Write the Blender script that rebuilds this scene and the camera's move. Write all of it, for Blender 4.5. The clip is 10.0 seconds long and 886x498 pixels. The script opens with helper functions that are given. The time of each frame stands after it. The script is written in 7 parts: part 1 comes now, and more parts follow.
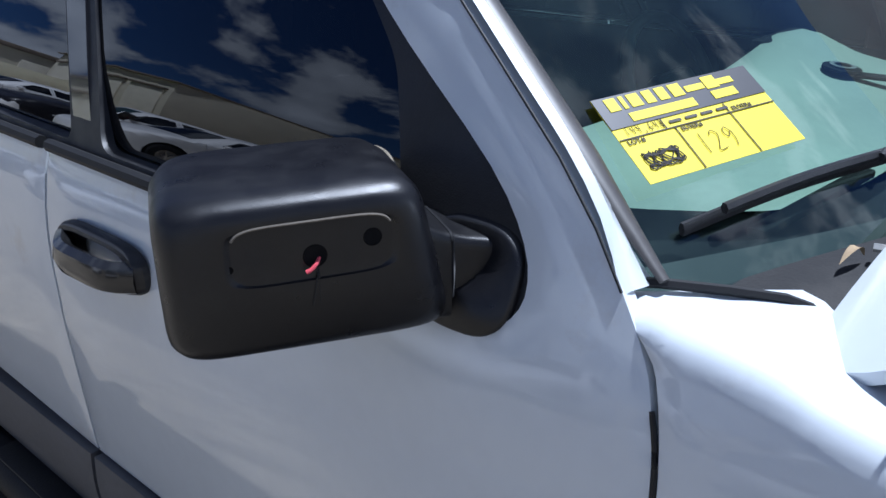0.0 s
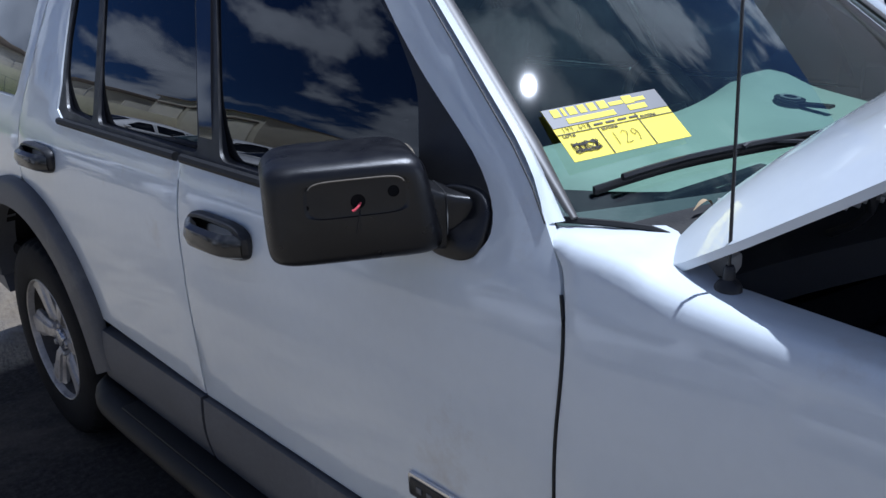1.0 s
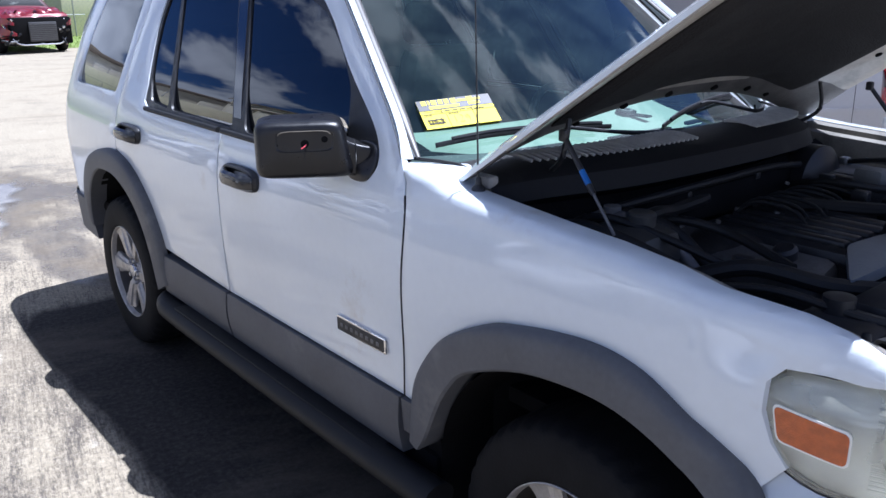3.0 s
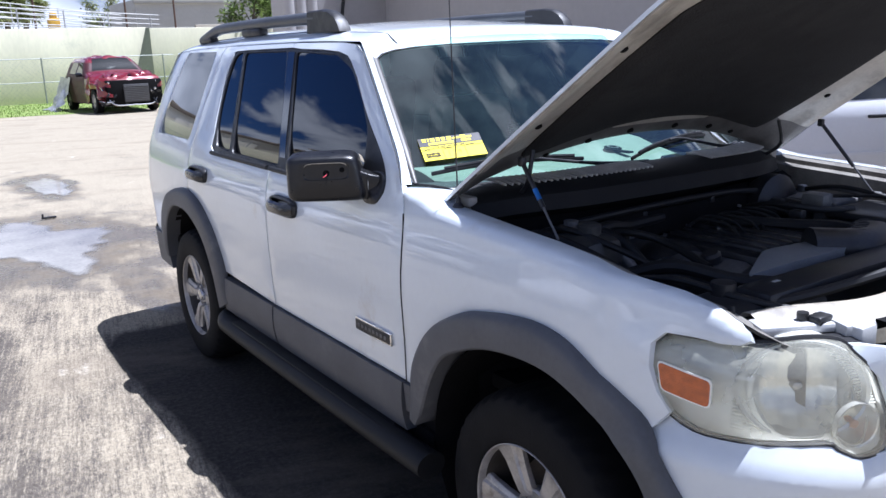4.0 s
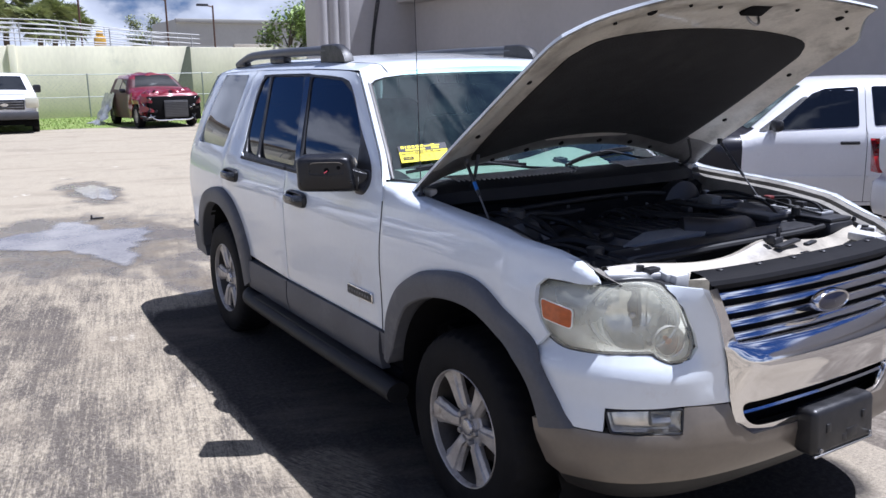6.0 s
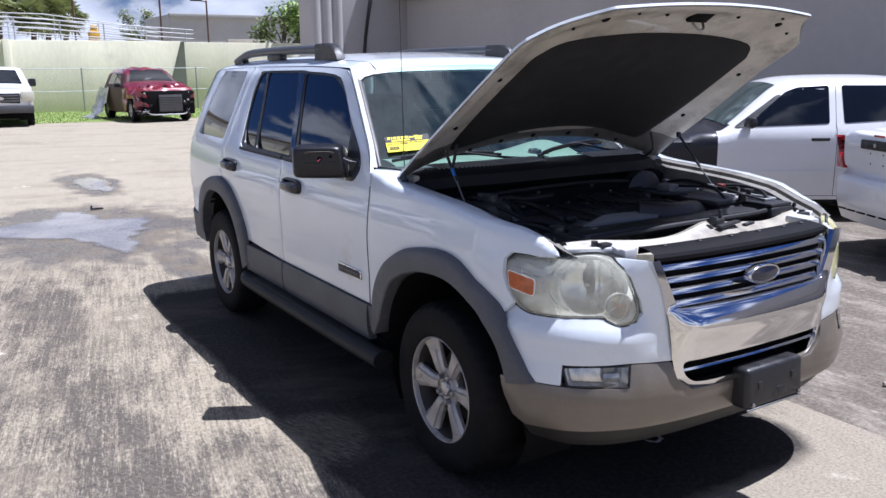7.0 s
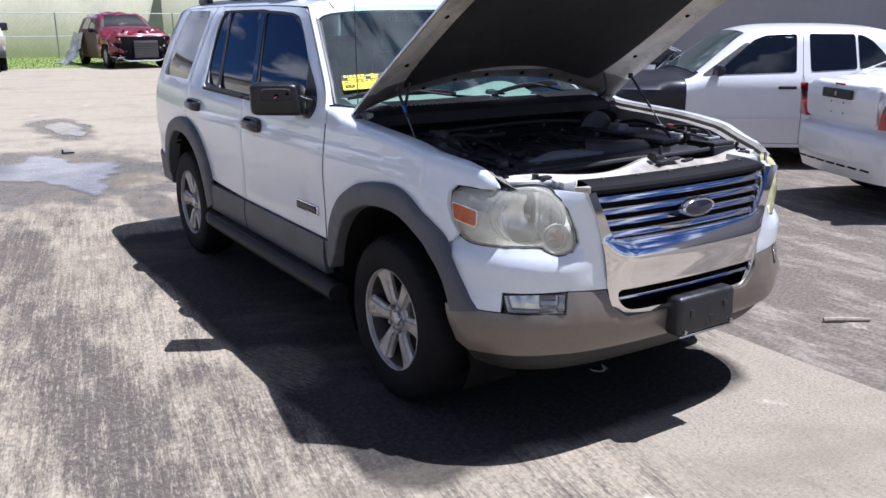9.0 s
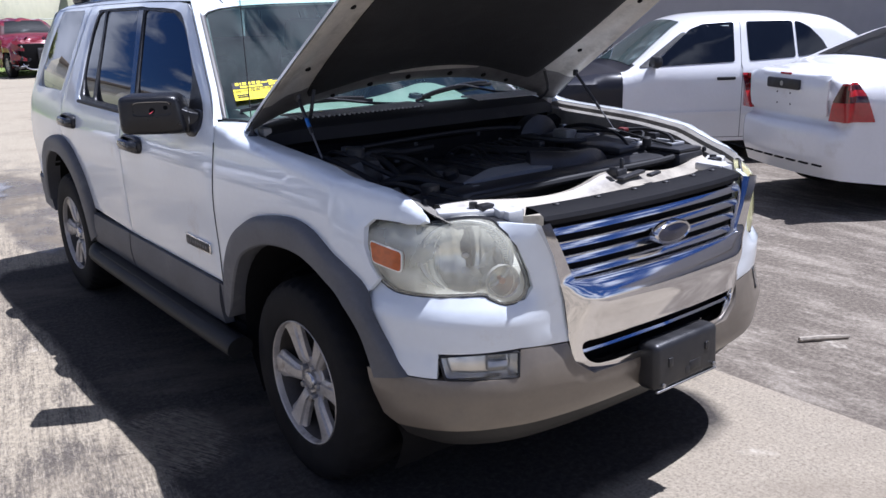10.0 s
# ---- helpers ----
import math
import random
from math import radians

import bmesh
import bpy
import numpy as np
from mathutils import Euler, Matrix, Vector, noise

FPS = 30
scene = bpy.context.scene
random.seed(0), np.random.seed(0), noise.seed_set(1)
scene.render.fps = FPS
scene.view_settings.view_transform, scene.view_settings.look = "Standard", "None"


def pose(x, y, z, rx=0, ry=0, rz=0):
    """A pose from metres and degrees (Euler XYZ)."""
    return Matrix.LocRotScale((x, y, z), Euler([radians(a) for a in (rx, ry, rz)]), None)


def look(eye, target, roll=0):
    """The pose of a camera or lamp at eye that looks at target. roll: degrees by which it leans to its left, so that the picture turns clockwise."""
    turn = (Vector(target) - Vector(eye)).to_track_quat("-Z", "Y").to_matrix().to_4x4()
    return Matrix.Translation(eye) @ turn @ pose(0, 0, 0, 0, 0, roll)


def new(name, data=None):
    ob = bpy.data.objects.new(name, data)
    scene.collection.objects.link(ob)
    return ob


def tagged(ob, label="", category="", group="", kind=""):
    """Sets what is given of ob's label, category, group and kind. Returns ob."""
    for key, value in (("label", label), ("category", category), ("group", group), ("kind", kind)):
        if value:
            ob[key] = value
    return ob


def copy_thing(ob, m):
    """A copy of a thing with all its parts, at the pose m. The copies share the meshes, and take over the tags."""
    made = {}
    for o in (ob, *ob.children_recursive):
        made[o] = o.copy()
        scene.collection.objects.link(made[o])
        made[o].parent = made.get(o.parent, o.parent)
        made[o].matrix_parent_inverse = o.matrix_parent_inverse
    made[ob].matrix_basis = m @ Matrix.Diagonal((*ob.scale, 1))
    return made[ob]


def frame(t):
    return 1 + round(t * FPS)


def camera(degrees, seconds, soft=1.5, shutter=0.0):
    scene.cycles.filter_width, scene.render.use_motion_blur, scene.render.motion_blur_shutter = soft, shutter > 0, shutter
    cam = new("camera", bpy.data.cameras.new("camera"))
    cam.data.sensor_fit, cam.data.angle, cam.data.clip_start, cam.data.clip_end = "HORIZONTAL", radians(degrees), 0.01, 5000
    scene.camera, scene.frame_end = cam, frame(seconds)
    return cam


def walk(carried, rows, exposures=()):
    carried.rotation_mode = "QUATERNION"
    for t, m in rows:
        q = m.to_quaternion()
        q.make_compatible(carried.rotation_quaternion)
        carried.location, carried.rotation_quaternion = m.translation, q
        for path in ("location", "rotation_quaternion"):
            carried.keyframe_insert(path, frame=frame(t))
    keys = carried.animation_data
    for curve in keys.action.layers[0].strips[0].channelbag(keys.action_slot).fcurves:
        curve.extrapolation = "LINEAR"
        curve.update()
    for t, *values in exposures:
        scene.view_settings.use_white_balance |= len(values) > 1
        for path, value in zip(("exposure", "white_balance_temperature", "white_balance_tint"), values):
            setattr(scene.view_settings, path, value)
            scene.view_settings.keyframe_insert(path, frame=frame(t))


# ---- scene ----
cam = camera(56.0, 10.0)
PATH = [
    (0, (-1.444, 0.323, 1.566), (-0.068, 1.543, 0.779), -1.0),
    (0.5, (-1.543, 0.121, 1.584), (-0.26, 1.411, 0.752), 0.5),
    (0.8, (-1.639, 0.002, 1.597), (-0.353, 1.363, 0.896), -1.6),
    (1, (-1.713, -0.071, 1.601), (-0.428, 1.312, 0.94), -2.6),
    (1.5, (-1.873, -0.257, 1.598), (-0.542, 1.087, 0.949), -0.6),
    (1.8, (-1.917, -0.429, 1.596), (-0.63, 0.98, 0.997), -0.5),
    (2, (-1.937, -0.551, 1.596), (-0.659, 0.865, 0.997), -0.0),
    (2.3, (-1.978, -0.713, 1.612), (-0.787, 0.765, 0.982), -0.7),
    (2.5, (-2.012, -0.814, 1.631), (-0.809, 0.662, 1.017), -0.7),
    (3.8, (-2.204, -1.519, 1.67), (-1.079, 0.053, 1.154), -0.6),
    (4, (-2.208, -1.623, 1.663), (-1.135, -0.002, 1.196), -2.0),
    (4.5, (-2.353, -1.844, 1.665), (-1.222, -0.252, 1.235), -2.1),
    (5, (-2.403, -2.052, 1.681), (-1.251, -0.472, 1.262), -1.7),
    (5.5, (-2.408, -2.29, 1.674), (-1.344, -0.653, 1.237), 0.4),
    (6, (-2.47, -2.472, 1.685), (-1.449, -0.804, 1.27), -0.9),
    (7.3, (-2.642, -2.936, 1.692), (-1.6, -1.283, 1.266), -0.3),
    (7.5, (-2.647, -3.022, 1.685), (-1.604, -1.369, 1.259), -0.1),
    (8, (-2.69, -3.182, 1.687), (-1.657, -1.513, 1.302), -0.6),
    (8.5, (-2.658, -3.147, 1.677), (-1.615, -1.489, 1.272), 0.2),
    (8.9, (-2.584, -3.046, 1.645), (-1.536, -1.409, 1.173), 0.6),
    (9, (-2.575, -3.0, 1.643), (-1.521, -1.387, 1.108), 0.0),
    (9.5, (-2.482, -2.73, 1.632), (-1.349, -1.164, 1.119), -0.0),
    (9.9, (-2.234, -2.519, 1.62), (-1.05, -1.015, 1.041), -0.8),
    (10, (-2.158, -2.468, 1.617), (-0.978, -0.946, 1.075), -1.4),
]
walk(cam, [(t, look(eye, target, roll)) for t, eye, target, roll in PATH],
     [(0.0, 0.28, 5150, 12), (0.5, 0.18, 5200, 12), (1.0, 0.08, 5150, 12), (1.5, 0.30, 5100, 12), (2.0, 0.63, 5030, 12), (2.5, 0.93, 5040, 13), (3.0, 0.97, 5230, 15), (4.0, 0.91, 5350, 16), (4.5, 0.75, 5400, 16), (5.0, 0.71, 5400, 16), (6.0, 0.68, 5450, 17), (10.0, 0.66, 5450, 18)])

from mathutils import geometry

# ---- sky, sun ----
SUN_TO = Vector((0.36, -0.14, 1.0)).normalized()
sun = new("sun", bpy.data.lights.new("sun", "SUN"))
sun.data.energy, sun.data.angle, sun.data.color = 5.0, radians(0.53), (1.0, 0.955, 0.89)
sun.matrix_world = SUN_TO.to_track_quat("Z", "Y").to_matrix().to_4x4()

world = bpy.data.worlds.new("world")
scene.world = world
world.use_nodes = True
wn, wl = world.node_tree.nodes, world.node_tree.links
wn.clear()
sky = wn.new("ShaderNodeTexSky")
sky.sky_type, sky.sun_disc = "NISHITA", False
sky.sun_elevation = math.asin(SUN_TO.z)
sky.sun_rotation = math.atan2(SUN_TO.x, SUN_TO.y)
sky.air_density, sky.dust_density, sky.ozone_density = 1.0, 0.1, 2.0
wtc = wn.new("ShaderNodeTexCoord")
wmap = wn.new("ShaderNodeMapping")
wmap.inputs["Scale"].default_value = (1.0, 1.0, 1.7)
wmap.inputs["Location"].default_value = (1.7, 0.4, 2.6)
cloud = wn.new("ShaderNodeTexNoise")
cloud.inputs["Scale"].default_value, cloud.inputs["Detail"].default_value, cloud.inputs["Roughness"].default_value = 6.0, 10.0, 0.54
cramp = wn.new("ShaderNodeValToRGB")
cramp.color_ramp.elements[0].position, cramp.color_ramp.elements[1].position = 0.530, 0.60
cshade = wn.new("ShaderNodeTexNoise")
cshade.inputs["Scale"].default_value, cshade.inputs["Detail"].default_value = 6.0, 6.0
cs_ramp = wn.new("ShaderNodeValToRGB")
cs_ramp.color_ramp.elements[0].position, cs_ramp.color_ramp.elements[1].position = 0.35, 0.66
cs_ramp.color_ramp.elements[0].color = (2.4, 2.8, 3.5, 1)
cs_ramp.color_ramp.elements[1].color = (12.0, 12.2, 12.6, 1)
cmix = wn.new("ShaderNodeMix")
cmix.data_type = "RGBA"
wbg = wn.new("ShaderNodeBackground")
wbg.inputs["Strength"].default_value = 0.050
wout = wn.new("ShaderNodeOutputWorld")
wl.new(wtc.outputs["Generated"], wmap.inputs["Vector"])
wl.new(wmap.outputs["Vector"], cloud.inputs["Vector"])
wl.new(wmap.outputs["Vector"], cshade.inputs["Vector"])
wsep, wlow, wadd, wsub = wn.new("ShaderNodeSeparateXYZ"), wn.new("ShaderNodeValToRGB"), wn.new("ShaderNodeMath"), wn.new("ShaderNodeMath")
wlow.color_ramp.elements[0].color = (.60, .60, .60, 1)
wlow.color_ramp.elements[1].color = (.54, .54, .54, 1)
for at, v in ((.16, .592), (.24, .560), (.35, .50), (.45, .475), (.70, .50), (.84, .555)):
    wlow.color_ramp.elements.new(at).color = (v, v, v, 1)
wsub.operation = "SUBTRACT"
wsub.inputs[1].default_value = 0.5
wadd.operation = "ADD"
wl.new(wtc.outputs["Generated"], wsep.inputs["Vector"])
wl.new(wsep.outputs["Z"], wlow.inputs["Fac"])
wl.new(cloud.outputs["Fac"], wadd.inputs[0])
wl.new(wlow.outputs[0], wadd.inputs[1])
wl.new(wadd.outputs[0], wsub.inputs[0])
wl.new(wsub.outputs[0], cramp.inputs["Fac"])
wl.new(cshade.outputs["Fac"], cs_ramp.inputs["Fac"])
wl.new(cramp.outputs["Color"], cmix.inputs["Factor"])
deep = wn.new("ShaderNodeMix")
deep.data_type, deep.blend_type = "RGBA", "MULTIPLY"
deep.inputs["Factor"].default_value = 1.0
deep.inputs["B"].default_value = (.28, .385, .64, 1)
wl.new(sky.outputs["Color"], deep.inputs["A"])
wl.new(deep.outputs["Result"], cmix.inputs["A"])
wl.new(cs_ramp.outputs["Color"], cmix.inputs["B"])
wl.new(cmix.outputs["Result"], wbg.inputs["Color"])
wl.new(wbg.outputs["Background"], wout.inputs["Surface"])


# ---- materials ----
def mat(name, color, rough=0.5, metal=0.0, var=0.0, vscale=8.0, color2=None, bump=0.0, bscale=60.0, coat=0.0, spec=0.5,
        transmission=0.0, stretch=(1, 1, 1), rvar=0.0, dirt=None, dirt_amount=0.0, dscale=3.0, island=0.0):
    """A node material: base colour with blotches and fine grain, optional dirt patches, relief and clear coat."""
    m = bpy.data.materials.new(name)
    m.use_nodes = True
    n, l = m.node_tree.nodes, m.node_tree.links
    p = n["Principled BSDF"]
    p.inputs["Base Color"].default_value = (*color, 1)
    p.inputs["Roughness"].default_value = rough
    p.inputs["Metallic"].default_value = metal
    p.inputs["Coat Weight"].default_value = coat
    p.inputs["Coat Roughness"].default_value = 0.04
    p.inputs["Specular IOR Level"].default_value = spec
    p.inputs["Transmission Weight"].default_value = transmission
    tc, mp = n.new("ShaderNodeTexCoord"), n.new("ShaderNodeMapping")
    mp.inputs["Scale"].default_value = stretch
    l.new(tc.outputs["Object"], mp.inputs["Vector"])
    last = None
    if var or color2:
        a = n.new("ShaderNodeTexNoise")
        a.inputs["Scale"].default_value, a.inputs["Detail"].default_value = vscale, 8.0
        b = n.new("ShaderNodeTexNoise")
        b.inputs["Scale"].default_value, b.inputs["Detail"].default_value = vscale * 13, 4.0
        add = n.new("ShaderNodeMath")
        add.operation = "MULTIPLY_ADD"
        add.inputs[1].default_value = 0.45
        l.new(mp.outputs["Vector"], a.inputs["Vector"]), l.new(mp.outputs["Vector"], b.inputs["Vector"])
        sub = n.new("ShaderNodeMath")
        sub.operation = "MULTIPLY_ADD"
        sub.inputs[1].default_value, sub.inputs[2].default_value = 0.85, -0.13
        l.new(b.outputs["Fac"], add.inputs[0]), l.new(a.outputs["Fac"], sub.inputs[0]), l.new(sub.outputs[0], add.inputs[2])
        r = n.new("ShaderNodeValToRGB")
        c2 = color2 or tuple(c * (1 - var) for c in color)
        r.color_ramp.elements[0].position, r.color_ramp.elements[1].position = 0.32, 0.68
        r.color_ramp.elements[0].color, r.color_ramp.elements[1].color = (*c2, 1), (*color, 1)
        l.new(add.outputs[0], r.inputs["Fac"])
        last = r.outputs["Color"]
    if dirt:
        d = n.new("ShaderNodeTexNoise")
        d.inputs["Scale"].default_value, d.inputs["Detail"].default_value, d.inputs["Roughness"].default_value = dscale, 10.0, 0.65
        l.new(tc.outputs["Object"], d.inputs["Vector"])
        dr = n.new("ShaderNodeValToRGB")
        dr.color_ramp.elements[0].position, dr.color_ramp.elements[1].position = 0.62 - dirt_amount * 0.25, 0.74 - dirt_amount * 0.15
        dr.color_ramp.elements[1].color = (0.8, 0.8, 0.8, 1)
        l.new(d.outputs["Fac"], dr.inputs["Fac"])
        mx = n.new("ShaderNodeMix")
        mx.data_type = "RGBA"
        l.new(dr.outputs["Color"], mx.inputs["Factor"])
        if last:
            l.new(last, mx.inputs["A"])
        else:
            mx.inputs["A"].default_value = (*color, 1)
        mx.inputs["B"].default_value = (*dirt, 1)
        last = mx.outputs["Result"]
    if island:
        g, h = n.new("ShaderNodeNewGeometry"), n.new("ShaderNodeHueSaturation")
        k = n.new("ShaderNodeMath")
        k.operation = "MULTIPLY_ADD"
        k.inputs[1].default_value, k.inputs[2].default_value = island, 1.0 - island * 0.5
        l.new(g.outputs["Random Per Island"], k.inputs[0]), l.new(k.outputs[0], h.inputs["Value"])
        if last:
            l.new(last, h.inputs["Color"])
        else:
            h.inputs["Color"].default_value = (*color, 1)
        last = h.outputs["Color"]
    if last:
        l.new(last, p.inputs["Base Color"])
    if rvar:
        rn = n.new("ShaderNodeTexNoise")
        rn.inputs["Scale"].default_value, rn.inputs["Detail"].default_value = vscale * 2.2, 6.0
        mr = n.new("ShaderNodeMapRange")
        mr.inputs["From Min"].default_value, mr.inputs["From Max"].default_value = 0.3, 0.7
        mr.inputs["To Min"].default_value, mr.inputs["To Max"].default_value = max(0.0, rough - rvar), min(1.0, rough + rvar)
        l.new(tc.outputs["Object"], rn.inputs["Vector"]), l.new(rn.outputs["Fac"], mr.inputs["Value"]), l.new(mr.outputs[0], p.inputs["Roughness"])
    if bump:
        bn, bp = n.new("ShaderNodeTexNoise"), n.new("ShaderNodeBump")
        bn.inputs["Scale"].default_value, bn.inputs["Detail"].default_value = bscale, 5.0
        bp.inputs["Strength"].default_value, bp.inputs["Distance"].default_value = bump, 0.01
        l.new(mp.outputs["Vector"], bn.inputs["Vector"]), l.new(bn.outputs["Fac"], bp.inputs["Height"]), l.new(bp.outputs["Normal"], p.inputs["Normal"])
    return m


def pane_mat(name, tint, haze=0.0, haze_color=(0.8, 0.8, 0.8), rough=0.0, gain=1.0, patchy=1.0):
    """A thin pane: tinted see-through, mirror gloss by Fresnel, and a dusty haze."""
    m = bpy.data.materials.new(name)
    m.use_nodes = True
    n, l = m.node_tree.nodes, m.node_tree.links
    n.clear()
    out, tr, gl, df, fr = (n.new("ShaderNode" + k) for k in ("OutputMaterial", "BsdfTransparent", "BsdfGlossy", "BsdfDiffuse", "Fresnel"))
    tr.inputs["Color"].default_value = (*tint, 1)
    gl.inputs["Roughness"].default_value = rough
    df.inputs["Color"].default_value = (*haze_color, 1)
    fr.inputs["IOR"].default_value = 1.52
    k = n.new("ShaderNodeMath")
    k.operation, k.use_clamp = "MULTIPLY", True
    k.inputs[1].default_value = 1.3 * gain
    a, b = n.new("ShaderNodeMixShader"), n.new("ShaderNodeMixShader")
    tx, tc, rr = n.new("ShaderNodeTexNoise"), n.new("ShaderNodeTexCoord"), n.new("ShaderNodeMapRange")
    tx.inputs["Scale"].default_value, tx.inputs["Detail"].default_value = 9.0, 9.0
    rr.inputs["From Min"].default_value, rr.inputs["From Max"].default_value = 0.3, 0.75
    rr.inputs["To Min"].default_value, rr.inputs["To Max"].default_value = haze * (1 - patchy * .5), min(1.0, haze * (1 + patchy * .6))
    l.new(tc.outputs["Object"], tx.inputs["Vector"]), l.new(tx.outputs["Fac"], rr.inputs["Value"]), l.new(rr.outputs[0], a.inputs["Fac"])
    l.new(tr.outputs[0], a.inputs[1]), l.new(df.outputs[0], a.inputs[2])
    l.new(fr.outputs[0], k.inputs[0]), l.new(k.outputs[0], b.inputs["Fac"])
    l.new(a.outputs[0], b.inputs[1]), l.new(gl.outputs[0], b.inputs[2]), l.new(b.outputs[0], out.inputs["Surface"])
    return m


PAINT = mat("white_car_paint", (0.755, 0.80, 0.825), 0.34, 0.0, 0.05, 3.0, coat=1.0, dirt=(0.60, 0.58, 0.54), dirt_amount=0.12, dscale=4.0, bump=0.012, bscale=9.0)
PAINT_IN = mat("dusty_cream_paint", (0.58, 0.545, 0.475), 0.5, 0, 0.25, 6.0, dirt=(0.20, 0.18, 0.15), dirt_amount=0.5, dscale=5.0, coat=0.2)
CLAD = mat("grey_cladding_plastic", (0.108, 0.110, 0.118), 0.55, 0, 0.25, 5.0, bump=0.12, bscale=420, dirt=(0.20, 0.195, 0.185), dirt_amount=0.2)
BLACK_TRIM = mat("black_plastic_trim", (0.018, 0.018, 0.02), 0.42, 0, 0.3, 9.0, bump=0.10, bscale=500, rvar=0.12)
MIRROR_PL = mat("textured_black_plastic", (0.009, 0.009, 0.011), 0.34, 0, 0.35, 14.0, bump=0.09, bscale=800, rvar=0.08, dirt=(0.018, 0.018, 0.018), dirt_amount=0.12, dscale=9.0)
RUBBER = mat("tyre_rubber", (0.009, 0.009, 0.010), 0.75, 0, 0.4, 12.0, bump=0.15, bscale=120, dirt=(0.018, 0.017, 0.016), dirt_amount=0.15, spec=0.2)
SEAL = mat("rubber_seal", (0.012, 0.012, 0.013), 0.6, 0, 0.3, 20.0)
ALLOY = mat("brake_dusted_alloy", (0.56, 0.53, 0.49), 0.38, 0.45, 0.3, 9.0, dirt=(0.17, 0.135, 0.10), dirt_amount=0.35, dscale=12.0, rvar=0.1)
CHROME = mat("chrome", (0.76, 0.76, 0.77), 0.09, 1.0, 0.06, 6.0, rvar=0.03, dirt=(0.55, 0.53, 0.5), dirt_amount=0.05)
TAN = mat("tan_bumper_paint", (0.185, 0.158, 0.125), 0.36, 0.2, 0.14, 5.0, coat=0.4, dirt=(0.15, 0.135, 0.115), dirt_amount=0.22, bump=0.02, bscale=30)
DARK = mat("underbody_black", (0.010, 0.010, 0.011), 0.85, 0, 0.4, 8.0, spec=0.1)
ENGINE_BLACK = mat("engine_plastic", (0.030, 0.030, 0.033), 0.38, 0, 0.4, 10.0, dirt=(0.085, 0.08, 0.072), dirt_amount=0.18, dscale=9.0)
ENGINE_GREY = mat("dusty_grey_metal", (0.20, 0.20, 0.205), 0.5, 0.3, 0.35, 10.0, dirt=(0.10, 0.09, 0.08), dirt_amount=0.3)
INSUL = mat("hood_insulation_felt", (0.017, 0.0165, 0.0175), 0.95, 0, 0.4, 12.0, bump=0.5, bscale=160, dirt=(0.026, 0.024, 0.023), dirt_amount=0.3)
TINT = pane_mat("tinted_side_glass", (0.035, 0.04, 0.05), 0.003, gain=1.3)
SCREEN = pane_mat("windscreen_glass", (0.56, 0.82, 0.74), 0.024, (0.50, 0.74, 0.68), gain=1.5, rough=.015)
LENS = pane_mat("hazed_headlamp_lens", (0.98, 0.99, 0.95), 0.25, (1.0, 0.985, 0.80), 0.02, patchy=.6)
LENS_OLD = pane_mat("yellowed_headlamp_lens", (0.97, 0.95, 0.72), 0.48, (0.90, 0.86, 0.46), 0.10, patchy=.3)
CLEAR = pane_mat("clear_lamp_lens", (0.96, 0.96, 0.96), 0.04, (0.6, 0.6, 0.58), 0.03)
AMBER = mat("amber_reflector", (0.60, 0.135, 0.018), 0.25, 0, 0.3, 60.0, bump=0.35, bscale=300, coat=0.6)
REFLECTOR = mat("lamp_reflector", (0.95, 0.95, 0.90), 0.16, 0.60, 0.10, 12.0)
LAMP_SHELL = mat("lamp_shell_silver", (0.95, 0.95, 0.87), 0.25, 0.0, 0.04, 10.0, coat=1.0)
DASH = mat("dashboard_grey", (0.29, 0.325, 0.275), 0.75, 0, 0.15, 6.0, bump=0.1, bscale=300)
SEAT = mat("grey_seat_cloth", (0.16, 0.16, 0.165), 0.9, 0, 0.3, 20.0, bump=0.2, bscale=200)
YELLOW = mat("yellow_card", (0.92, 0.76, 0.012), 0.6, 0, 0.06, 12.0)
CARD_BLACK = mat("black_card_print", (0.02, 0.02, 0.026), 0.45, 0, 0.2, 10.0)
INK = mat("ink", (0.035, 0.03, 0.025), 0.6, 0, 0.1, 30.0)
BLUE = mat("blue_sticker", (0.02, 0.16, 0.55), 0.4, 0, 0.15, 40.0)
PINK = mat("pink_wire", (0.85, 0.12, 0.15), 0.4, 0, 0.1, 50.0)
STEEL = mat("worn_steel", (0.45, 0.45, 0.46), 0.35, 0.9, 0.2, 20.0)


# ---- mesh tools ----
def catmull(pts, per=6, closed=False):
    """Points of a smooth curve through pts."""
    p = [Vector(q) for q in pts]
    n, out = len(p), []
    for i in range(n if closed else n - 1):
        a, b, c, d = (p[(i + k) % n] if closed else p[min(max(i + k, 0), n - 1)] for k in (-1, 0, 1, 2))
        for j in range(per):
            t = j / per
            out.append(0.5 * (2 * b + (c - a) * t + (2 * a - 5 * b + 4 * c - d) * t * t + (3 * b - a - 3 * c + d) * t ** 3))
    if not closed:
        out.append(p[-1])
    return [tuple(q) for q in out]


def rounded(pts, r=0.02, n=4):
    """A closed polygon with its corners rounded by about r."""
    p, out = [Vector(q) for q in pts], []
    for i, b in enumerate(p):
        a, c = p[i - 1], p[(i + 1) % len(p)]
        ra, rc = min(r, (a - b).length * 0.45), min(r, (c - b).length * 0.45)
        s, e = b + (a - b).normalized() * ra, b + (c - b).normalized() * rc
        for j in range(n + 1):
            t = j / n
            out.append(tuple((1 - t) ** 2 * s + 2 * t * (1 - t) * b + t * t * e))
    return out


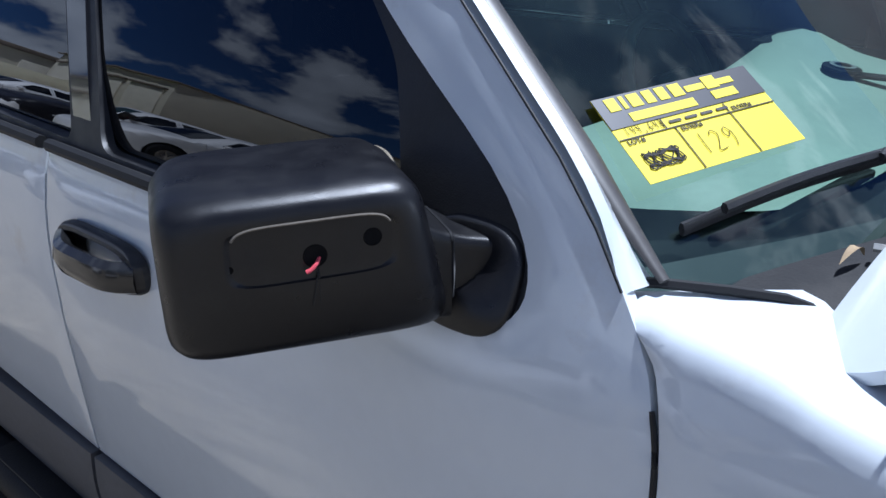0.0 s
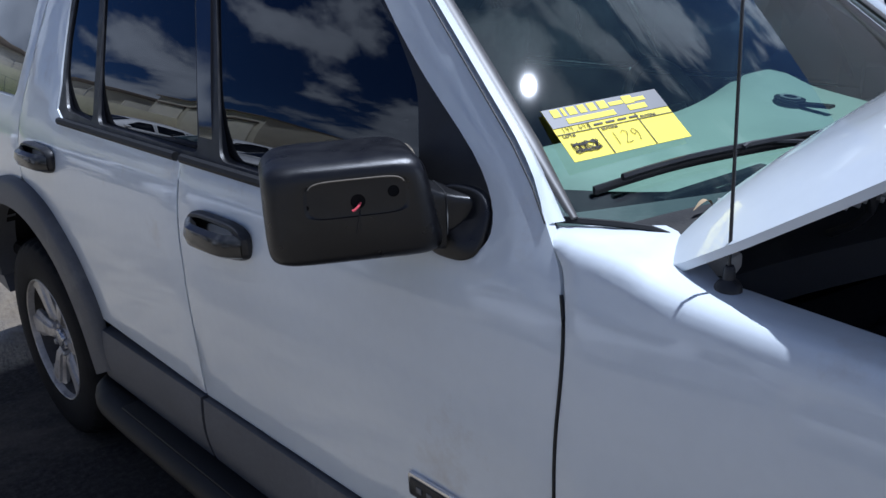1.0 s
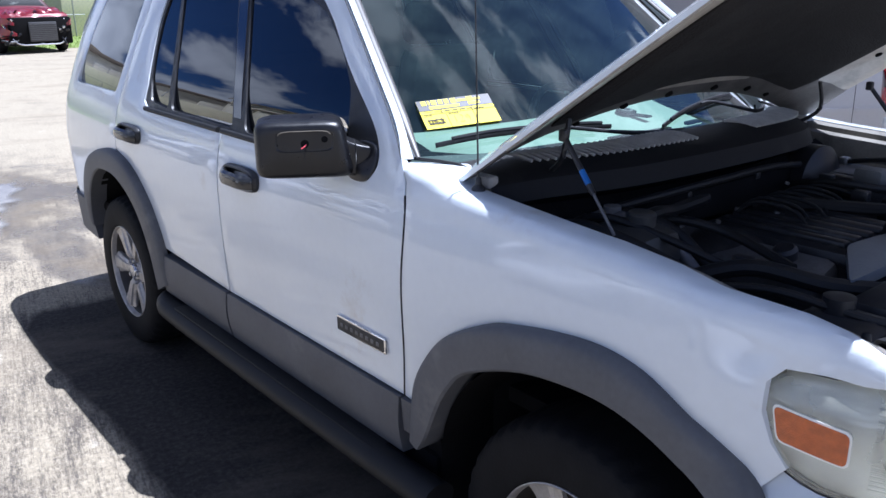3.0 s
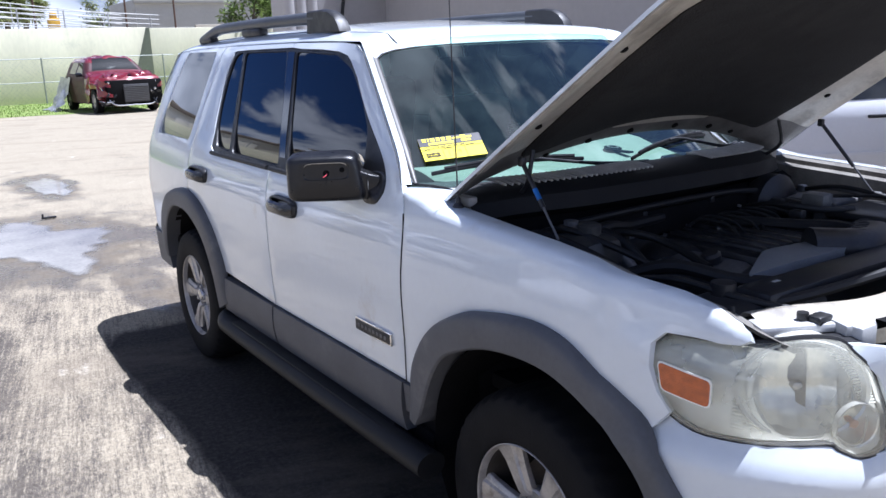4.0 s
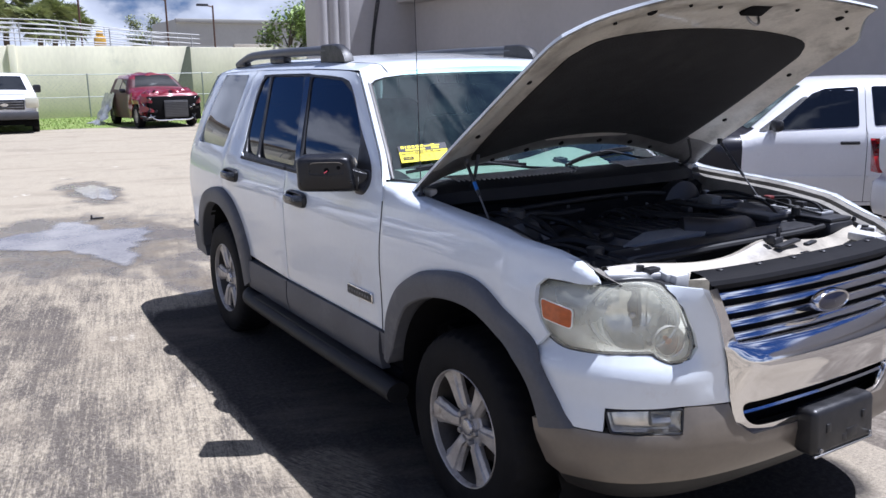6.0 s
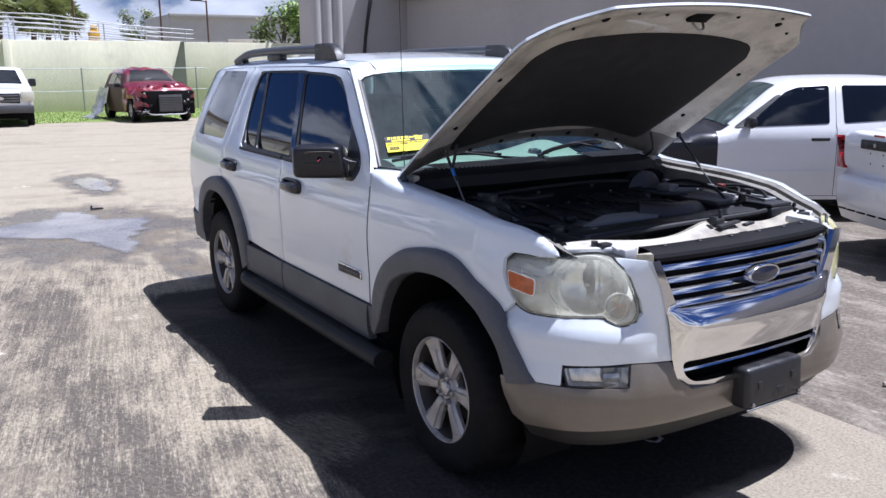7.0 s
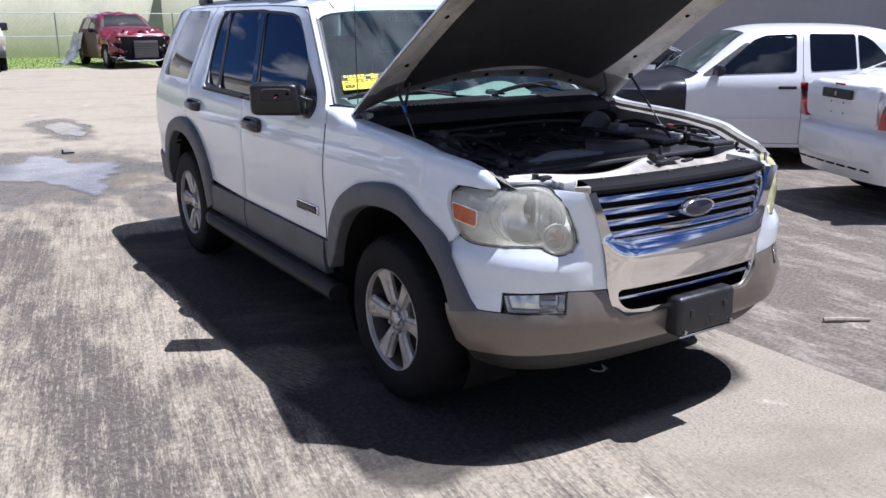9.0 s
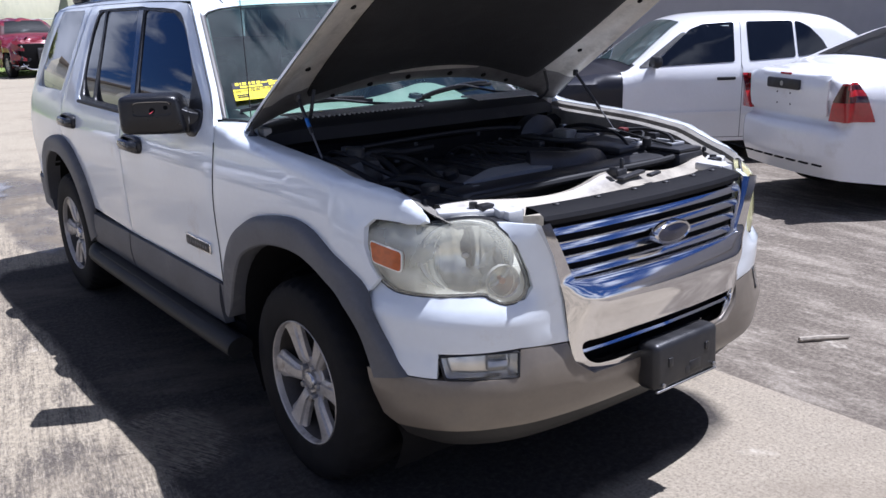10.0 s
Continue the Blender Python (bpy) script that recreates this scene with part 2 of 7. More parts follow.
def dense(pts, step, closed=True):
    out = []
    for i in range(len(pts) if closed else len(pts) - 1):
        a, b = Vector(pts[i]), Vector(pts[(i + 1) % len(pts)])
        k = max(1, round((b - a).length / step))
        out += [tuple(a.lerp(b, j / k)) for j in range(k)]
    if not closed:
        out.append(tuple(pts[-1]))
    return out


def resample(pts, n):
    p = np.array(pts, float)
    s = np.r_[0, np.cumsum(np.sqrt((np.diff(p, axis=0) ** 2).sum(1)))]
    t = np.linspace(0, s[-1], n)
    return np.stack([np.interp(t, s, p[:, k]) for k in range(p.shape[1])], 1)


def inside(poly, q):
    p = np.array(poly)
    a, b = p, np.roll(p, -1, 0)
    r = np.zeros(len(q), bool)
    for (x0, y0), (x1, y1) in zip(a, b):
        if y0 != y1:
            hit = ((y0 > q[:, 1]) != (y1 > q[:, 1])) & (q[:, 0] < (x1 - x0) * (q[:, 1] - y0) / (y1 - y0) + x0)
            r ^= hit
    return r


def near_edge(poly, q):
    a = np.array(poly)
    b = np.roll(a, -1, 0)
    best = np.full(len(q), 9.0)
    for s, e in zip(a, b):
        d = e - s
        t = np.clip(((q - s) @ d) / max(d @ d, 1e-12), 0, 1)
        best = np.minimum(best, np.sqrt(((q - s - t[:, None] * d) ** 2).sum(1)))
    return best


class Geo:
    """Collects faces, then becomes one mesh object."""

    def __init__(self):
        self.v, self.f, self.k = [], [], []

    def add(self, vs, fs, k=0):
        o = len(self.v)
        self.v += [tuple(v) for v in vs]
        self.f += [[i + o for i in f] for f in fs]
        self.k += [k] * len(fs)
        return self

    def rows(self, rows, loop=False, ring=False, k=0, cap=False):
        """A skin over rows of points. loop: each row is closed; ring: the last row meets the first."""
        n, m = len(rows), len(rows[0])
        vs = [p for r in rows for p in r]
        fs = [[i % n * m + j, i % n * m + (j + 1) % m, (i + 1) % n * m + (j + 1) % m, (i + 1) % n * m + j]
              for i in range(n if ring else n - 1) for j in range(m if loop else m - 1)]
        if cap:
            fs += [list(range(m))[::-1], [(n - 1) * m + j for j in range(m)]]
        return self.add(vs, fs, k)

    def box(self, c, s, bevel=0.0, m=None, k=0, seg=2):
        bm = bmesh.new()
        bmesh.ops.create_cube(bm, size=1.0)
        bmesh.ops.scale(bm, vec=s, verts=bm.verts)
        if bevel:
            bmesh.ops.bevel(bm, geom=list(bm.edges), offset=min(bevel, min(s) * 0.45), segments=seg, profile=0.5, affect="EDGES")
        t = Matrix.Translation(c) @ (m or Matrix())
        bm.verts.index_update()
        self.add([t @ v.co for v in bm.verts], [[v.index for v in f.verts] for f in bm.faces], k)
        bm.free()
        return self

    def tube(self, pts, r, n=8, k=0, flat=1.0):
        """A round bar along pts; r may be a list."""
        p = [Vector(q) for q in pts]
        rs = [float(q) for q in (r if isinstance(r, (list, tuple)) else [r] * len(p))]
        rows, up = [], Vector((0, 0, 1))
        for i, q in enumerate(p):
            d = (p[min(i + 1, len(p) - 1)] - p[max(i - 1, 0)]).normalized()
            a = d.cross(up if abs(d.z) < 0.95 else Vector((1, 0, 0))).normalized()
            b = a.cross(d)
            rows.append([q + rs[i] * (math.cos(2 * math.pi * j / n) * a + flat * math.sin(2 * math.pi * j / n) * b) for j in range(n)])
        return self.rows(rows, loop=True, k=k, cap=True)

    def lathe(self, prof, m, n=32, k=0, cap=False):
        """prof: (radius, height) about the local z axis of m."""
        return self.rows([[m @ Vector((r * math.cos(2 * math.pi * j / n), r * math.sin(2 * math.pi * j / n), h)) for j in range(n)] for r, h in prof], loop=True, k=k, cap=cap)

    def panel(self, outline, fmap, holes=(), step=0.05, thick=0.015, edge=0.0, k=0, line=()):
        """A sheet in (u, v) laid on the surface fmap(u, v, depth), with a return of that thickness along its rim. edge: rounded rim."""
        outline = dense(outline, step)
        holes = [dense(h, step) for h in holes]
        loops = [outline, *holes]
        pts, cons = [], []
        for lp in loops:
            o = len(pts)
            pts += lp
            cons += [(o + i, o + (i + 1) % len(lp)) for i in range(len(lp))]
        if line:
            o = len(pts)
            lp = dense(line, step, False)
            pts += lp
            cons += [(o + i, o + i + 1) for i in range(len(lp) - 1)]
        a = np.array(outline)
        gx, gy = np.meshgrid(np.arange(a[:, 0].min(), a[:, 0].max(), step), np.arange(a[:, 1].min(), a[:, 1].max(), step))
        g = np.stack([gx.ravel() + 0.0037, gy.ravel() + 0.0041], 1)
        keep = inside(outline, g)
        for h in holes:
            keep &= ~inside(h, g)
        for lp in loops:
            keep &= near_edge(lp, g) > step * 0.45
        allp = pts + [tuple(q) for q in g[keep]]
        v2, _, tri, *_ = geometry.delaunay_2d_cdt([Vector(q) for q in allp], cons, [], 0, 1e-6)
        c = np.array([[sum(v2[i].x for i in t) / 3, sum(v2[i].y for i in t) / 3] for t in tri])
        ok = inside(outline, c)
        for h in holes:
            ok &= ~inside(h, c)
        fs = [list(t) for t, o in zip(tri, ok) if o]
        used = {}
        for f in fs:
            for i in range(3):
                e = (f[i], f[(i + 1) % 3])
                used[e] = used.get(e, 0) + 1
        rim = [e for e in used if (e[1], e[0]) not in used]
        vs = [fmap(q.x, q.y, 0.0) for q in v2]
        o = len(vs)
        ids = sorted({i for e in rim for i in e})
        back = {i: o + j for j, i in enumerate(ids)}
        if edge:
            for i in ids:
                vs[i] = fmap(v2[i].x, v2[i].y, edge)
        vs += [fmap(v2[i].x, v2[i].y, thick) for i in ids]
        fs += [[e[1], e[0], back[e[0]], back[e[1]]] for e in rim]
        return self.add(vs, fs, k)

    def mirrored(self):
        g = Geo()
        g.v, g.f, g.k = [(-x, y, z) for x, y, z in self.v], [f[::-1] for f in self.f], list(self.k)
        return g

    def moved(self, m):
        g = Geo()
        g.v, g.f, g.k = [tuple(m @ Vector(v)) for v in self.v], [list(f) for f in self.f], list(self.k)
        return g

    def make(self, name, mats, parent=None, label="", sharp=38, smooth=True):
        me = bpy.data.meshes.new(name)
        me.from_pydata(self.v, [], self.f)
        mats = mats if isinstance(mats, (list, tuple)) else [mats]
        for m in mats:
            me.materials.append(m)
        if len(mats) > 1:
            me.polygons.foreach_set("material_index", self.k)
        bm = bmesh.new()
        bm.from_mesh(me)
        bmesh.ops.remove_doubles(bm, verts=bm.verts, dist=0.0002)
        bmesh.ops.recalc_face_normals(bm, faces=bm.faces)
        bm.to_mesh(me)
        bm.free()
        if smooth:
            me.shade_smooth()
            me.set_sharp_from_angle(angle=radians(sharp))
        ob = new(name, me)
        if parent:
            ob.parent = parent
        if label:
            ob["label"] = label
        return ob


def thing(name, label, category, group="", at=None):
    e = new(name)
    e.empty_display_size = 0.2
    if at is not None:
        e.matrix_world = at
    return tagged(e, label, category, group)


def writing(name, text, m, size, material, parent, extrude=0.0004, wide=1.0):
    """Flat letters as a mesh, at the pose m, centred."""
    c = bpy.data.curves.new(name, "FONT")
    c.body, c.size, c.align_x, c.align_y, c.extrude, c.resolution_u = text, size, "CENTER", "CENTER", extrude, 3
    t = bpy.data.objects.new(name, c)
    me = bpy.data.meshes.new_from_object(t)
    bpy.data.objects.remove(t)
    me.transform(m @ Matrix.Diagonal((wide, 1, 1, 1)))
    me.materials.append(material)
    ob = new(name, me)
    ob.parent = parent
    return ob


# ---- the SUV: its side surface, half width by (y, z); front axle at y = 0, nose towards -y ----
PLAN = np.array(catmull([(0, -.875), (.3, -.865), (.5, -.84), (.62, -.805), (.72, -.75), (.80, -.67), (.85, -.56), (.875, -.44), (.893, -.3), (.905, 0)], 5))
PLAN_S = np.r_[0, np.cumsum(np.sqrt((np.diff(PLAN, axis=0) ** 2).sum(1)))]
PROF_Z = [0.2, 0.45, 0.60, 0.75, 0.84, 0.91, 0.97, 1.02, 1.07, 1.12, 1.17, 1.68, 1.75]
PROF_W = [.87, .895, .905, .914, .9205, .9245, .9245, .922, .9165, .9075, .895, .70, .64]
fine_z = np.linspace(.2, 1.75, 311)
soft_k = np.exp(-(np.arange(-12, 13) / 4.5) ** 2)
soft_w = np.convolve(np.pad(np.interp(fine_z, PROF_Z, PROF_W), 12, mode="edge"), soft_k / soft_k.sum(), "valid")
soft_w[:6], soft_w[-14:] = np.interp(fine_z[:6], PROF_Z, PROF_W), np.interp(fine_z[-14:], PROF_Z, PROF_W)
PROF_Z, PROF_W = fine_z, soft_w
INSET_Z = [.3, .42, .55, .62, .66, .77, .80, .84, .90, 1.0, 1.1]
INSET = [.05, .0, -.02, -.01, .0, .0, .02, .042, .046, .055, .10]


def half(y, z):
    w = float(np.interp(z, PROF_Z, PROF_W))
    if y < 0:
        w += float(np.interp(y, PLAN[:, 1], PLAN[:, 0])) - 0.905 - max(0.0, float(np.interp(z, INSET_Z, INSET))) * min(1, max(0, (-y - 0.3) / 0.2))
    if y > 2.4:
        w -= 0.07 * ((y - 2.4) / 1.55) ** 2
    if y > 3.6:
        w -= 1.2 * (y - 3.6) ** 2
    return w


def side(y, z, d=0.0):
    return (-(half(y, z) - d), y, z)


ROLL, TURN = 0.085, 1.30
ROLL_T = np.linspace(0, 1, 41)
ROLL_A = TURN * ROLL_T ** 2.5
ROLL_DX = np.r_[0, np.cumsum(np.sin((ROLL_A[1:] + ROLL_A[:-1]) / 2))] * ROLL * TURN / 40
ROLL_DZ = np.r_[0, np.cumsum(np.cos((ROLL_A[1:] + ROLL_A[:-1]) / 2))] * ROLL * TURN / 40
TOP_Y, TOP_Z = [-.72, -.65, -.60, -.54, -.43, -.26, -.06, .386, .50, .65], [1.030, 1.055, 1.073, 1.093, 1.122, 1.153, 1.178, 1.210, 1.233, 1.247]
TOP_Y, TOP_Z = zip(*catmull(list(zip(TOP_Y, TOP_Z)), 6))


def fender_map(y, v, d=0.0):
    """The side, rolled over into the hood gap at its top; v runs along the skin."""
    top = float(np.interp(y, TOP_Y, TOP_Z))
    k = min(1.0, max(0.0, (.62 - y) / 1.0))
    r = .044 + (ROLL - .044) * k * k * (3 - 2 * k)
    z0, end = top - r, top + ROLL * (TURN - 1)
    if v <= z0:
        return side(y, v, d)
    t = min(1.0, (v - z0) / (end - z0))
    on = max(0.0, v - end) * 1.78
    a, dx, dz = (float(np.interp(t, ROLL_T, q)) for q in (ROLL_A, ROLL_DX, ROLL_DZ))
    dx, dz = dx * r / ROLL + ROLL_DX[-1] * (1 - r / ROLL) * t ** 3, dz * r / ROLL
    lean = (half(y, z0) - half(y, top)) * t * (1 - t)
    return (-(half(y, z0) - lean - dx - on - d * math.cos(a)), y, z0 + dz - .0135 * t - d * math.sin(a) + .06 * on)


def front(u, z, d=0.0, inset=None):
    """The nose: u runs along the bumper line from the middle, minus towards the car's right."""
    s = abs(u)
    x, y = np.interp(s, PLAN_S, PLAN[:, 0]), np.interp(s, PLAN_S, PLAN[:, 1])
    x2, y2 = np.interp(s + .02, PLAN_S, PLAN[:, 0]), np.interp(s + .02, PLAN_S, PLAN[:, 1])
    x1, y1 = np.interp(max(s - .02, 0), PLAN_S, PLAN[:, 0]), np.interp(max(s - .02, 0), PLAN_S, PLAN[:, 1])
    L = math.hypot(x2 - x1, y2 - y1)
    nx, ny = (y2 - y1) / L, -(x2 - x1) / L
    k = (float(np.interp(z, INSET_Z, INSET)) if inset is None else inset) + d
    return (math.copysign(1, u) * (x - nx * k), y - ny * k, z)


suv = thing("suv", "white four-door SUV with raised hood, grey wheel-arch flares and tan bumper", "car")


def both(geo, name, mats, label="", parent=suv, **kw):
    """A part and its mirror image on the other side."""
    return geo.make(name, mats, parent, label, **kw), geo.mirrored().make(name, mats, parent, label, **kw)


OPENING = catmull([(2.40, 1.212), (2.455, 1.30), (2.485, 1.42), (2.495, 1.56), (2.465, 1.66), (2.42, 1.686), (1.88, 1.686), (1.33, 1.667), (1.17, 1.605), (1.04, 1.498),
           (.94, 1.42), (.80, 1.322), (.742, 1.262), (.728, 1.218), (.745, 1.188), (.775, 1.174), (.81, 1.170), (.85, 1.176), (.90, 1.190), (1.55, 1.198), (1.95, 1.208)], 3, True)
OP_FRONT = [p for i, p in enumerate(OPENING) if 6 * 3 <= i <= 18 * 3]
FLARE_OUT = catmull([(.55, .50), (.535, .60), (.518, .677), (.481, .746), (.421, .819), (.349, .875), (.224, .937), (.141, .960), (.016, .982), (-.096, .988), (-.195, .970), (-.284, .925), (-.364, .872), (-.432, .813), (-.475, .74), (-.53, .66), (-.60, .585)], 4)
FLARE_IN = catmull([(.505, .485), (.470, .53), (.436, .595), (.397, .669), (.350, .735), (.289, .792), (.14, .855), (.011, .882), (-.123, .884), (-.22, .860), (-.306, .817), (-.38, .755), (-.432, .690), (-.46, .62), (-.475, .555)], 4)
RFLARE_OUT = catmull([(2.278, .47), (2.284, .54), (2.30, .66), (2.345, .76), (2.40, .842), (2.494, .921), (2.60, .966), (2.72, .988), (2.861, .985), (3.02, .955), (3.16, .905), (3.29, .82), (3.38, .71), (3.42, .61)], 4)
RFLARE_IN = catmull([(2.39, .42), (2.40, .52), (2.415, .60), (2.455, .70), (2.52, .785), (2.62, .848), (2.73, .88), (2.861, .885), (2.98, .868), (3.10, .81), (3.20, .73), (3.27, .62), (3.29, .52)], 4)

# front fender
fen = catmull([(.591, .606), (.576, .756), (.566, .95), (.561, 1.05), (.566, 1.12), (.581, 1.18), (.602, 1.22), (.625, 1.25), (.638, 1.2795)], 4) + [(.615, 1.2895), (.585, 1.3045), (.527, 1.3295), (.505, 1.3245), (.47, 1.3045), (.43, 1.2845), (.40, 1.268), (.10, 1.2455), (-.06, 1.2345), (-.20, 1.2175), (-.43, 1.1675), (-.52, 1.136), (-.575, 1.112), (-.602, 1.086),
       (-.608, 1.062), (-.59, 1.044), (-.55, 1.037), (-.435, 1.036), (-.413, 1.01), (-.414, .955), (-.434, .90), (-.462, .857), (-.43, .815)] + [p for p in FLARE_OUT if p[1] > .6 and p[0] > -.42][::-1]
both(Geo().panel(fen, fender_map, step=0.018, thick=0.02, edge=0.003), "fender", PAINT)
SEAM_A = [(.588, 1.180), (.609, 1.216), (.634, 1.248), (.672, 1.292), (.725, 1.342), (.80, 1.402), (.98, 1.545), (1.125, 1.657), (1.20, 1.688), (1.33, 1.700), (1.782, 1.709)]
door_f = catmull([(.598, .606), (.583, .756), (.573, .95), (.568, 1.05), (.573, 1.12)] + SEAM_A[:3], 4)[:-1] + SEAM_A[2:] + [(1.782, 1.690)] + [p for p in OP_FRONT if p[0] < 1.77] + [(.95, 1.187), (1.55, 1.194), (1.672, 1.197), (1.668, 1.1), (1.658, .95), (1.672, .76), (1.68, .606)]
fdoors = both(Geo().panel(door_f, side, step=0.04, thick=0.02, edge=0.003), "front_door", PAINT)
door_r = [(1.688, .606), (1.680, .76), (1.666, .95), (1.676, 1.1), (1.680, 1.198), (1.95, 1.204), (2.395, 1.208)] + OPENING[1:17] + [(1.786, 1.690), (1.786, 1.711), (2.4, 1.715), (2.632, 1.713), (2.657, 1.60), (2.702, 1.45), (2.741, 1.25), (2.747, 1.1), (2.737, 1.0), (2.725, .992)] + [p for p in RFLARE_OUT if p[1] > .61 and p[0] < 2.72][::-1]
rdoors = both(Geo().panel(door_r, side, step=0.04, thick=0.02, edge=0.003), "rear_door", PAINT)
QUARTER = rounded([(2.735, 1.688), (3.27, 1.690), (3.40, 1.50), (3.50, 1.235), (2.825, 1.235)], 0.03)
body = [(2.638, 1.713), (3.2, 1.705), (3.46, 1.695), (3.62, 1.50), (3.80, 1.22), (3.87, .95), (3.88, .64), (3.42, .62)] \
    + [p for p in RFLARE_OUT if p[0] > 2.735 and p[1] > .63][::-1] + [(2.743, 1.0), (2.753, 1.1), (2.747, 1.25), (2.708, 1.45), (2.663, 1.60)]
both(Geo().panel(body, side, [QUARTER], step=0.04, thick=0.02, edge=0.003), "body_side", PAINT)
# glass and black frames of the side windows
G1 = rounded([(.955, 1.40), (.885, 1.205), (1.520, 1.212), (1.730, 1.672), (1.345, 1.655), (1.185, 1.598), (1.048, 1.495)], 0.03)
G2 = rounded([(1.615, 1.215), (2.165, 1.222), (2.322, 1.676), (1.832, 1.676)], 0.025)
G3 = rounded([(2.20, 1.224), (2.385, 1.235), (2.44, 1.32), (2.468, 1.43), (2.475, 1.56), (2.450, 1.655), (2.41, 1.676), (2.350, 1.676)], 0.02)
trim_map = lambda y, z, d=0.0: side(y, z, d + 0.008)
glass_map = lambda y, z, d=0.0: side(y, z, d + 0.014 + .022 * max(0.0, 1 - (z - 1.2) / .17) ** 2)
both(Geo().panel(OPENING, trim_map, [G1, G2, G3], step=0.04, thick=0.02), "window_trim", BLACK_TRIM)
for door, gl in ((fdoors, (G1,)), (rdoors, (G2, G3))):
    for g in gl:
        gg = Geo().panel(g, glass_map, step=0.04, thick=0.004)
        for o, q in zip(door, (gg, gg.mirrored())):
            q.make("window_pane", TINT, o, "dark tinted window glass")
both(Geo().panel(QUARTER, lambda y, z, d=0.0: side(y, z, d + 0.004 + .020 * max(0.0, 1 - (z - 1.23) / .17) ** 2), step=0.05, thick=0.006), "quarter_window", TINT, "dark tinted quarter window")
# glossy B-pillar strip
both(Geo().panel([(1.545, 1.20), (1.60, 1.20), (1.815, 1.672), (1.745, 1.672)], lambda y, z, d=0.0: side(y, z, d + 0.004 + .008 * max(0.0, 1 - (z - 1.2) / .17) ** 2), step=0.05, thick=0.01), "pillar_cover", mat("gloss_black", (.012, .012, .014), .08, 0, .2, 8.0, coat=1.0), "gloss black door pillar cover")
# belt seals under the glass
for a, b in ((.90, 1.66), (1.69, 2.40)):
    both(Geo().tube([side(y, 1.196 + 0.012 * (y - .9) / 1.5, -0.004) for y in np.linspace(a, b, 12)], 0.011, 8), "belt_seal", SEAL)
# lower door cladding
for a, b in ((.602, 1.676), (1.690, 2.30)):
    both(Geo().panel([(a, .600), (b, .600), (b + (.04 if b > 2 else 0), .425), (a, .425)], lambda y, z, d=0.0: side(y, z, d - 0.012 - 0.01 * math.sin(math.pi * min(1, max(0, (z - .42) / .18)))), step=0.03, thick=0.04), "door_cladding", CLAD, "grey textured plastic lower door cladding")
both(Geo().panel([(.50, .50), (.595, .50), (.595, .60), (.535, .60)], lambda y, z, d=0.0: side(y, z, d - 0.010), step=0.03, thick=0.03), "sill_end", CLAD)


def flare(out, inn):
    n = 56
    o, i = resample(out, n), resample(inn, n)
    rows = []
    for t, d in ((0, 0.004), (0.0, -0.012), (0.06, -0.024), (0.20, -0.031), (0.55, -0.034), (0.94, -0.034), (1.0, -0.028), (1.0, 0.05)):
        rows.append([side(*(a + (b - a) * t), d) for a, b in zip(o, i)])
    return Geo().rows(rows)


both(flare(FLARE_OUT, FLARE_IN), "front_arch_flare", CLAD, "grey plastic front wheel-arch flare")
both(flare(RFLARE_OUT, RFLARE_IN), "rear_arch_flare", CLAD, "grey plastic rear wheel-arch flare")
# wheel houses and floor
for yc in (0.0, 2.86):
    arc = [(yc + .475 * math.cos(a), .40 + .475 * math.sin(a)) for a in np.linspace(-.5, math.pi + .5, 30)]
    both(Geo().rows([[(-(half(min(max(y, -.5), 3.5), min(z, .9)) - .02), y, z) for y, z in arc], [(-.52, y, z) for y, z in arc], [(-.52, yc, .40)] * len(arc)]), "wheel_house", DARK)
inner = [(.50, .30), (2.42, .30), (2.42, .75), (2.75, .95), (2.75, 1.19), (.50, 1.19)]
both(Geo().panel(inner, lambda y, z, d=0.0: side(y, z, d + 0.045), step=0.12, thick=0.01), "inner_shell", DARK)
Geo().box((0, 1.45, .38), (1.74, 1.9, .12), .03).box((0, 1.5, .36), (1.04, 4.4, .12), .03).box((0, 3.0, .62), (1.7, 1.5, .06), .02).box((0, .2, .50), (1.04, 1.6, .25), .03).make("floor_pan", DARK, suv)
# rubber seal between the fender corner and the windscreen
both(Geo().tube([(-.838, .650, 1.245), (-.818, .623, 1.244), (-.787, .570, 1.241), (-.762, .530, 1.236), (-.74, .50, 1.222)], .005, 6), "cowl_seal", SEAL)
# Dark line laid in the door gap, in place of its shade
both(Geo().tube([side(y, z, .003) for y, z in catmull([(.594, .606), (.579, .756), (.5695, .95), (.5645, 1.05), (.5695, 1.12), (.582, 1.165)], 4)], .0027, 6), "door_gap_line", SEAL)
# A pillar faces, windscreen, roof
BOW_X = np.linspace(0, .9, 91)
BOW_S = np.interp(BOW_X, [0, .36, .57, .74, .9], [0, .13, .495, .53, .54])
BOW_S = np.convolve(np.pad(BOW_S, 5, mode="reflect", reflect_type="odd"), np.ones(11) / 11, "valid")
BOW_Y = np.r_[0, np.cumsum((BOW_S[1:] + BOW_S[:-1]) / 2)] * .01
SCREEN_Y = lambda x, z: 0.436 + 1.39 * (z - 1.24) + float(np.interp(abs(x), BOW_X, BOW_Y))
pil = [(.634, 1.244), (.668, 1.297), (.72, 1.349), (.795, 1.409), (.975, 1.552), (1.12, 1.663), (1.19, 1.702)]
pil = resample(catmull(pil, 5), 22)
edge_r = [(-(half(y, z) - .050), .447 + 1.41 * (z - 1.24) + .25 * (half(y, z) - .050) ** 2, z) for y, z in pil]
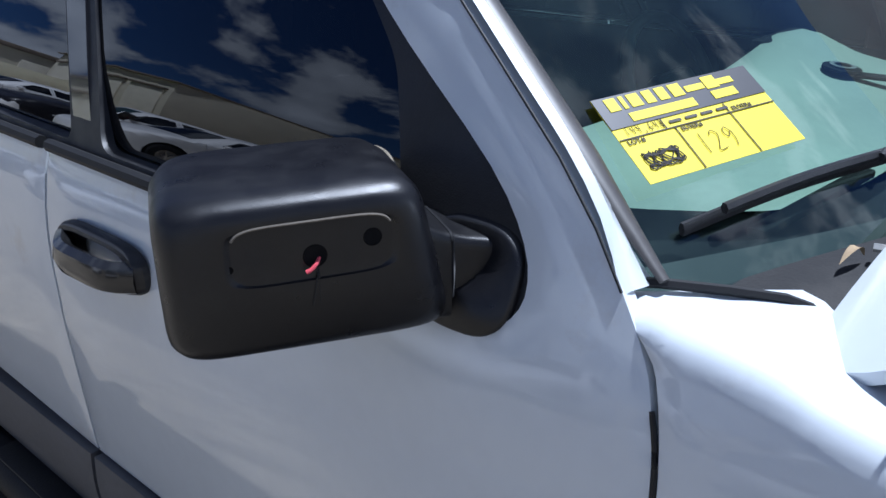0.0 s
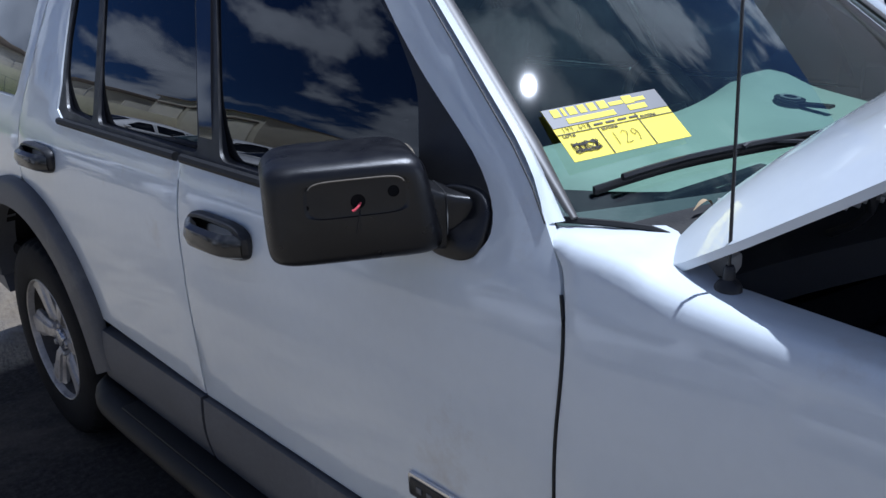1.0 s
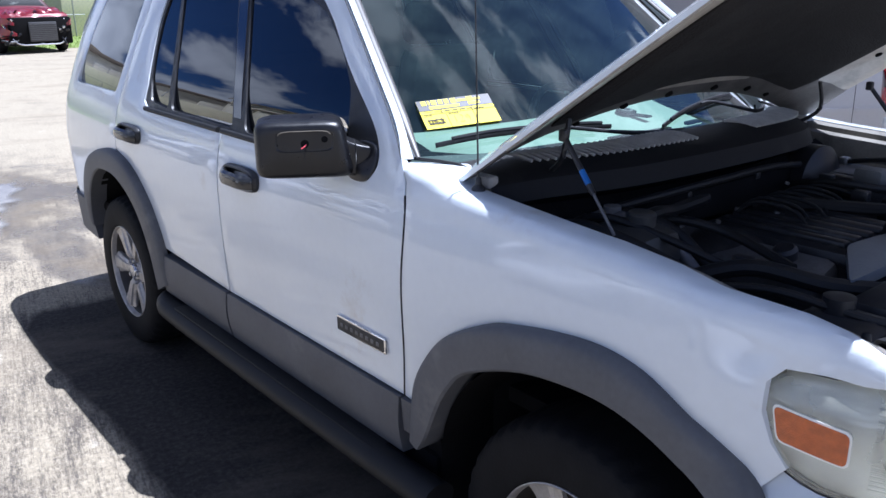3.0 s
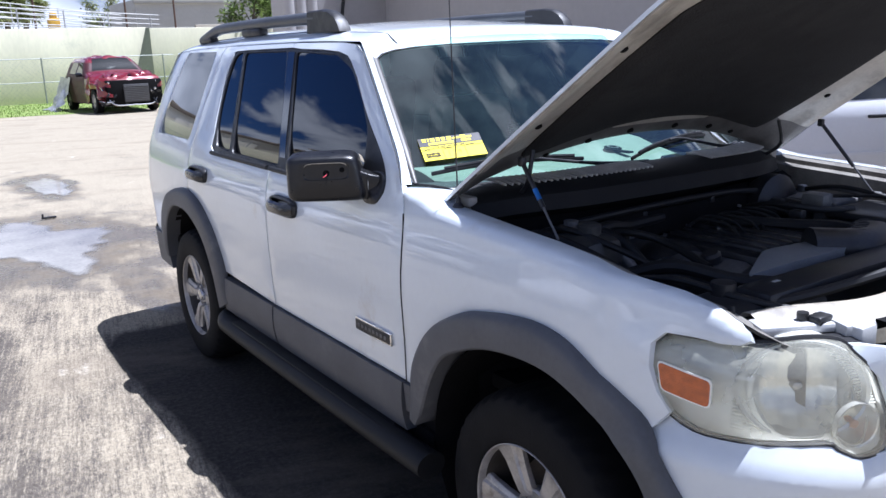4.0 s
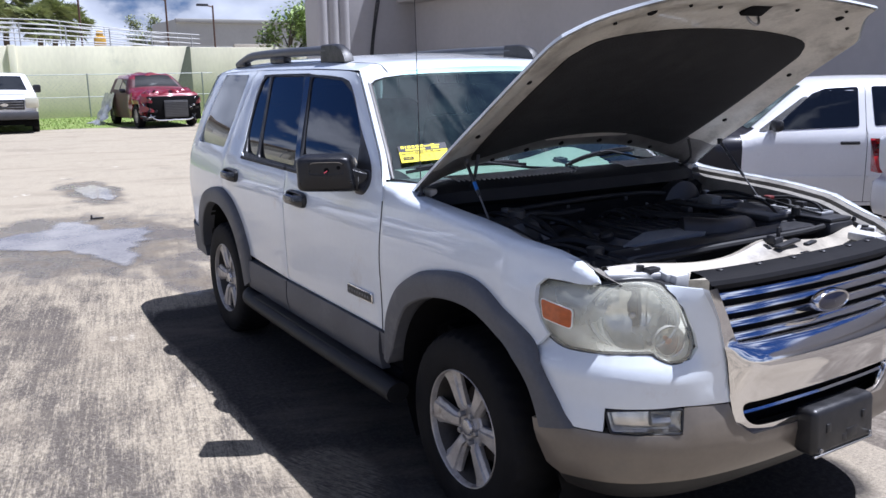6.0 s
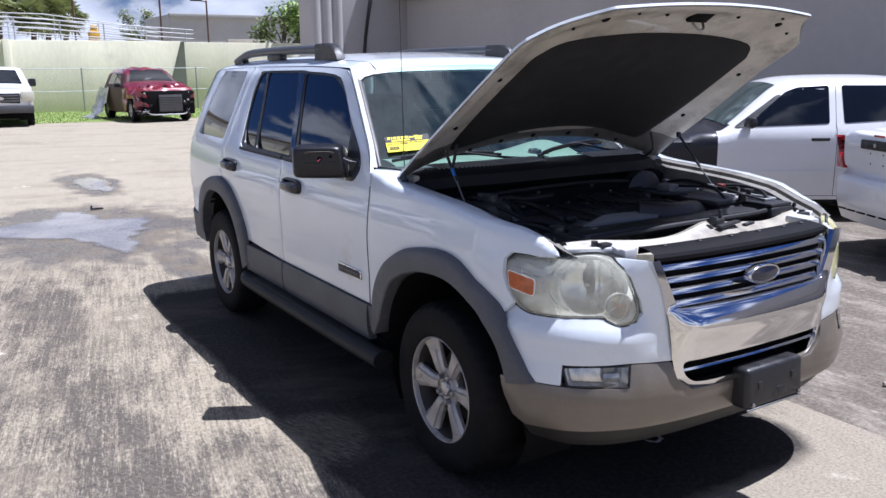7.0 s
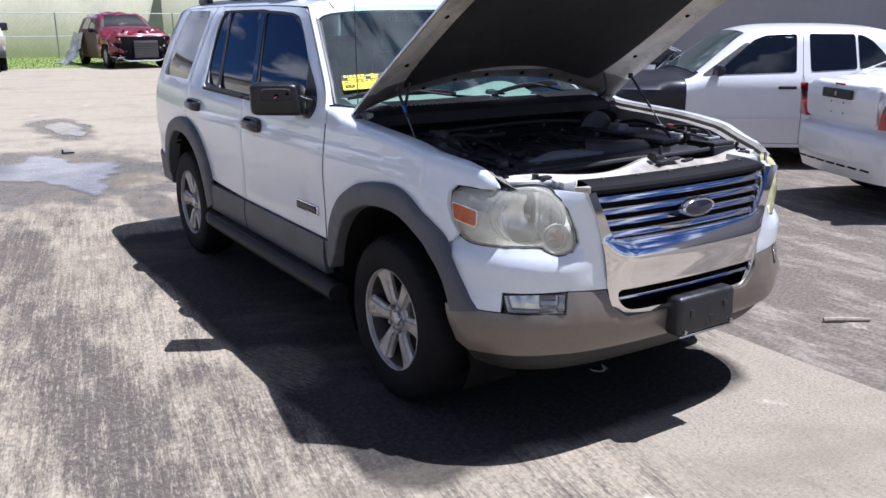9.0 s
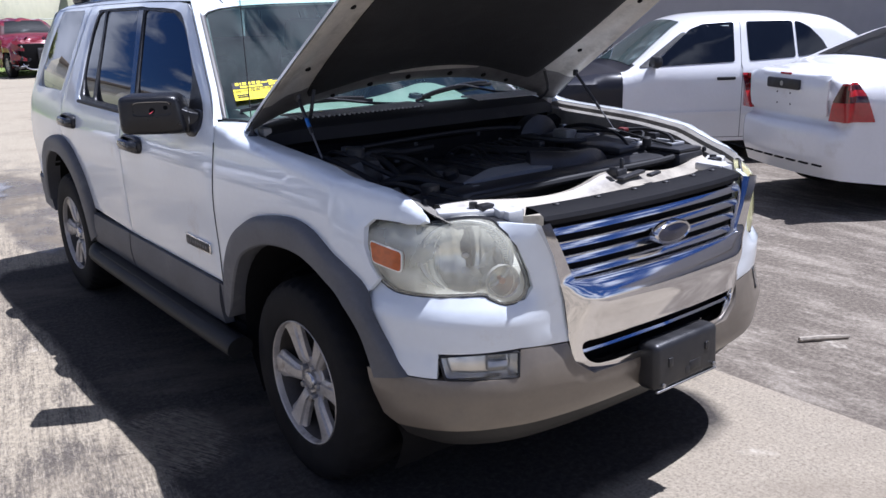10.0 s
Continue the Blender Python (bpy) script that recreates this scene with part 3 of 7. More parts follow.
both(Geo().rows([[side(y, z, .003) for y, z in pil], [(-(half(y, z) - .013), y - .004, z + .003) for y, z in pil], [(-(half(y, z) - .036), (y + e[1]) / 2 - .001, z + .001) for (y, z), e in zip(pil, edge_r)], [(e[0], e[1] + .012, e[2] + .002) for e in edge_r]]), "a_pillar", PAINT)
both(Geo().tube([(e[0] - .005, e[1] - .004, e[2] + .005) for e in edge_r if e[2] < 1.630], [.006 + .0105 * min(1, k / 3) for k in range(sum(e[2] < 1.630 for e in edge_r))], 10, flat=.5), "windscreen_molding", mat("dark_molding", (.085, .080, .076), .45, 0.1, .3, 12.0), "dark windscreen edge molding")
both(Geo().tube([side(y, z, .0015) for y, z in dense(SEAM_A[2:-2], .03, False)], .0016, 6), "door_frame_gap", SEAL)
nz, nx = 14, 61
ws = []
for i in range(nz):
    z = 1.205 + (1.685 - 1.205) * i / (nz - 1)
    w = float(np.interp(z, [e[2] for e in edge_r], [-e[0] for e in edge_r])) + 0.004
    ws.append([(w * (2 * j / (nx - 1) - 1), SCREEN_Y(w * (2 * j / (nx - 1) - 1), z + .02 * (1 - (2 * j / (nx - 1) - 1) ** 2) * i / nz), z + .03 * (1 - (2 * j / (nx - 1) - 1) ** 2) * i / nz) for j in range(nx)])
screen = Geo().rows(ws).make("windscreen", SCREEN, suv, "green-tinted windscreen with dust and clouds reflected")
screen.visible_shadow = False
band = [[(x * 0.995, y + .006, z) for x, y, z in ws[k]] for k in (0, 1)]
Geo().rows(band).rows([[(r[0][0] + dx, SCREEN_Y(r[0][0], r[0][2]) + .006, r[0][2]) for r in ws] for dx in (.0, .035)]).rows([[(r[-1][0] - dx, SCREEN_Y(r[-1][0], r[-1][2]) + .006, r[-1][2]) for r in ws] for dx in (.0, .035)]).make("glass_border", SEAL, suv, "black printed border of the windscreen")
ROOF_X = np.array([1.0, .985, .95, .88, .76, .55, .28, 0.0])
ROOF_H = np.array([0.0, .012, .028, .045, .058, .070, .077, .080])
lip_z = lambda x: float(np.interp(abs(x), [0, .35, .48, .56, .61, .64, .662], [1.681, 1.677, 1.672, 1.665, 1.656, 1.645, 1.628]))
rr = []
for up, out_ in ((-.004, .010), (.002, -.004), (.010, -.006), (.022, -.006)):
    row = [(-.664 * k, SCREEN_Y(.664 * k, lip_z(.664 * k) + up) + out_, lip_z(.664 * k) + up) for k in ROOF_X]
    rr.append(row + [(-x, yy, z) for x, yy, z in row[-2::-1]])
for y in (1.19, 1.19, 1.24, 1.32, 1.45, 1.7, 2.1, 2.5, 2.9, 3.2, 3.36, 3.46, 3.52):
    zt = float(np.interp(y, [1.165, 1.19, 1.6, 2.4, 3.2, 3.46, 3.52], [1.694, 1.70, 1.712, 1.715, 1.705, 1.695, 1.67]))
    w = half(min(y, 3.46), zt)
    hh = float(np.interp(y, [1.165, 1.24, 1.7, 2.6, 3.3, 3.52], [.40, .62, 1.0, 1.0, .85, .5]))
    row = [(-w * k, y - .03 * (1 - k * k) * (y < 1.3), zt + hh * h) for k, h in zip(ROOF_X, ROOF_H)]
    rr.append(row + [(-x, yy, z) for x, yy, z in row[-2::-1]])
Geo().rows(rr).make("roof", PAINT, suv)


def roof_z(x, y):
    """Height of the roof skin over a point of the plan."""
    cut = [(float(np.interp(x, [p[0] for p in r], [p[1] for p in r])), float(np.interp(x, [p[0] for p in r], [p[2] for p in r]))) for r in rr[1:]]
    return float(np.interp(y, [c[0] for c in cut], [c[1] for c in cut]))


both(Geo().tube([(x, y, roof_z(x, y) - .0005) for x, y in catmull([(-.575, 3.3), (-.60, 2.6), (-.607, 1.9), (-.603, 1.48), (-.592, 1.32), (-.575, 1.22), (-.555, 1.135)], 5)], 0.0026, 6), "roof_ditch", SEAL)
Geo().tube([rr[1][i] for i in range(len(rr[1]))], .0045, 6).make("windscreen_top_seal", SEAL, suv)
# rear end
re = [(3.52, 1.69), (3.64, 1.50), (3.81, 1.22), (3.90, .95), (3.90, .62), (3.93, .60), (3.93, .45), (3.80, .42)]
Geo().rows([[(k * (half(min(y, 3.86), z) - (0.0 if abs(k) == 1 else 0)), y + .06 * (1 - k * k), z) for k in np.linspace(-1, 1, 13)] for y, z in re]).make("tailgate", PAINT, suv)
both(Geo().panel([(3.31, .44), (3.90, .44), (3.92, .63), (3.42, .63), (3.36, .56)], lambda y, z, d=0.0: side(y, z, d - 0.015), step=0.05, thick=0.04), "rear_bumper_end", CLAD, "grey plastic rear bumper corner")
# roof rails
for s in (-1, 1):
    rail = catmull([(s * .60, 3.20, 1.750), (s * .60, 3.10, 1.772), (s * .60, 2.96, 1.797), (s * .60, 2.80, 1.806), (s * .60, 2.3, 1.810), (s * .60, 1.9, 1.808), (s * .60, 1.70, 1.806)], 6)
    r = Geo().tube(rail, 0.027, 12).make("roof_rail", mat("rail_grey", (.085, .09, .098), .42, 0.1, .25, 8.0) if s < 0 else bpy.data.materials["rail_grey"], suv, "dark grey roof rack rail")
    Geo().box((s * .60, 2.425, 1.772), (.05, .24, .04), .012).make("rail_foot", BLACK_TRIM, r, "black rail foot")
    Geo().box((s * .60, 3.10, 1.752), (.05, .16, .03), .010).make("rail_foot", BLACK_TRIM, r, "black rail foot")
    block = [(1.46, 1.745), (1.478, 1.778), (1.51, 1.808), (1.56, 1.829), (1.62, 1.837), (1.755, 1.837), (1.765, 1.745)]
    sides = [[(s * (.60 + q * w), y, 1.745 + (z - 1.745) * h) for y, z in block] for q, w, h in ((-1, .026, 0), (-1, .026, .93), (-1, .018, 1), (0, 0, 1.02), (1, .018, 1), (1, .026, .93), (1, .026, 0))]
    Geo().rows(sides).rows([[p[-1] for p in sides], [(s * .60, 1.765, 1.745)] * len(sides)]).make("rail_end", BLACK_TRIM, r, "black moulded front end of the rail")
# door handles
for door, y0, z0 in ((fdoors, 1.468, 1.072), (rdoors, 2.535, 1.092)):
    for o, s in zip(door, (-1, 1)):
        w = half(y0, z0)
        h = Geo()
        cup = [(y0 + .122 * math.copysign(abs(math.cos(a)) ** .5, math.cos(a)), z0 + .040 * math.copysign(abs(math.sin(a)) ** .6, math.sin(a))) for a in np.linspace(0, 2 * math.pi, 40, endpoint=False)]
        prof = [(1.0, .0), (1.0, .010), (.93, .020), (.80, .022), (.70, .010), (.45, .004)]
        h.rows([[(s * (w + d), y0 + (y - y0) * k, z0 + (z - z0) * k) for y, z in cup] for k, d in prof], loop=True)
        h.make("handle_bezel", BLACK_TRIM, o, "black handle bezel")
        bar = catmull([(s * (w + .012), y0 - .105, z0 - .004), (s * (w + .038), y0 - .07, z0 - .002), (s * (w + .045), y0 - .01, z0), (s * (w + .042), y0 + .05, z0), (s * (w + .014), y0 + .10, z0 + .002)], 4)
        Geo().tube(bar, 0.017, 8, flat=1.5).make("door_handle", mat("handle_black", (.015, .015, .016), .22, 0, .2, 20., coat=.5) if "handle_black" not in bpy.data.materials else bpy.data.materials["handle_black"], o, "black door pull handle")
# badge on the front doors
for o, s in zip(fdoors, (-1, 1)):
    w = half(.78, .74) + .004
    tilt = pose(s * w, .773, .733, 0, 0, 0)
    b = Geo().box((0, 0, 0), (.012, .25, .048), .008, tilt).moved(Matrix()).make("name_badge", CHROME, o, "chrome model-name badge")
    Geo().box((s * .005, 0, 0), (.008, .236, .036), .004, tilt).make("badge_field", BLACK_TRIM, b, "black field of the badge")
    for i in range(8):
        Geo().box((s * .0095, (i - 3.5) * .026, 0), (.002, .013, .012), .001, tilt).make("badge_bar", ENGINE_GREY, b)
# running boards
for s in (-1, 1):
    line = catmull([(s * .80, 2.36, .395), (s * .88, 2.345, .385), (s * .915, 2.29, .378), (s * .93, 2.15, .376), (s * .935, 1.45, .378), (s * .937, .75, .382), (s * .940, .47, .388), (s * .938, .405, .388)], 6)
    rb = Geo().tube(line, 0.055, 14, flat=0.80).make("running_board", mat("board_black", (.012, .012, .013), .55, 0, .3, 8.0, bump=.1, bscale=200, dirt=(.022, .021, .020), dirt_amount=.2, spec=.3) if s < 0 else bpy.data.materials["board_black"], suv, "black tubular running board")
    Geo().box((s * .930, 1.40, .4205), (.060, 1.45, .007), .003).make("step_tread", bpy.data.materials["board_black"], rb, "black rubber step pad")
    for y in (.8, 1.5, 2.15):
        Geo().box((s * .86, y, .36), (.16, .05, .03), .008).make("board_bracket", DARK, rb)


# ---- wheels ----
BARREL = mat("dark_barrel", (.07, .062, .054), .5, .4, .4, 9.)
def wheel(parent, x, y, s, turn=0.0):
    m = pose(x, y, .368, 0, 90 * s, 0) @ pose(0, 0, 0, 0, 0, turn)
    e = new("wheel")
    e.parent = parent
    R = .372
    tp = [(.222, -.115), (.235, -.122), (.30, -.124), (.335, -.120), (.357, -.108), (.368, -.085), (R, -.05), (R, 0), (R, .05), (.368, .085), (.357, .108), (.345, .117), (.335, .119), (.328, .1235), (.30, .125), (.285, .1265), (.262, .124), (.24, .1225), (.230, .119), (.224, .112)]
    ty, rows = Geo(), []
    N = 160
    for r, h in tp:
        row = []
        for j in range(N):
            block = (j + (2 if abs(h) < .06 else 0)) % 4 < 2
            rr = r - (.007 if r > .353 and block and abs(h) > .03 else 0)
            a = 2 * math.pi * j / N
            row.append(m @ Vector((rr * math.cos(a), rr * math.sin(a), h)))
        rows.append(row)
    ty.rows(rows, loop=True)
    ty.make("tyre", RUBBER, e, "black all-terrain tyre")
    Geo().lathe([(.222, -.115), (.215, -.10), (.195, -.08), (.192, .02), (.204, .060), (.2165, .096)], m, 64).make("rim_barrel", BARREL, e, "dark dusty rim barrel")
    rim = Geo().lathe([(.2215, .100), (.2230, .112), (.2255, .114), (.2265, .118), (.2240, .120), (.2212, .118), (.2190, .110), (.2165, .094)], m, 72)
    for i in range(6):
        rot = m @ Matrix.Rotation(2 * math.pi * i / 6, 4, "Z")
        sec = []
        for r, h, w, dep in ((.066, .084, .027, .030), (.085, .096, .029, .034), (.125, .098, .035, .032), (.170, .099, .044, .030), (.205, .101, .055, .026), (.2195, .107, .064, .022)):
            sec.append([rot @ Vector(q) for q in ((r, -w, h - dep), (r, -w, h - .016), (r, -w + .006, h - .011), (r, -w * .62, h - .008), (r, -w * .50, h), (r, w * .50, h), (r, w * .62, h - .008), (r, w - .006, h - .011), (r, w, h - .016), (r, w, h - dep))])
        rim.rows(sec, loop=True, cap=True)
    rim.lathe([(.084, .040), (.086, .074), (.080, .080), (.074, .076), (.045, .072), (.040, .078), (.0, .078)], m, 40)
    r = rim.make("rim", ALLOY, e, "brake-dusted six-spoke alloy rim", sharp=30)
    Geo().lathe([(.035, .074), (.035, .090), (.030, .097), (.012, .099), (.0, .0985)], m, 28).make("centre_cap", mat("cap_silver", (.55, .55, .56), .25, .8, .15, 20.) if "cap_silver" not in bpy.data.materials else bpy.data.materials["cap_silver"], r)
    for i in range(5):
        q = m @ Matrix.Rotation(2 * math.pi * (i + .25) / 5, 4, "Z") @ Matrix.Translation((.0575, 0, .070))
        Geo().lathe([(.0125, 0), (.0125, .020), (.010, .027), (0, .029)], q, 6).make("lug_nut", STEEL, r, "worn steel lug nut")
    Geo().lathe([(.0, -.02), (.155, -.02), (.155, -.005), (.08, .0), (.0, .0)], m, 40).make("brake_disc", mat("brake_iron", (.07, .06, .055), .55, .6, .4, 15.) if "brake_iron" not in bpy.data.materials else bpy.data.materials["brake_iron"], e, "rusty dark brake disc")
    return e


for x, s in ((-.772, -1), (.772, 1)):
    wheel(suv, x, 0.0, s, 30)
    wheel(suv, x, 2.888, s, 31)

# ---- nose ----
FOG_IN = mat("dull_lamp_reflector", (.85, .81, .72), .16, .75, .3, 14.)
HL = [(-1.172, .955), (-1.170, .995), (-1.140, 1.024), (-1.03, 1.029), (-.918, 1.036), (-.765, 1.054), (-.678, 1.048), (-.645, 1.022), (-.595, .972), (-.560, .892), (-.550, .846), (-.578, .812), (-.64, .803), (-.69, .822), (-.718, .832), (-.91, .825), (-1.02, .825), (-1.10, .848), (-1.148, .889)]
HLS = catmull(HL, 3, True)
inset_map = lambda k: (lambda u, z, d=0.0: front(u, z, d + k))
bulged = lambda u, z, d=0.0: front(u, z, d - .002 - (.022 * (1 - (1 - min(1, float(near_edge(HLS, np.array([[u, z]]))[0]) / .055)) ** 2) if d < .01 else 0))
inset_hl = [(-.86 + (u + .86) * .97, .925 + (z - .925) * .95) for u, z in HLS]
hl_out = [(-1.13, .83), (-1.20, .80), (-1.10, .70), (-1.05, .62), (-1.01, .586), (-.850, .592), (-.848, .664), (-.602, .672), (-.43, .662), (-.452, .80), (-.492, .945), (-.53, 1.03), (-.645, 1.036)]
fas = hl_out + [(u - .0, z) for u, z in HL[7:18]]
fascia_in = lambda u, z: float(np.interp(abs(u), [.50, .62], [1.0, 0.0])) * float(z > .70)
fascia = lambda u, z, d=0.0: front(u, z, d, float(np.interp(z, INSET_Z, INSET)) * (1 - fascia_in(u, z)) + .004 * fascia_in(u, z))
both(Geo().panel(fas, fascia, step=0.03, thick=0.02, edge=0.003), "bumper_cover", PAINT, "white front bumper cover")
for s in (1, -1):
    flip = (lambda g: g) if s == 1 else (lambda g: g.mirrored())
    hl = flip(Geo().panel(HLS, bulged, step=0.022, thick=0.03, edge=0.004)).make("headlight", LENS if s == 1 else LENS_OLD, suv, "hazed cream headlight" if s == 1 else "strongly yellowed headlight")
    hl.visible_shadow = False
    flip(Geo().tube([front(u, z, .006) for u, z in HLS + HLS[:1]], 0.0062, 6)).make("gasket", SEAL, hl, "black rubber gasket")
    rnd_hole = lambda cu, cz, r, h: [(cu + r * math.cos(t), cz + h * math.sin(t)) for t in np.linspace(0, 2 * math.pi, 36, endpoint=False)]
    sh = Geo().panel(inset_hl, lambda u, z, d=0.0: front(u, z, d + .014 + .20 * (z - .83)), [rnd_hole(-.762, .938, .134, .102), rnd_hole(-.640, .868, .044, .044)], step=0.03, thick=0.05)
    flip(sh).make("lamp_shell", LAMP_SHELL, hl)
    for i in range(24):
        z = .848 + i * .0072
        k = math.sqrt(max(0.0, 1 - ((z - .938) / .112) ** 2))
        flip(Geo().tube([front(u, z, .012 + .20 * (z - .83)) for u in np.linspace(-.940, -.766 - .142 * k, 4)], .0026, 5)).make("flute", LAMP_SHELL, hl)
    for i in range(20):
        z = .905 + i * .0066
        edge_u = float(np.interp(z, [.892, .972, 1.022, 1.048], [-.560, -.595, -.645, -.678]))
        flip(Geo().tube([front(u, z, .008 + .14 * (z - .83)) for u in np.linspace(edge_u - .050, edge_u - .012, 3)], .0025, 5)).make("flute", LAMP_SHELL, hl)
    c = Vector(front(-.762, .938, .034))
    q = Matrix.Translation(c) @ (Vector(front(-.762, .938, -1)) - c).to_track_quat("Z", "Y").to_matrix().to_4x4() @ pose(0, 0, 0, -8, 0, 0) @ Matrix.Diagonal((1.36, 1.06, 1, 1))
    bowl = flip(Geo().lathe([(.012, -.065), (.04, -.060), (.068, -.043), (.086, -.020), (.095, .004), (.100, .006), (.103, .0)], q, 40)).make("reflector_bowl", REFLECTOR, hl, "large mirrored reflector bowl")
    flip(Geo().lathe([(.009, -.055), (.010, -.036), (.007, -.030), (0, -.028)], q, 20)).make("bulb_shield", STEEL, bowl)
    for k in range(6):
        xx = -.075 + .030 * k
        hgt = math.sqrt(.094 ** 2 - xx * xx)
        flip(Geo().rows([[q @ Vector((x_, y_, -.052 + (x_ * x_ + y_ * y_) * 4.6 + .004 * math.sin((x_ - xx) / .030 * math.pi))) for x_ in np.linspace(xx - .0148, xx + .0148, 5)] for y_ in np.linspace(-hgt * .92, hgt * .92, 8)])).make("reflector_facet", REFLECTOR, bowl)
    c = Vector(front(-.640, .868, .010))
    q = Matrix.Translation(c) @ (Vector(front(-.640, .868, -1)) - c).to_track_quat("Z", "Y").to_matrix().to_4x4()
    bw = flip(Geo().lathe([(.008, -.040), (.025, -.034), (.040, -.015), (.046, .010), (.050, .012), (.052, .0)], q, 32)).make("turn_signal_bowl", REFLECTOR, hl)
    flip(Geo().lathe([(.011, -.036), (.013, -.010), (.009, .002), (0, .006)], q, 16)).make("amber_bulb", mat("pale_amber", (.62, .34, .22), .3, 0, .2, 40.) if s == 1 else bpy.data.materials["pale_amber"], bw, "amber indicator bulb")
    am = rounded([(-1.108, .968), (-.978, .953), (-.978, .896), (-1.094, .909)], .012)
    flip(Geo().panel(am, inset_map(-.028), step=0.02, thick=0.02)).make("side_reflector", AMBER, hl, "amber side reflector")
    am = rounded([(-1.112, .972), (-.974, .957), (-.974, .892), (-1.097, .905)], .014)
    flip(Geo().panel(am, inset_map(-.0265), step=0.02, thick=0.01)).make("reflector_frame", LAMP_SHELL, hl)
    fg = rounded([(-.846, .658), (-.606, .664), (-.614, .590), (-.826, .592)], .012)
    fl = flip(Geo().panel(fg, inset_map(.004), step=0.03, thick=0.02)).make("fog_lamp", CLEAR, suv, "rectangular clear fog lamp")
    fl.visible_shadow = False
    flip(Geo().panel(fg, inset_map(.05), step=0.02, thick=-0.04)).make("lamp_reflector", FOG_IN, fl)
    flip(Geo().tube([front(u, z, .002) for u, z in fg + fg[:1]], .0045, 6)).make("lamp_frame", SEAL, fl)
    flip(Geo().rows([[front(u, z, .04 - .02 * math.sin(math.pi * (z - .60) / .05)) for z in np.linspace(.60, .65, 6)] for u in np.linspace(-.70, -.64, 6)])).make("lamp_facet", FOG_IN, fl)
tan_r = [(-1.106, .574), (-1.02, .582), (-.850, .588), (-.61, .586), (-.602, .668), (-.438, .658), (-.415, .59), (-.345, .543), (0, .540)]
tan_b = [(0, .425), (-.4, .425), (-.66, .425), (-.9, .415), (-1.00, .405), (-1.055, .43), (-1.088, .50)]
tan_poly = tan_r + [(-u, z) for u, z in tan_r[-2::-1]] + [(-u, z) for u, z in tan_b[:0:-1]] + tan_b
Geo().panel(tan_poly, lambda u, z, d=0.0: front(u, z, d - .004), step=0.035, thick=0.05, edge=.006).make("lower_bumper", TAN, suv, "tan painted lower front bumper")
Geo().rows([[front(u, z, d) for u in np.linspace(-1.04, 1.04, 60)] for z, d in ((.43, .02), (.41, .025), (.365, .035), (.330, .05), (.318, .08), (.325, .3))]).make("air_dam", mat("air_dam_plastic", (.022, .021, .020), .6, 0, .3, 6.0, bump=.1, bscale=200), suv, "dark plastic air dam under the bumper")
CH = np.array(catmull([(.53, -.006), (.56, -.014), (.62, -.018), (.68, -.023), (.72, -.030), (.75, -.039), (.775, -.045), (.795, -.043), (.81, -.037), (.825, -.028), (.838, -.019), (.848, -.009), (.855, .004), (.862, .012), (.95, .014), (1.04, .022)], 6))
CH_Z, CH_I = CH[:, 0], CH[:, 1]
RIM_Z, RIM_U = [.543, .59, .66, .80, .94, 1.03, 1.04], [.343, .413, .432, .455, .497, .538, .542]
rim_u = lambda z: float(np.interp(z, RIM_Z, RIM_U))


def cmap(u, z, d=0.0):
    """The chrome face: a rounded bar that sinks flush at its outer ends."""
    k = min(1.0, max(0.0, (rim_u(z) - abs(u)) / .13))
    sink = float(np.interp(z, CH_Z, CH_I)) * k * (2 - k) - .004 + d
    nx, L = .28 * u, math.hypot(.28 * u, 1)
    return (u - nx / L * sink, -.875 + .14 * u * u + sink / L, z)


low = rounded([(-.392, .655), (.392, .655), (.378, .60), (.33, .566), (-.33, .566), (-.378, .60)], .03)
ends = [1, .99, .975, .96, .945, .93, .915, .90, .885, .865]
across = [-k for k in ends] + list(np.linspace(-.84, .84, 43)) + ends[::-1]
chrome = Geo().rows([[cmap(k * rim_u(z), z, d) for k in across] for z, d in [(float(z), 0.0) for z in np.linspace(.69, .852, 30)] + [(.854, .01), (.854, .03)]])
for sg in (-1, 1):
    arm = []
    for z in np.linspace(.84, 1.036, 16):
        z = float(z)
        a, b = rim_u(z), float(np.interp(z, [.835, 1.0, 1.036], [.402, .482, .499]))
        arm.append([cmap(sg * a, z, .03)] + [cmap(sg * (a + (b - a) * t), z) for t in (0, .08, .2, .4, .6, .8, .93)] + [cmap(sg * b, z, .006), cmap(sg * b, z, .03)])
    chrome.rows(arm)
outer = [(-.441, .692), (.441, .692), (.432, .66), (.413, .59), (.395, .572), (.343, .543), (-.343, .543), (-.395, .572), (-.413, .59), (-.432, .66)]
n_ring = 160
po, pi_ = resample(outer + outer[:1], 2000), resample(list(low) + list(low[:1]), 2000)
turn = lambda p: np.arctan2((p[:, 1] - .612) * 3.2, p[:, 0])
pick = lambda p, a: p[int(np.argmin(np.abs((turn(p) - a + math.pi) % (2 * math.pi) - math.pi)))]
angles = np.linspace(-math.pi, math.pi, n_ring, endpoint=False)
ring_o, ring_i = [pick(po, a) for a in angles], [pick(pi_, a) for a in angles]
chrome.rows([[cmap(*(i_ + (o_ - i_) * t), d) for o_, i_ in zip(ring_o, ring_i)] for t, d in ((0, .035), (0, .006), (.06, .001), (.2, 0), (.4, 0), (.55, 0), (.65, 0), (.72, 0), (.79, 0), (.85, 0), (.90, 0), (.94, 0), (.97, 0), (.99, 0), (1, .0))], loop=True)
gr = chrome.make("grille_surround", CHROME, suv, "chrome grille surround")
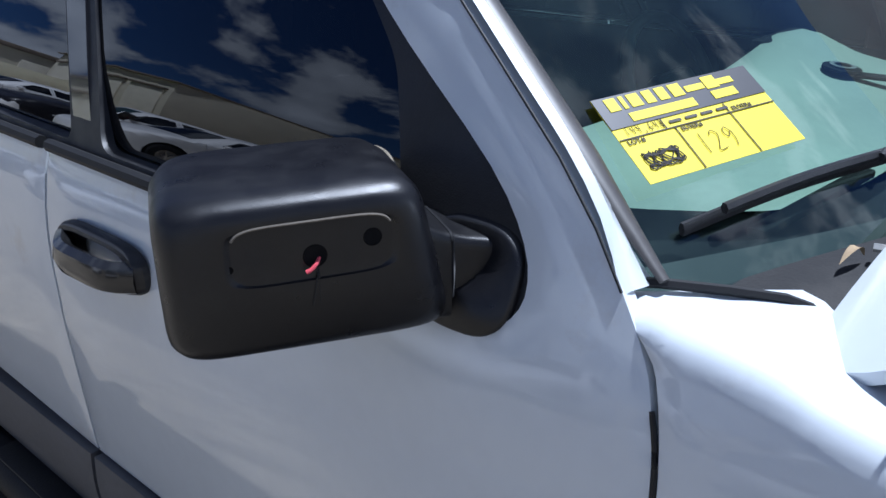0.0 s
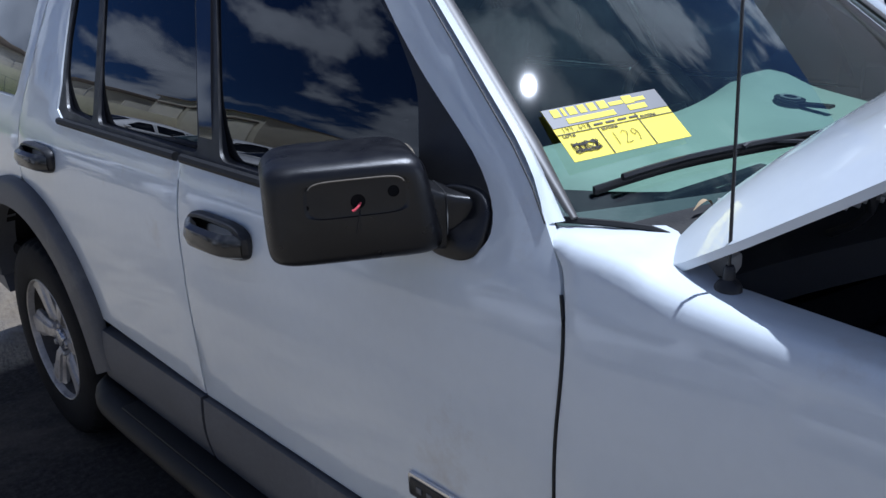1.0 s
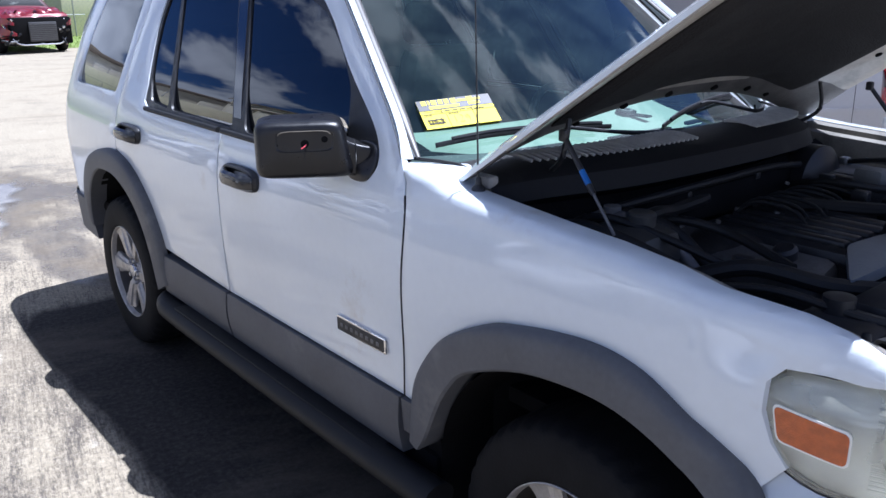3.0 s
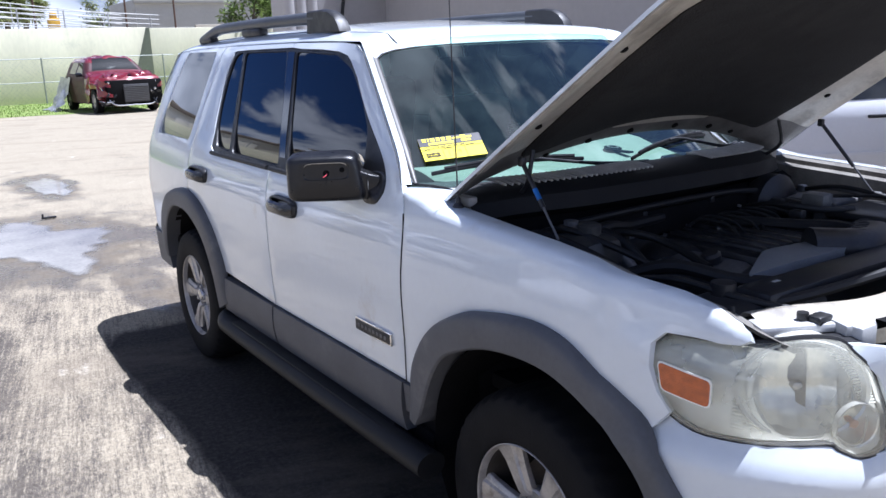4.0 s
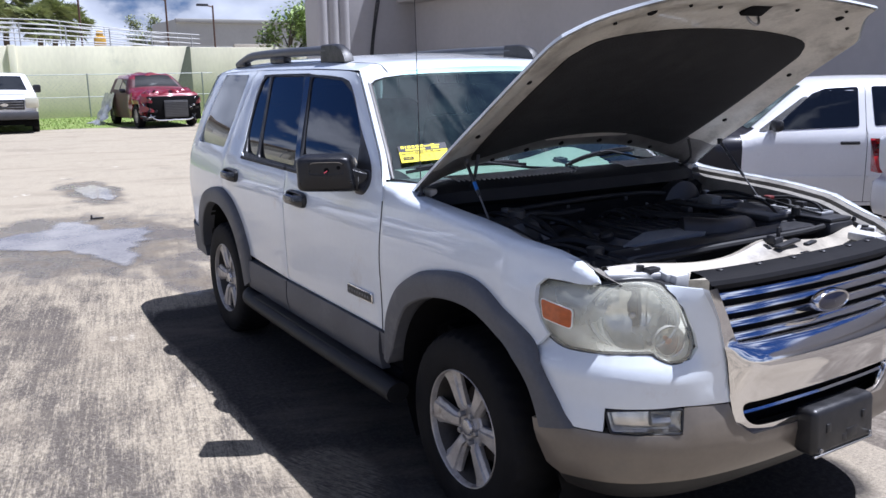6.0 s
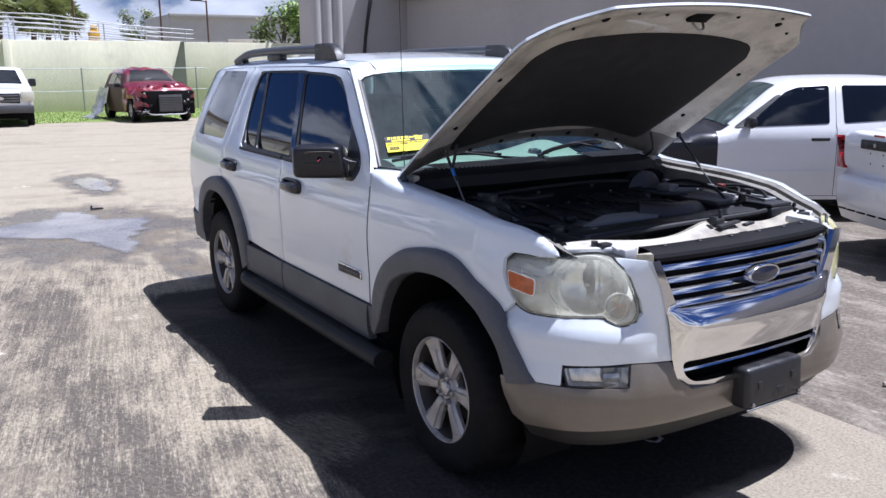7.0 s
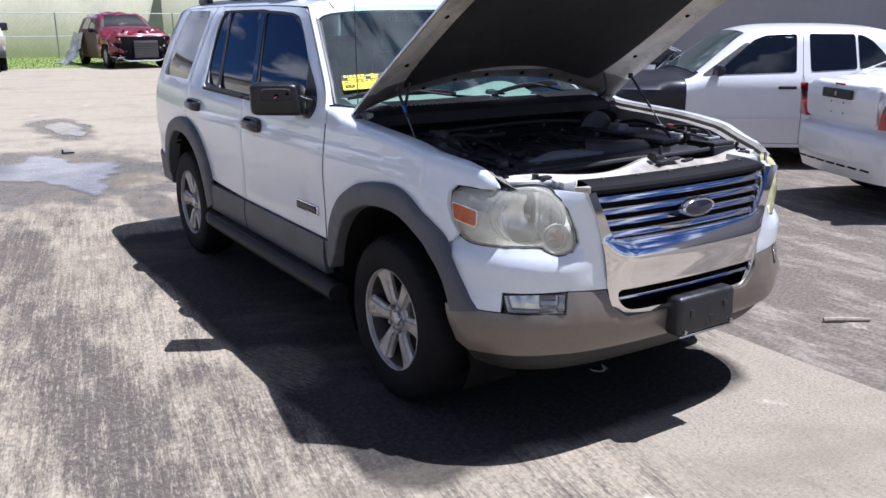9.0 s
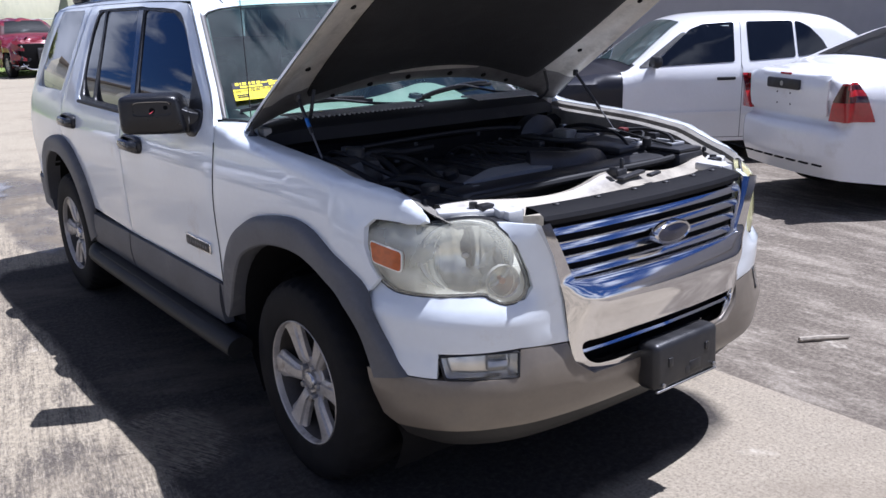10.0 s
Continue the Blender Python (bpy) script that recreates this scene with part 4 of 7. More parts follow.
Geo().rows([[front(u, z, .06, .0) for u in np.linspace(-.49, .49, 30)] for z in (.54, .66, .84, 1.05)]).make("grille_back", DARK, gr)
for z, w in ((.999, .486), (.953, .464), (.908, .444), (.862, .422)):
    Geo().rows([[front(u, z + a * .0115, .0, float(np.interp(z, CH_Z, CH_I)) + .010 + b) for u in np.linspace(-w, w, 40)] for a, b in ((-1, .035), (-1, .004), (-.85, .000), (-.6, .0015), (0, .007), (.6, .013), (.9, .018), (1, .023), (1, .04))], ring=True).make("grille_slat", CHROME, gr, "chrome grille slat")
Geo().rows([[front(u, .612 + a * .007, .0, .0 + b) for u in np.linspace(-.375, .375, 40)] for a, b in ((-1, .02), (-1, .006), (0, 0), (1, .006), (1, .02))], ring=True).make("lower_slat", CHROME, gr)
oval = lambda a, b, d: [front(a * math.cos(t), .932 + b * math.sin(t), d, .0) for t in np.linspace(0, 2 * math.pi, 40, endpoint=False)]
em = Geo().rows([oval(.088, .038, .01), oval(.088, .038, -.012), oval(.083, .034, -.018), oval(.076, .028, -.016)], loop=True).make("emblem", CHROME, suv, "oval chrome-rimmed emblem")
Geo().rows([oval(.076, .028, -.016), oval(.04, .014, -.020), oval(.001, .001, -.021)], loop=True).make("emblem_field", mat("emblem_blue", (.02, .026, .06), .25, .3, .3, 40., coat=1.), em, "dark blue oval field")
# plate bracket without a plate
tilt = pose(.026, -.912, .512, -3, 0, 0)
pb = Geo().box((0, 0, 0), (.330, .086, .160), .022, tilt, seg=4).make("plate_bracket", BLACK_TRIM, suv, "empty black licence plate bracket")
for x, z, w, h in ((-.095, .012, .022, .030), (.098, .020, .022, .026), (.035, -.030, .060, .034), (-.005, -.040, .026, .026)):
    Geo().box((x, -.0435, z), (w, .005, h), .002, tilt).make("bracket_rib", BLACK_TRIM, pb)
Geo().box((0, -.040, -.078), (.318, .012, .008), .003, tilt).make("bracket_lip", STEEL, pb, "bare worn lower lip")
for x in (-.135, .135):
    Geo().lathe([(.008, 0), (.008, .005), (0, .006)], tilt @ pose(x, -.045, -.060, 90, 0, 0), 10).make("bracket_screw", STEEL, pb)


# ---- door mirrors ----
DUST_RIM = mat("dusty_edge", (.20, .175, .14), .8, 0, .4, 60.)
for s in (-1, 1):
    out, back = Vector((s * .87, .49, 0)).normalized(), Vector((-s * .49 * 0 + 0, 1, 0))
    nrm = Vector((s * .49, -.87, 0)).normalized()
    org = Vector((s * 1.005, .868, 1.258))
    mm = Matrix((( out.x, 0, nrm.x, org.x), (out.y, 0, nrm.y, org.y), (0, 1, 0, org.z), (0, 0, 0, 1)))
    P = lambda a, b, c: tuple(mm @ Vector((a, b, c)))

    def ring(w0, w1, h0, h1, c, e=.30, n=48):
        r = []
        for t in np.linspace(0, 2 * math.pi, n, endpoint=False):
            cx, sx = math.copysign(abs(math.cos(t)) ** e, math.cos(t)), math.copysign(abs(math.sin(t)) ** e, math.sin(t))
            a = (w0 + w1) / 2 + (w1 - w0) / 2 * cx
            b = (h0 + h1) / 2 + (h1 - h0) / 2 * sx
            r.append(P(a * (1 - 1.9 * b) if a < 0 else a, b + .02 * a * (b < 0), c))
        return r

    recess = lambda k, c: [P(.005 + (.072 * k) * math.copysign(abs(math.cos(t)) ** .35, math.cos(t)), .027 + (.0265 * k) * math.copysign(abs(math.sin(t)) ** .4, math.sin(t)), c) for t in np.linspace(0, 2 * math.pi, 48, endpoint=False)]
    rows = [ring(-.112, .128, -.075, .078, -.135), ring(-.117, .135, -.078, .081, -.10), ring(-.115, .136, -.078, .081, -.04), ring(-.114, .1355, -.076, .080, .004, .28),
            ring(-.110, .131, -.072, .077, .018, .28), ring(-.104, .125, -.066, .072, .027, .30), ring(-.096, .116, -.057, .067, .032, .34), recess(1.08, .0325), recess(1.04, .0325), recess(1.0, .0300), recess(.95, .0298), recess(.5, .0298), recess(.02, .0298)]
    mir = Geo().rows(rows, loop=True).make("door_mirror", MIRROR_PL, suv, "black plastic door mirror missing its outer cover", sharp=50)
    Geo().rows([ring(-.128, .120, -.072, .070, -.132), ring(-.02, .02, -.02, .02, -.130)], loop=True).make("mirror_glass", mat("mirror_silver", (.85, .86, .86), .02, 1., .02, 5.) if s < 0 else bpy.data.materials["mirror_silver"], mir, "mirror glass")
    for a, b, r, nm in ((.004, .014, .0095, "cable_hole"), (-.048, .024, .0075, "small_hole"), (-.072, .026, .0030, "screw_hole"), (.077, .012, .0030, "screw_hole")):
        Geo().rows([[P(a + r * k * math.cos(t), b + .007 + r * k * math.sin(t), c) for t in np.linspace(0, 2 * math.pi, 20, endpoint=False)] for k, c in ((1.15, .0300), (1.08, .0306), (1.0, .0302), (.97, .0300), (.0, .0300))], loop=True, k=0).make(nm, DARK, mir)
    if s < 0:
        Geo().tube(catmull([P(.000, .019, .028), P(.004, .016, .035), P(.009, .012, .037), P(.014, .010, .037)], 4), .0018, 6).make("wire_stub", PINK, mir, "cut pink wire end")
        Geo().tube(catmull([P(0, .021, .024), P(.004, .001, .032), P(.010, -.025, .032)], 4), .0012, 5).make("wire_stub", SEAL, mir)
        Geo().tube(catmull([P(.002, .021, .024), P(.002, .001, .031), P(.003, -.023, .032)], 4), .0010, 5).make("wire_stub", SEAL, mir)
    # dusty upper rim of the recess
    Geo().tube([P(.005 + .070 * math.copysign(abs(math.cos(t)) ** .35, math.cos(t)), .027 + .0275 * math.sin(t) ** .4, .0323) for t in np.linspace(.35, math.pi - .35, 24)], .0013, 5).make("recess_rim", DUST_RIM, mir)
    # neck and foot on the door
    neck = []
    for a, b, c, rc, rz in ((-.060, -.014, -.040, .058, .060), (-.098, -.022, -.036, .050, .052), (-.116, -.028, -.034, .046, .047), (-.130, -.032, -.034, .044, .045), (-.146, -.037, -.034, .044, .045), (-.170, -.044, -.034, .045, .047), (-.20, -.050, -.034, .047, .050)):
        neck.append([P(a, b + rz * math.copysign(abs(math.sin(t)) ** .2, math.sin(t)), c + rc * math.copysign(abs(math.cos(t)) ** .2, math.cos(t))) for t in np.linspace(0, 2 * math.pi, 48, endpoint=False)])
    ar = Geo().rows(neck, loop=True, cap=True).make("mirror_arm", MIRROR_PL, mir, sharp=32)
    mid = sum((Vector(q) for q in neck[3]), Vector()) / 48
    Geo().tube([mid + (Vector(q) - mid) * 1.005 for q in neck[3] + neck[3][:1]], .0018, 5).make("pivot_seam", SEAL, ar)
    foot = [(.800 + .062 * math.copysign(abs(math.cos(t)) ** .7, math.cos(t)), 1.220 + .052 * math.copysign(abs(math.sin(t)) ** .7, math.sin(t))) for t in np.linspace(0, 2 * math.pi, 40, endpoint=False)]
    Geo().rows([[(s * (half(y, z) + d), .806 + (y - .806) * k, 1.222 + (z - 1.222) * k) for y, z in foot] for k, d in ((1.02, -.010), (1.0, .001), (.95, .003), (.6, .004), (.0, .004))], loop=True).make("foot_piece", MIRROR_PL, mir, sharp=60)

# ---- hood, propped open ----
HINGE, OPEN = Vector((0, .512, 1.222)), radians(32.8)
E_S, E_N = Vector((0, -math.cos(OPEN), math.sin(OPEN))), Vector((0, math.sin(OPEN), math.cos(OPEN)))


def hood_at(x, s, d=0.0):
    x, s, d = float(x), float(s), float(d)
    if x > 0:
        x *= 1 - .040 * float(np.interp(s, [.0, .25, .85, 1.12], [0.0, 1.0, 1.0, 0.0])) * (x / .8) ** 2
    h = (.085 - .030 * s) * (1 - (x / .8) ** 2) - .085 * max(0, (s - .98) / .38) ** 2 - .018 * max(0, (abs(x) - .62) / .17) ** 2
    return tuple(HINGE + Vector((x, 0, 0)) + s * E_S + (h - d) * E_N)


half_hood = [(0, .150), (-.25, .137), (-.50, .093), (-.68, .045), (-.782, .012), (-.824, .06), (-.827, .40), (-.803, .80), (-.785, 1.03), (-.768, 1.085), (-.757, 1.098), (-.60, 1.240), (-.548, 1.306), (-.53, 1.315), (-.50, 1.32), (-.25, 1.347), (0, 1.358)]
hood_out = catmull(half_hood, 3)
hood_out = hood_out + [(-x, s) for x, s in hood_out[-2:0:-1]]
hood = Geo().panel(hood_out, hood_at, step=0.05, thick=0.015, edge=0.004).make("hood", PAINT, suv, "raised white hood")
inset_poly = lambda k, poly=hood_out: [(x * (1 - k), .66 + (s - .66) * (1 - k * 1.1)) for x, s in poly]
ins = catmull([(-.60, .20), (-.63, .50), (-.62, .86), (-.595, .95), (-.51, 1.02), (-.25, 1.055), (0, 1.06), (.25, 1.055), (.51, 1.02), (.595, .95), (.62, .86), (.63, .50), (.60, .20), (.50, .185), (.25, .25), (0, .27), (-.25, .25), (-.50, .185)], 4, True)
under = lambda x, s, d=0.0: hood_at(x, s, .017 - d + .010 * math.sin(min(1, max(0, (near_edge(hood_out, np.array([[x, s]]))[0]) / .10)) * math.pi))
# Near the hinge: soot, with the underside's shade mixed into the colour
SOOT_SHADE = mat("sooty_shaded_paint", (.17, .16, .15), .6, 0, .4, 8., dirt=(.07, .065, .06), dirt_amount=.6, dscale=7.)
frame_ob = Geo().panel(inset_poly(.012), under, [ins], step=0.035, thick=0.006).make("hood_frame", [PAINT_IN, SOOT_SHADE], hood, "grimy cream inner hood frame")
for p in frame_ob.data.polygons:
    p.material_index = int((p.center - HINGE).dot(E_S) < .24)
Geo().panel(ins, lambda x, s, d=0.0: hood_at(x, s, .022 - d + .014 * min(1, near_edge(ins, np.array([[x, s]]))[0] / .04)), step=0.045, thick=0.02).make("insulation_pad", INSUL, hood, "black felt insulation pad")
for x, s, r in ((-.485, 1.205, .017), (.485, 1.205, .017), (-.20, 1.235, .008), (.20, 1.235, .008), (-.70, .42, .011), (.70, .42, .011), (-.705, .80, .011), (.705, .80, .011), (-.60, 1.15, .007), (.60, 1.15, .007), (-.40, 1.28, .006), (.40, 1.28, .006), (-.30, .185, .012), (-.12, .205, .012), (.10, .205, .012), (.30, .185, .012), (.46, .145, .010), (-.46, .145, .010)):
    c = Vector(under(x, s, 0))
    q = Matrix.Translation(c) @ (-E_N).to_track_quat("Z", "Y").to_matrix().to_4x4()
    Geo().lathe([(r, -.004), (r, .004), (r * .8, .006), (0, .006)], q, 14).make("rubber_plug", DARK, hood)
c = Vector(under(0, 1.225, 0))
hm = Matrix.Translation(c) @ pose(0, 0, 0, 360 - 32.8, 0, 0)
lt = Geo().box((0, 0, 0), (.11, .07, .016), .004, hm).make("latch_plate", DARK, hood, "black latch striker plate")
Geo().tube([c + Vector((.028 * math.cos(a), 0, 0)) - E_N * (.012 + .034 * math.sin(a)) + E_S * (-.03) for a in np.linspace(0, math.pi, 14)], .005, 8).make("striker_loop", STEEL, lt)
Geo().panel(rounded([(-.36, 1.215), (-.14, 1.245), (-.14, 1.285), (-.36, 1.255)], .01), lambda x, s, d=0.0: under(x, s, .002 + d * .2), step=.04, thick=.004).make("label_sheet", mat("label_paper", (.62, .60, .54), .6, 0, .2, 30.), hood, "faded paper label")
# gas struts
for a, b, nm in (((-.735, .035, 1.150), (-.72, .205, 1.345), -1), ((.722, -.028, 1.095), (.66, .165, 1.352), 1)):
    a, b = Vector(a), Vector(b)
    st = Geo().tube([a, a.lerp(b, .42)], .0035, 8).make("gas_strut", ENGINE_GREY, suv, "gas strut holding up the hood")
    Geo().tube([a.lerp(b, .40), b], .0066, 10).make("strut_tube", ENGINE_BLACK, st)
    if nm < 0:
        Geo().tube([a.lerp(b, .50), a.lerp(b, .64)], .0072, 10).make("strut_sleeve", BLUE, st, "blue sticker on the strut")
    Geo().box(b, (.018, .022, .028), .005).make("strut_ball", ENGINE_BLACK, st)
for s in (-1, 1):
    Geo().tube(catmull([(s * .60, .36, 1.22), (s * .62, .30, 1.27), (s * .60, .30, 1.36)], 5), .007, 6).make("hinge_arm", ENGINE_BLACK, suv)
    Geo().box((s * .745, .46, 1.205), (.035, .10, .03), .006).make("hood_hinge", PAINT_IN, suv)

# ---- cowl, wipers ----
cw = []
for k, (dy, z) in enumerate(((.02, 1.232), (-.02, 1.236), (-.07, 1.232), (-.13, 1.222), (-.17, 1.205), (-.19, 1.16))):
    cw.append([(x, SCREEN_Y(x, 1.215) + dy - .03 * (1 - (x / .8) ** 2), z + .028 * (1 - (x / .8) ** 2) - .016 * (abs(x) / .755) ** 8) for x in np.linspace(-.755, .755, 41)])
cowl = Geo().rows(cw).make("cowl_panel", mat("cowl_grey", (.011, .011, .012), .75, 0, .3, 8., bump=.1, bscale=250, dirt=(.04, .037, .033), dirt_amount=.15), suv, "dusty dark grey cowl panel below the windscreen")
# Slats: dust, and sunlight on them put into the pale colour
SLAT = mat("sunlit_dusty_slat", (.62, .61, .58), .6, 0, .3, 20.)
for x in list(np.arange(-.64, -.14, .0185)) + list(np.arange(.16, .64, .0185)):
    x = float(x)
    y0 = SCREEN_Y(x, 1.215) - .03 * (1 - (x / .8) ** 2)
    z0 = .028 * (1 - (x / .8) ** 2)
    Geo().tube(catmull([(x - .006, y0 - .020, 1.246 + z0), (x, y0 - .070, 1.247 + z0), (x + .006, y0 - .125, 1.238 + z0)], 3), .0046, 5).make("cowl_slat", SLAT, cowl)
for pts, piv in (([(-.745, 1.268), (-.60, 1.285), (-.40, 1.290), (-.22, 1.280)], (-.30, 1.245)), ([(-.02, 1.262), (.12, 1.285), (.32, 1.300), (.50, 1.296)], (.34, 1.245))):
    blade = catmull([(x, SCREEN_Y(x, z) - .014, z) for x, z in pts], 6)
    w = Geo().tube(blade, .0042, 6, flat=1.8).make("wiper", BLACK_TRIM, suv, "black windscreen wiper")
    Geo().tube([(x, y - .012, z + .012) for x, y, z in blade[2:-2]], .0050, 6, flat=1.2).make("wiper_frame", BLACK_TRIM, w)
    m = blade[len(blade) // 2]
    x, z = piv
    Geo().tube(catmull([(x + .30, SCREEN_Y(x + .3, z) - .05, z + .012), (x + .10, SCREEN_Y(x, z) - .04, z + .022), (m[0] + .06, m[1] - .03, m[2] + .012), (m[0], m[1] - .018, m[2] + .012)], 4), [.007] * 5 + [.0055] * 4 + [.0045] * 4, 8).make("wiper_arm", BLACK_TRIM, w)
Geo().rows([[(-.685 + a * .034 + .006 * math.sin(a * 3), .512 - a * .012 + b, 1.246 + .012 * math.sin(a * 3.1) + abs(b) * .3) for b in (-.0045 * math.sin(a * math.pi), 0, .0045 * math.sin(a * math.pi))] for a in np.linspace(0.02, .98, 9)]).make("dry_leaf", mat("dry_leaf", (.45, .33, .19), .8, 0, .3, 40.))
tagged(bpy.data.objects["dry_leaf"], "curled dry brown leaf on the dark cowl", "leaf")
# antenna
ap = Vector((-.822, .381, 1.205))
an = Geo().tube([ap + Vector((0, .02 * k, .82 * k)) for k in np.linspace(0, 1, 14)], [.0025 - .0012 * k for k in np.linspace(0, 1, 14)], 8).make("antenna", BLACK_TRIM, suv, "thin black whip antenna")
Geo().lathe([(.017, -.012), (.017, .003), (.013, .009), (.008, .013), (.007, .026), (.005, .030), (0, .030)], Matrix.Translation(ap), 20).make("antenna_base", BLACK_TRIM, an)

# ---- engine bay ----
LEDGE_CREAM = mat("aged_cream_beam", (.47, .43, .35), .5, 0, .3, 7., dirt=(.17, .15, .125), dirt_amount=.45, dscale=9.)
LEDGE = mat("grimy_ledge_paint", (.25, .235, .205), .65, 0, .35, 9., dirt=(.08, .072, .062), dirt_amount=.55, dscale=7.)
for s in (-1, 1):
    fl = []
    for y in np.linspace(-.66, .50, 26):
        top = Vector(fender_map(float(y), float(np.interp(y, TOP_Y, TOP_Z)) + float(np.interp(y, [-.65, -.43, -.2], [.030, .045, .0575]))))
        x, z = abs(top.x), top.z
        fl.append([(s * (x + .004), y, z - .004), (s * (x - .022), y, z - .014), (s * (x - .026), y, z - .030), (s * (x - .065), y, z - .034), (s * (x - .075), y, z - .06), (s * (x - .10), y, z - .42)])
    Geo().rows(fl).make("inner_fender", LEDGE, suv, "dusty cream inner fender ledge")
Geo().rows([[(x, .30 + .1 * (x / .7) ** 2, z) for x in np.linspace(-.74, .74, 15)] for z in (.5, 1.0, 1.12, 1.20)]).rows([[(x, .30 + .1 * (x / .7) ** 2 - dy, z) for x in np.linspace(-.74, .74, 15)] for dy, z in ((0, 1.13), (.05, 1.15), (.09, 1.13), (.10, 1.05))]).make("firewall", DARK, suv)
Geo().box((0, -.15, .62), (1.40, 1.1, .05), .01).make("bay_floor", DARK, suv)


def bay(name, geo, material, label=""):
    return geo.make(name, material, suv, label)


eng = Geo().box((-.05, -.02, .92), (.44, .50, .22), .05).box((-.05, -.04, 1.035), (.34, .42, .06), .025)
cover = bay("engine_cover", eng, ENGINE_BLACK, "black plastic engine cover with ribs")
for k in range(5):
    Geo().box((-.17 + k * .06, -.04, 1.07), (.035, .34, .018), .008).make("cover_rib", ENGINE_BLACK, cover)
bay("intake_duct", Geo().tube(catmull([(.38, -.18, 1.02), (.26, -.30, 1.05), (.10, -.34, 1.06), (-.04, -.26, 1.07)], 6), .058, 14), ENGINE_BLACK, "black corrugated intake duct")
ribs = Geo()
for k in range(7):
    a = Vector((.36 - .045 * k, -.20 - .022 * k, 1.025 + .005 * k))
    ribs.tube([a, a + Vector((-.014, -.008, .002))], .064, 14)
bay("duct_rib", ribs, ENGINE_BLACK)
bay("air_cleaner", Geo().box((.50, -.20, .99), (.30, .34, .18), .04).box((.50, -.20, 1.085), (.27, .30, .03), .012), ENGINE_BLACK, "black air cleaner box")
bay("battery", Geo().box((.56, .10, 1.00), (.18, .26, .17), .015).box((.56, .10, 1.092), (.17, .25, .018), .006), ENGINE_GREY, "grey battery")
for x, y in ((.50, .03), (.61, .19)):
    bay("battery_clamp", Geo().box((x, y, 1.11), (.03, .03, .03), .006), STEEL)
bay("fuse_box", Geo().box((.60, -.42, 1.03), (.16, .20, .10), .02).box((.60, -.42, 1.085), (.14, .18, .015), .006), ENGINE_BLACK, "black fuse box")
bay("coolant_tank", Geo().box((-.56, .12, 1.05), (.17, .20, .16), .05).lathe([(.035, .0), (.035, .03), (.028, .036), (0, .036)], pose(-.56, .10, 1.125), 20), mat("cloudy_tank", (.055, .055, .054), .45, 0, .3, 9.), "cloudy plastic coolant tank")
bay("washer_tank", Geo().box((-.60, -.42, 1.0), (.15, .18, .14), .04).lathe([(.030, .0), (.030, .03), (0, .033)], pose(-.60, -.40, 1.07), 18), ENGINE_BLACK)
bay("brake_booster", Geo().lathe([(.0, .0), (.10, .0), (.12, .03), (.12, .08), (.09, .10), (.04, .11), (.035, .22), (0, .22)], pose(.46, .27, 1.06, 90, 0, 0), 26), ENGINE_BLACK, "black brake booster")
bay("brake_reservoir", Geo().box((.45, .03, 1.105), (.06, .09, .06), .015), mat("aged_plastic", (.22, .22, .21), .5, 0, .25, 12.), "yellowed brake fluid reservoir")
bay("valve_cover", Geo().box((-.28, .02, .99), (.14, .50, .10), .035, pose(0, 0, 0, 0, -18, 0)), ENGINE_GREY, "dull aluminium valve cover")
bay("oil_cap", Geo().lathe([(.030, 0), (.030, .02), (.022, .028), (0, .028)], pose(-.29, -.12, 1.045, 0, -18, 0), 12), ENGINE_BLACK)
bay("alternator", Geo().lathe([(0, 0), (.06, 0), (.075, .02), (.075, .11), (.06, .13), (0, .13)], pose(-.33, -.34, .98, 90, 0, 0), 24), ENGINE_GREY, "dusty alternator")
bay("fan_shroud", Geo().box((-.03, -.435, 1.055), (1.02, .11, .045), .018).box((-.05, -.43, .90), (.95, .05, .30), .02), ENGINE_BLACK, "black radiator fan shroud")
cover_top = rounded([(-.42, -.335), (-.19, -.215), (.26, -.275), (.20, -.352), (-.05, -.352)], .03)
bay("shroud_cover", Geo().panel(cover_top, lambda x, y, d=0.0: (x, y, 1.074 + .010 * math.sin((x + .4) * 4.2) - d), step=.05, thick=.03, edge=.004), mat("silver_cover", (.27, .285, .30), .5, .1, .2, 9., dirt=(.14, .135, .125), dirt_amount=.3), "light grey cover on the radiator shroud")
bay("cover_foot", Geo().box((-.08, -.30, 1.0), (.40, .07, .10), .02), ENGINE_BLACK)
random.seed(5)
HOSE = [((-.62, .22, 1.06), (-.45, .16, 1.12), (-.30, .20, 1.10), (-.12, .22, 1.10), .017), ((-.60, .02, 1.00), (-.50, -.14, 1.07), (-.42, -.30, 1.05), (-.30, -.42, 1.04), .020),
        ((.10, -.42, 1.04), (.18, -.26, 1.09), (.12, -.10, 1.09), (.02, .08, 1.09), .018), ((-.50, .24, 1.13), (-.10, .20, 1.15), (.25, .22, 1.14), (.52, .20, 1.11), .010),
        ((.62, .22, 1.10), (.58, .02, 1.14), (.62, -.18, 1.11), (.66, -.34, 1.09), .008), ((-.66, -.10, 1.05), (-.64, -.28, 1.09), (-.60, -.46, 1.07), (-.52, -.56, 1.05), .009),
        ((.30, .20, 1.08), (.24, .04, 1.12), (.30, -.08, 1.11), (.42, -.12, 1.10), .012), ((-.42, .24, 1.08), (-.40, .10, 1.11), (-.36, -.02, 1.09), (-.40, -.20, 1.06), .012),
        ((.64, .14, 1.12), (.70, -.06, 1.10), (.68, -.20, 1.12), (.56, -.30, 1.11), .006)]
for a, b, c, d, r in HOSE:
    bay("hose", Geo().tube(catmull([a, b, c, d], 7), r, 9), SEAL, "black rubber hose")
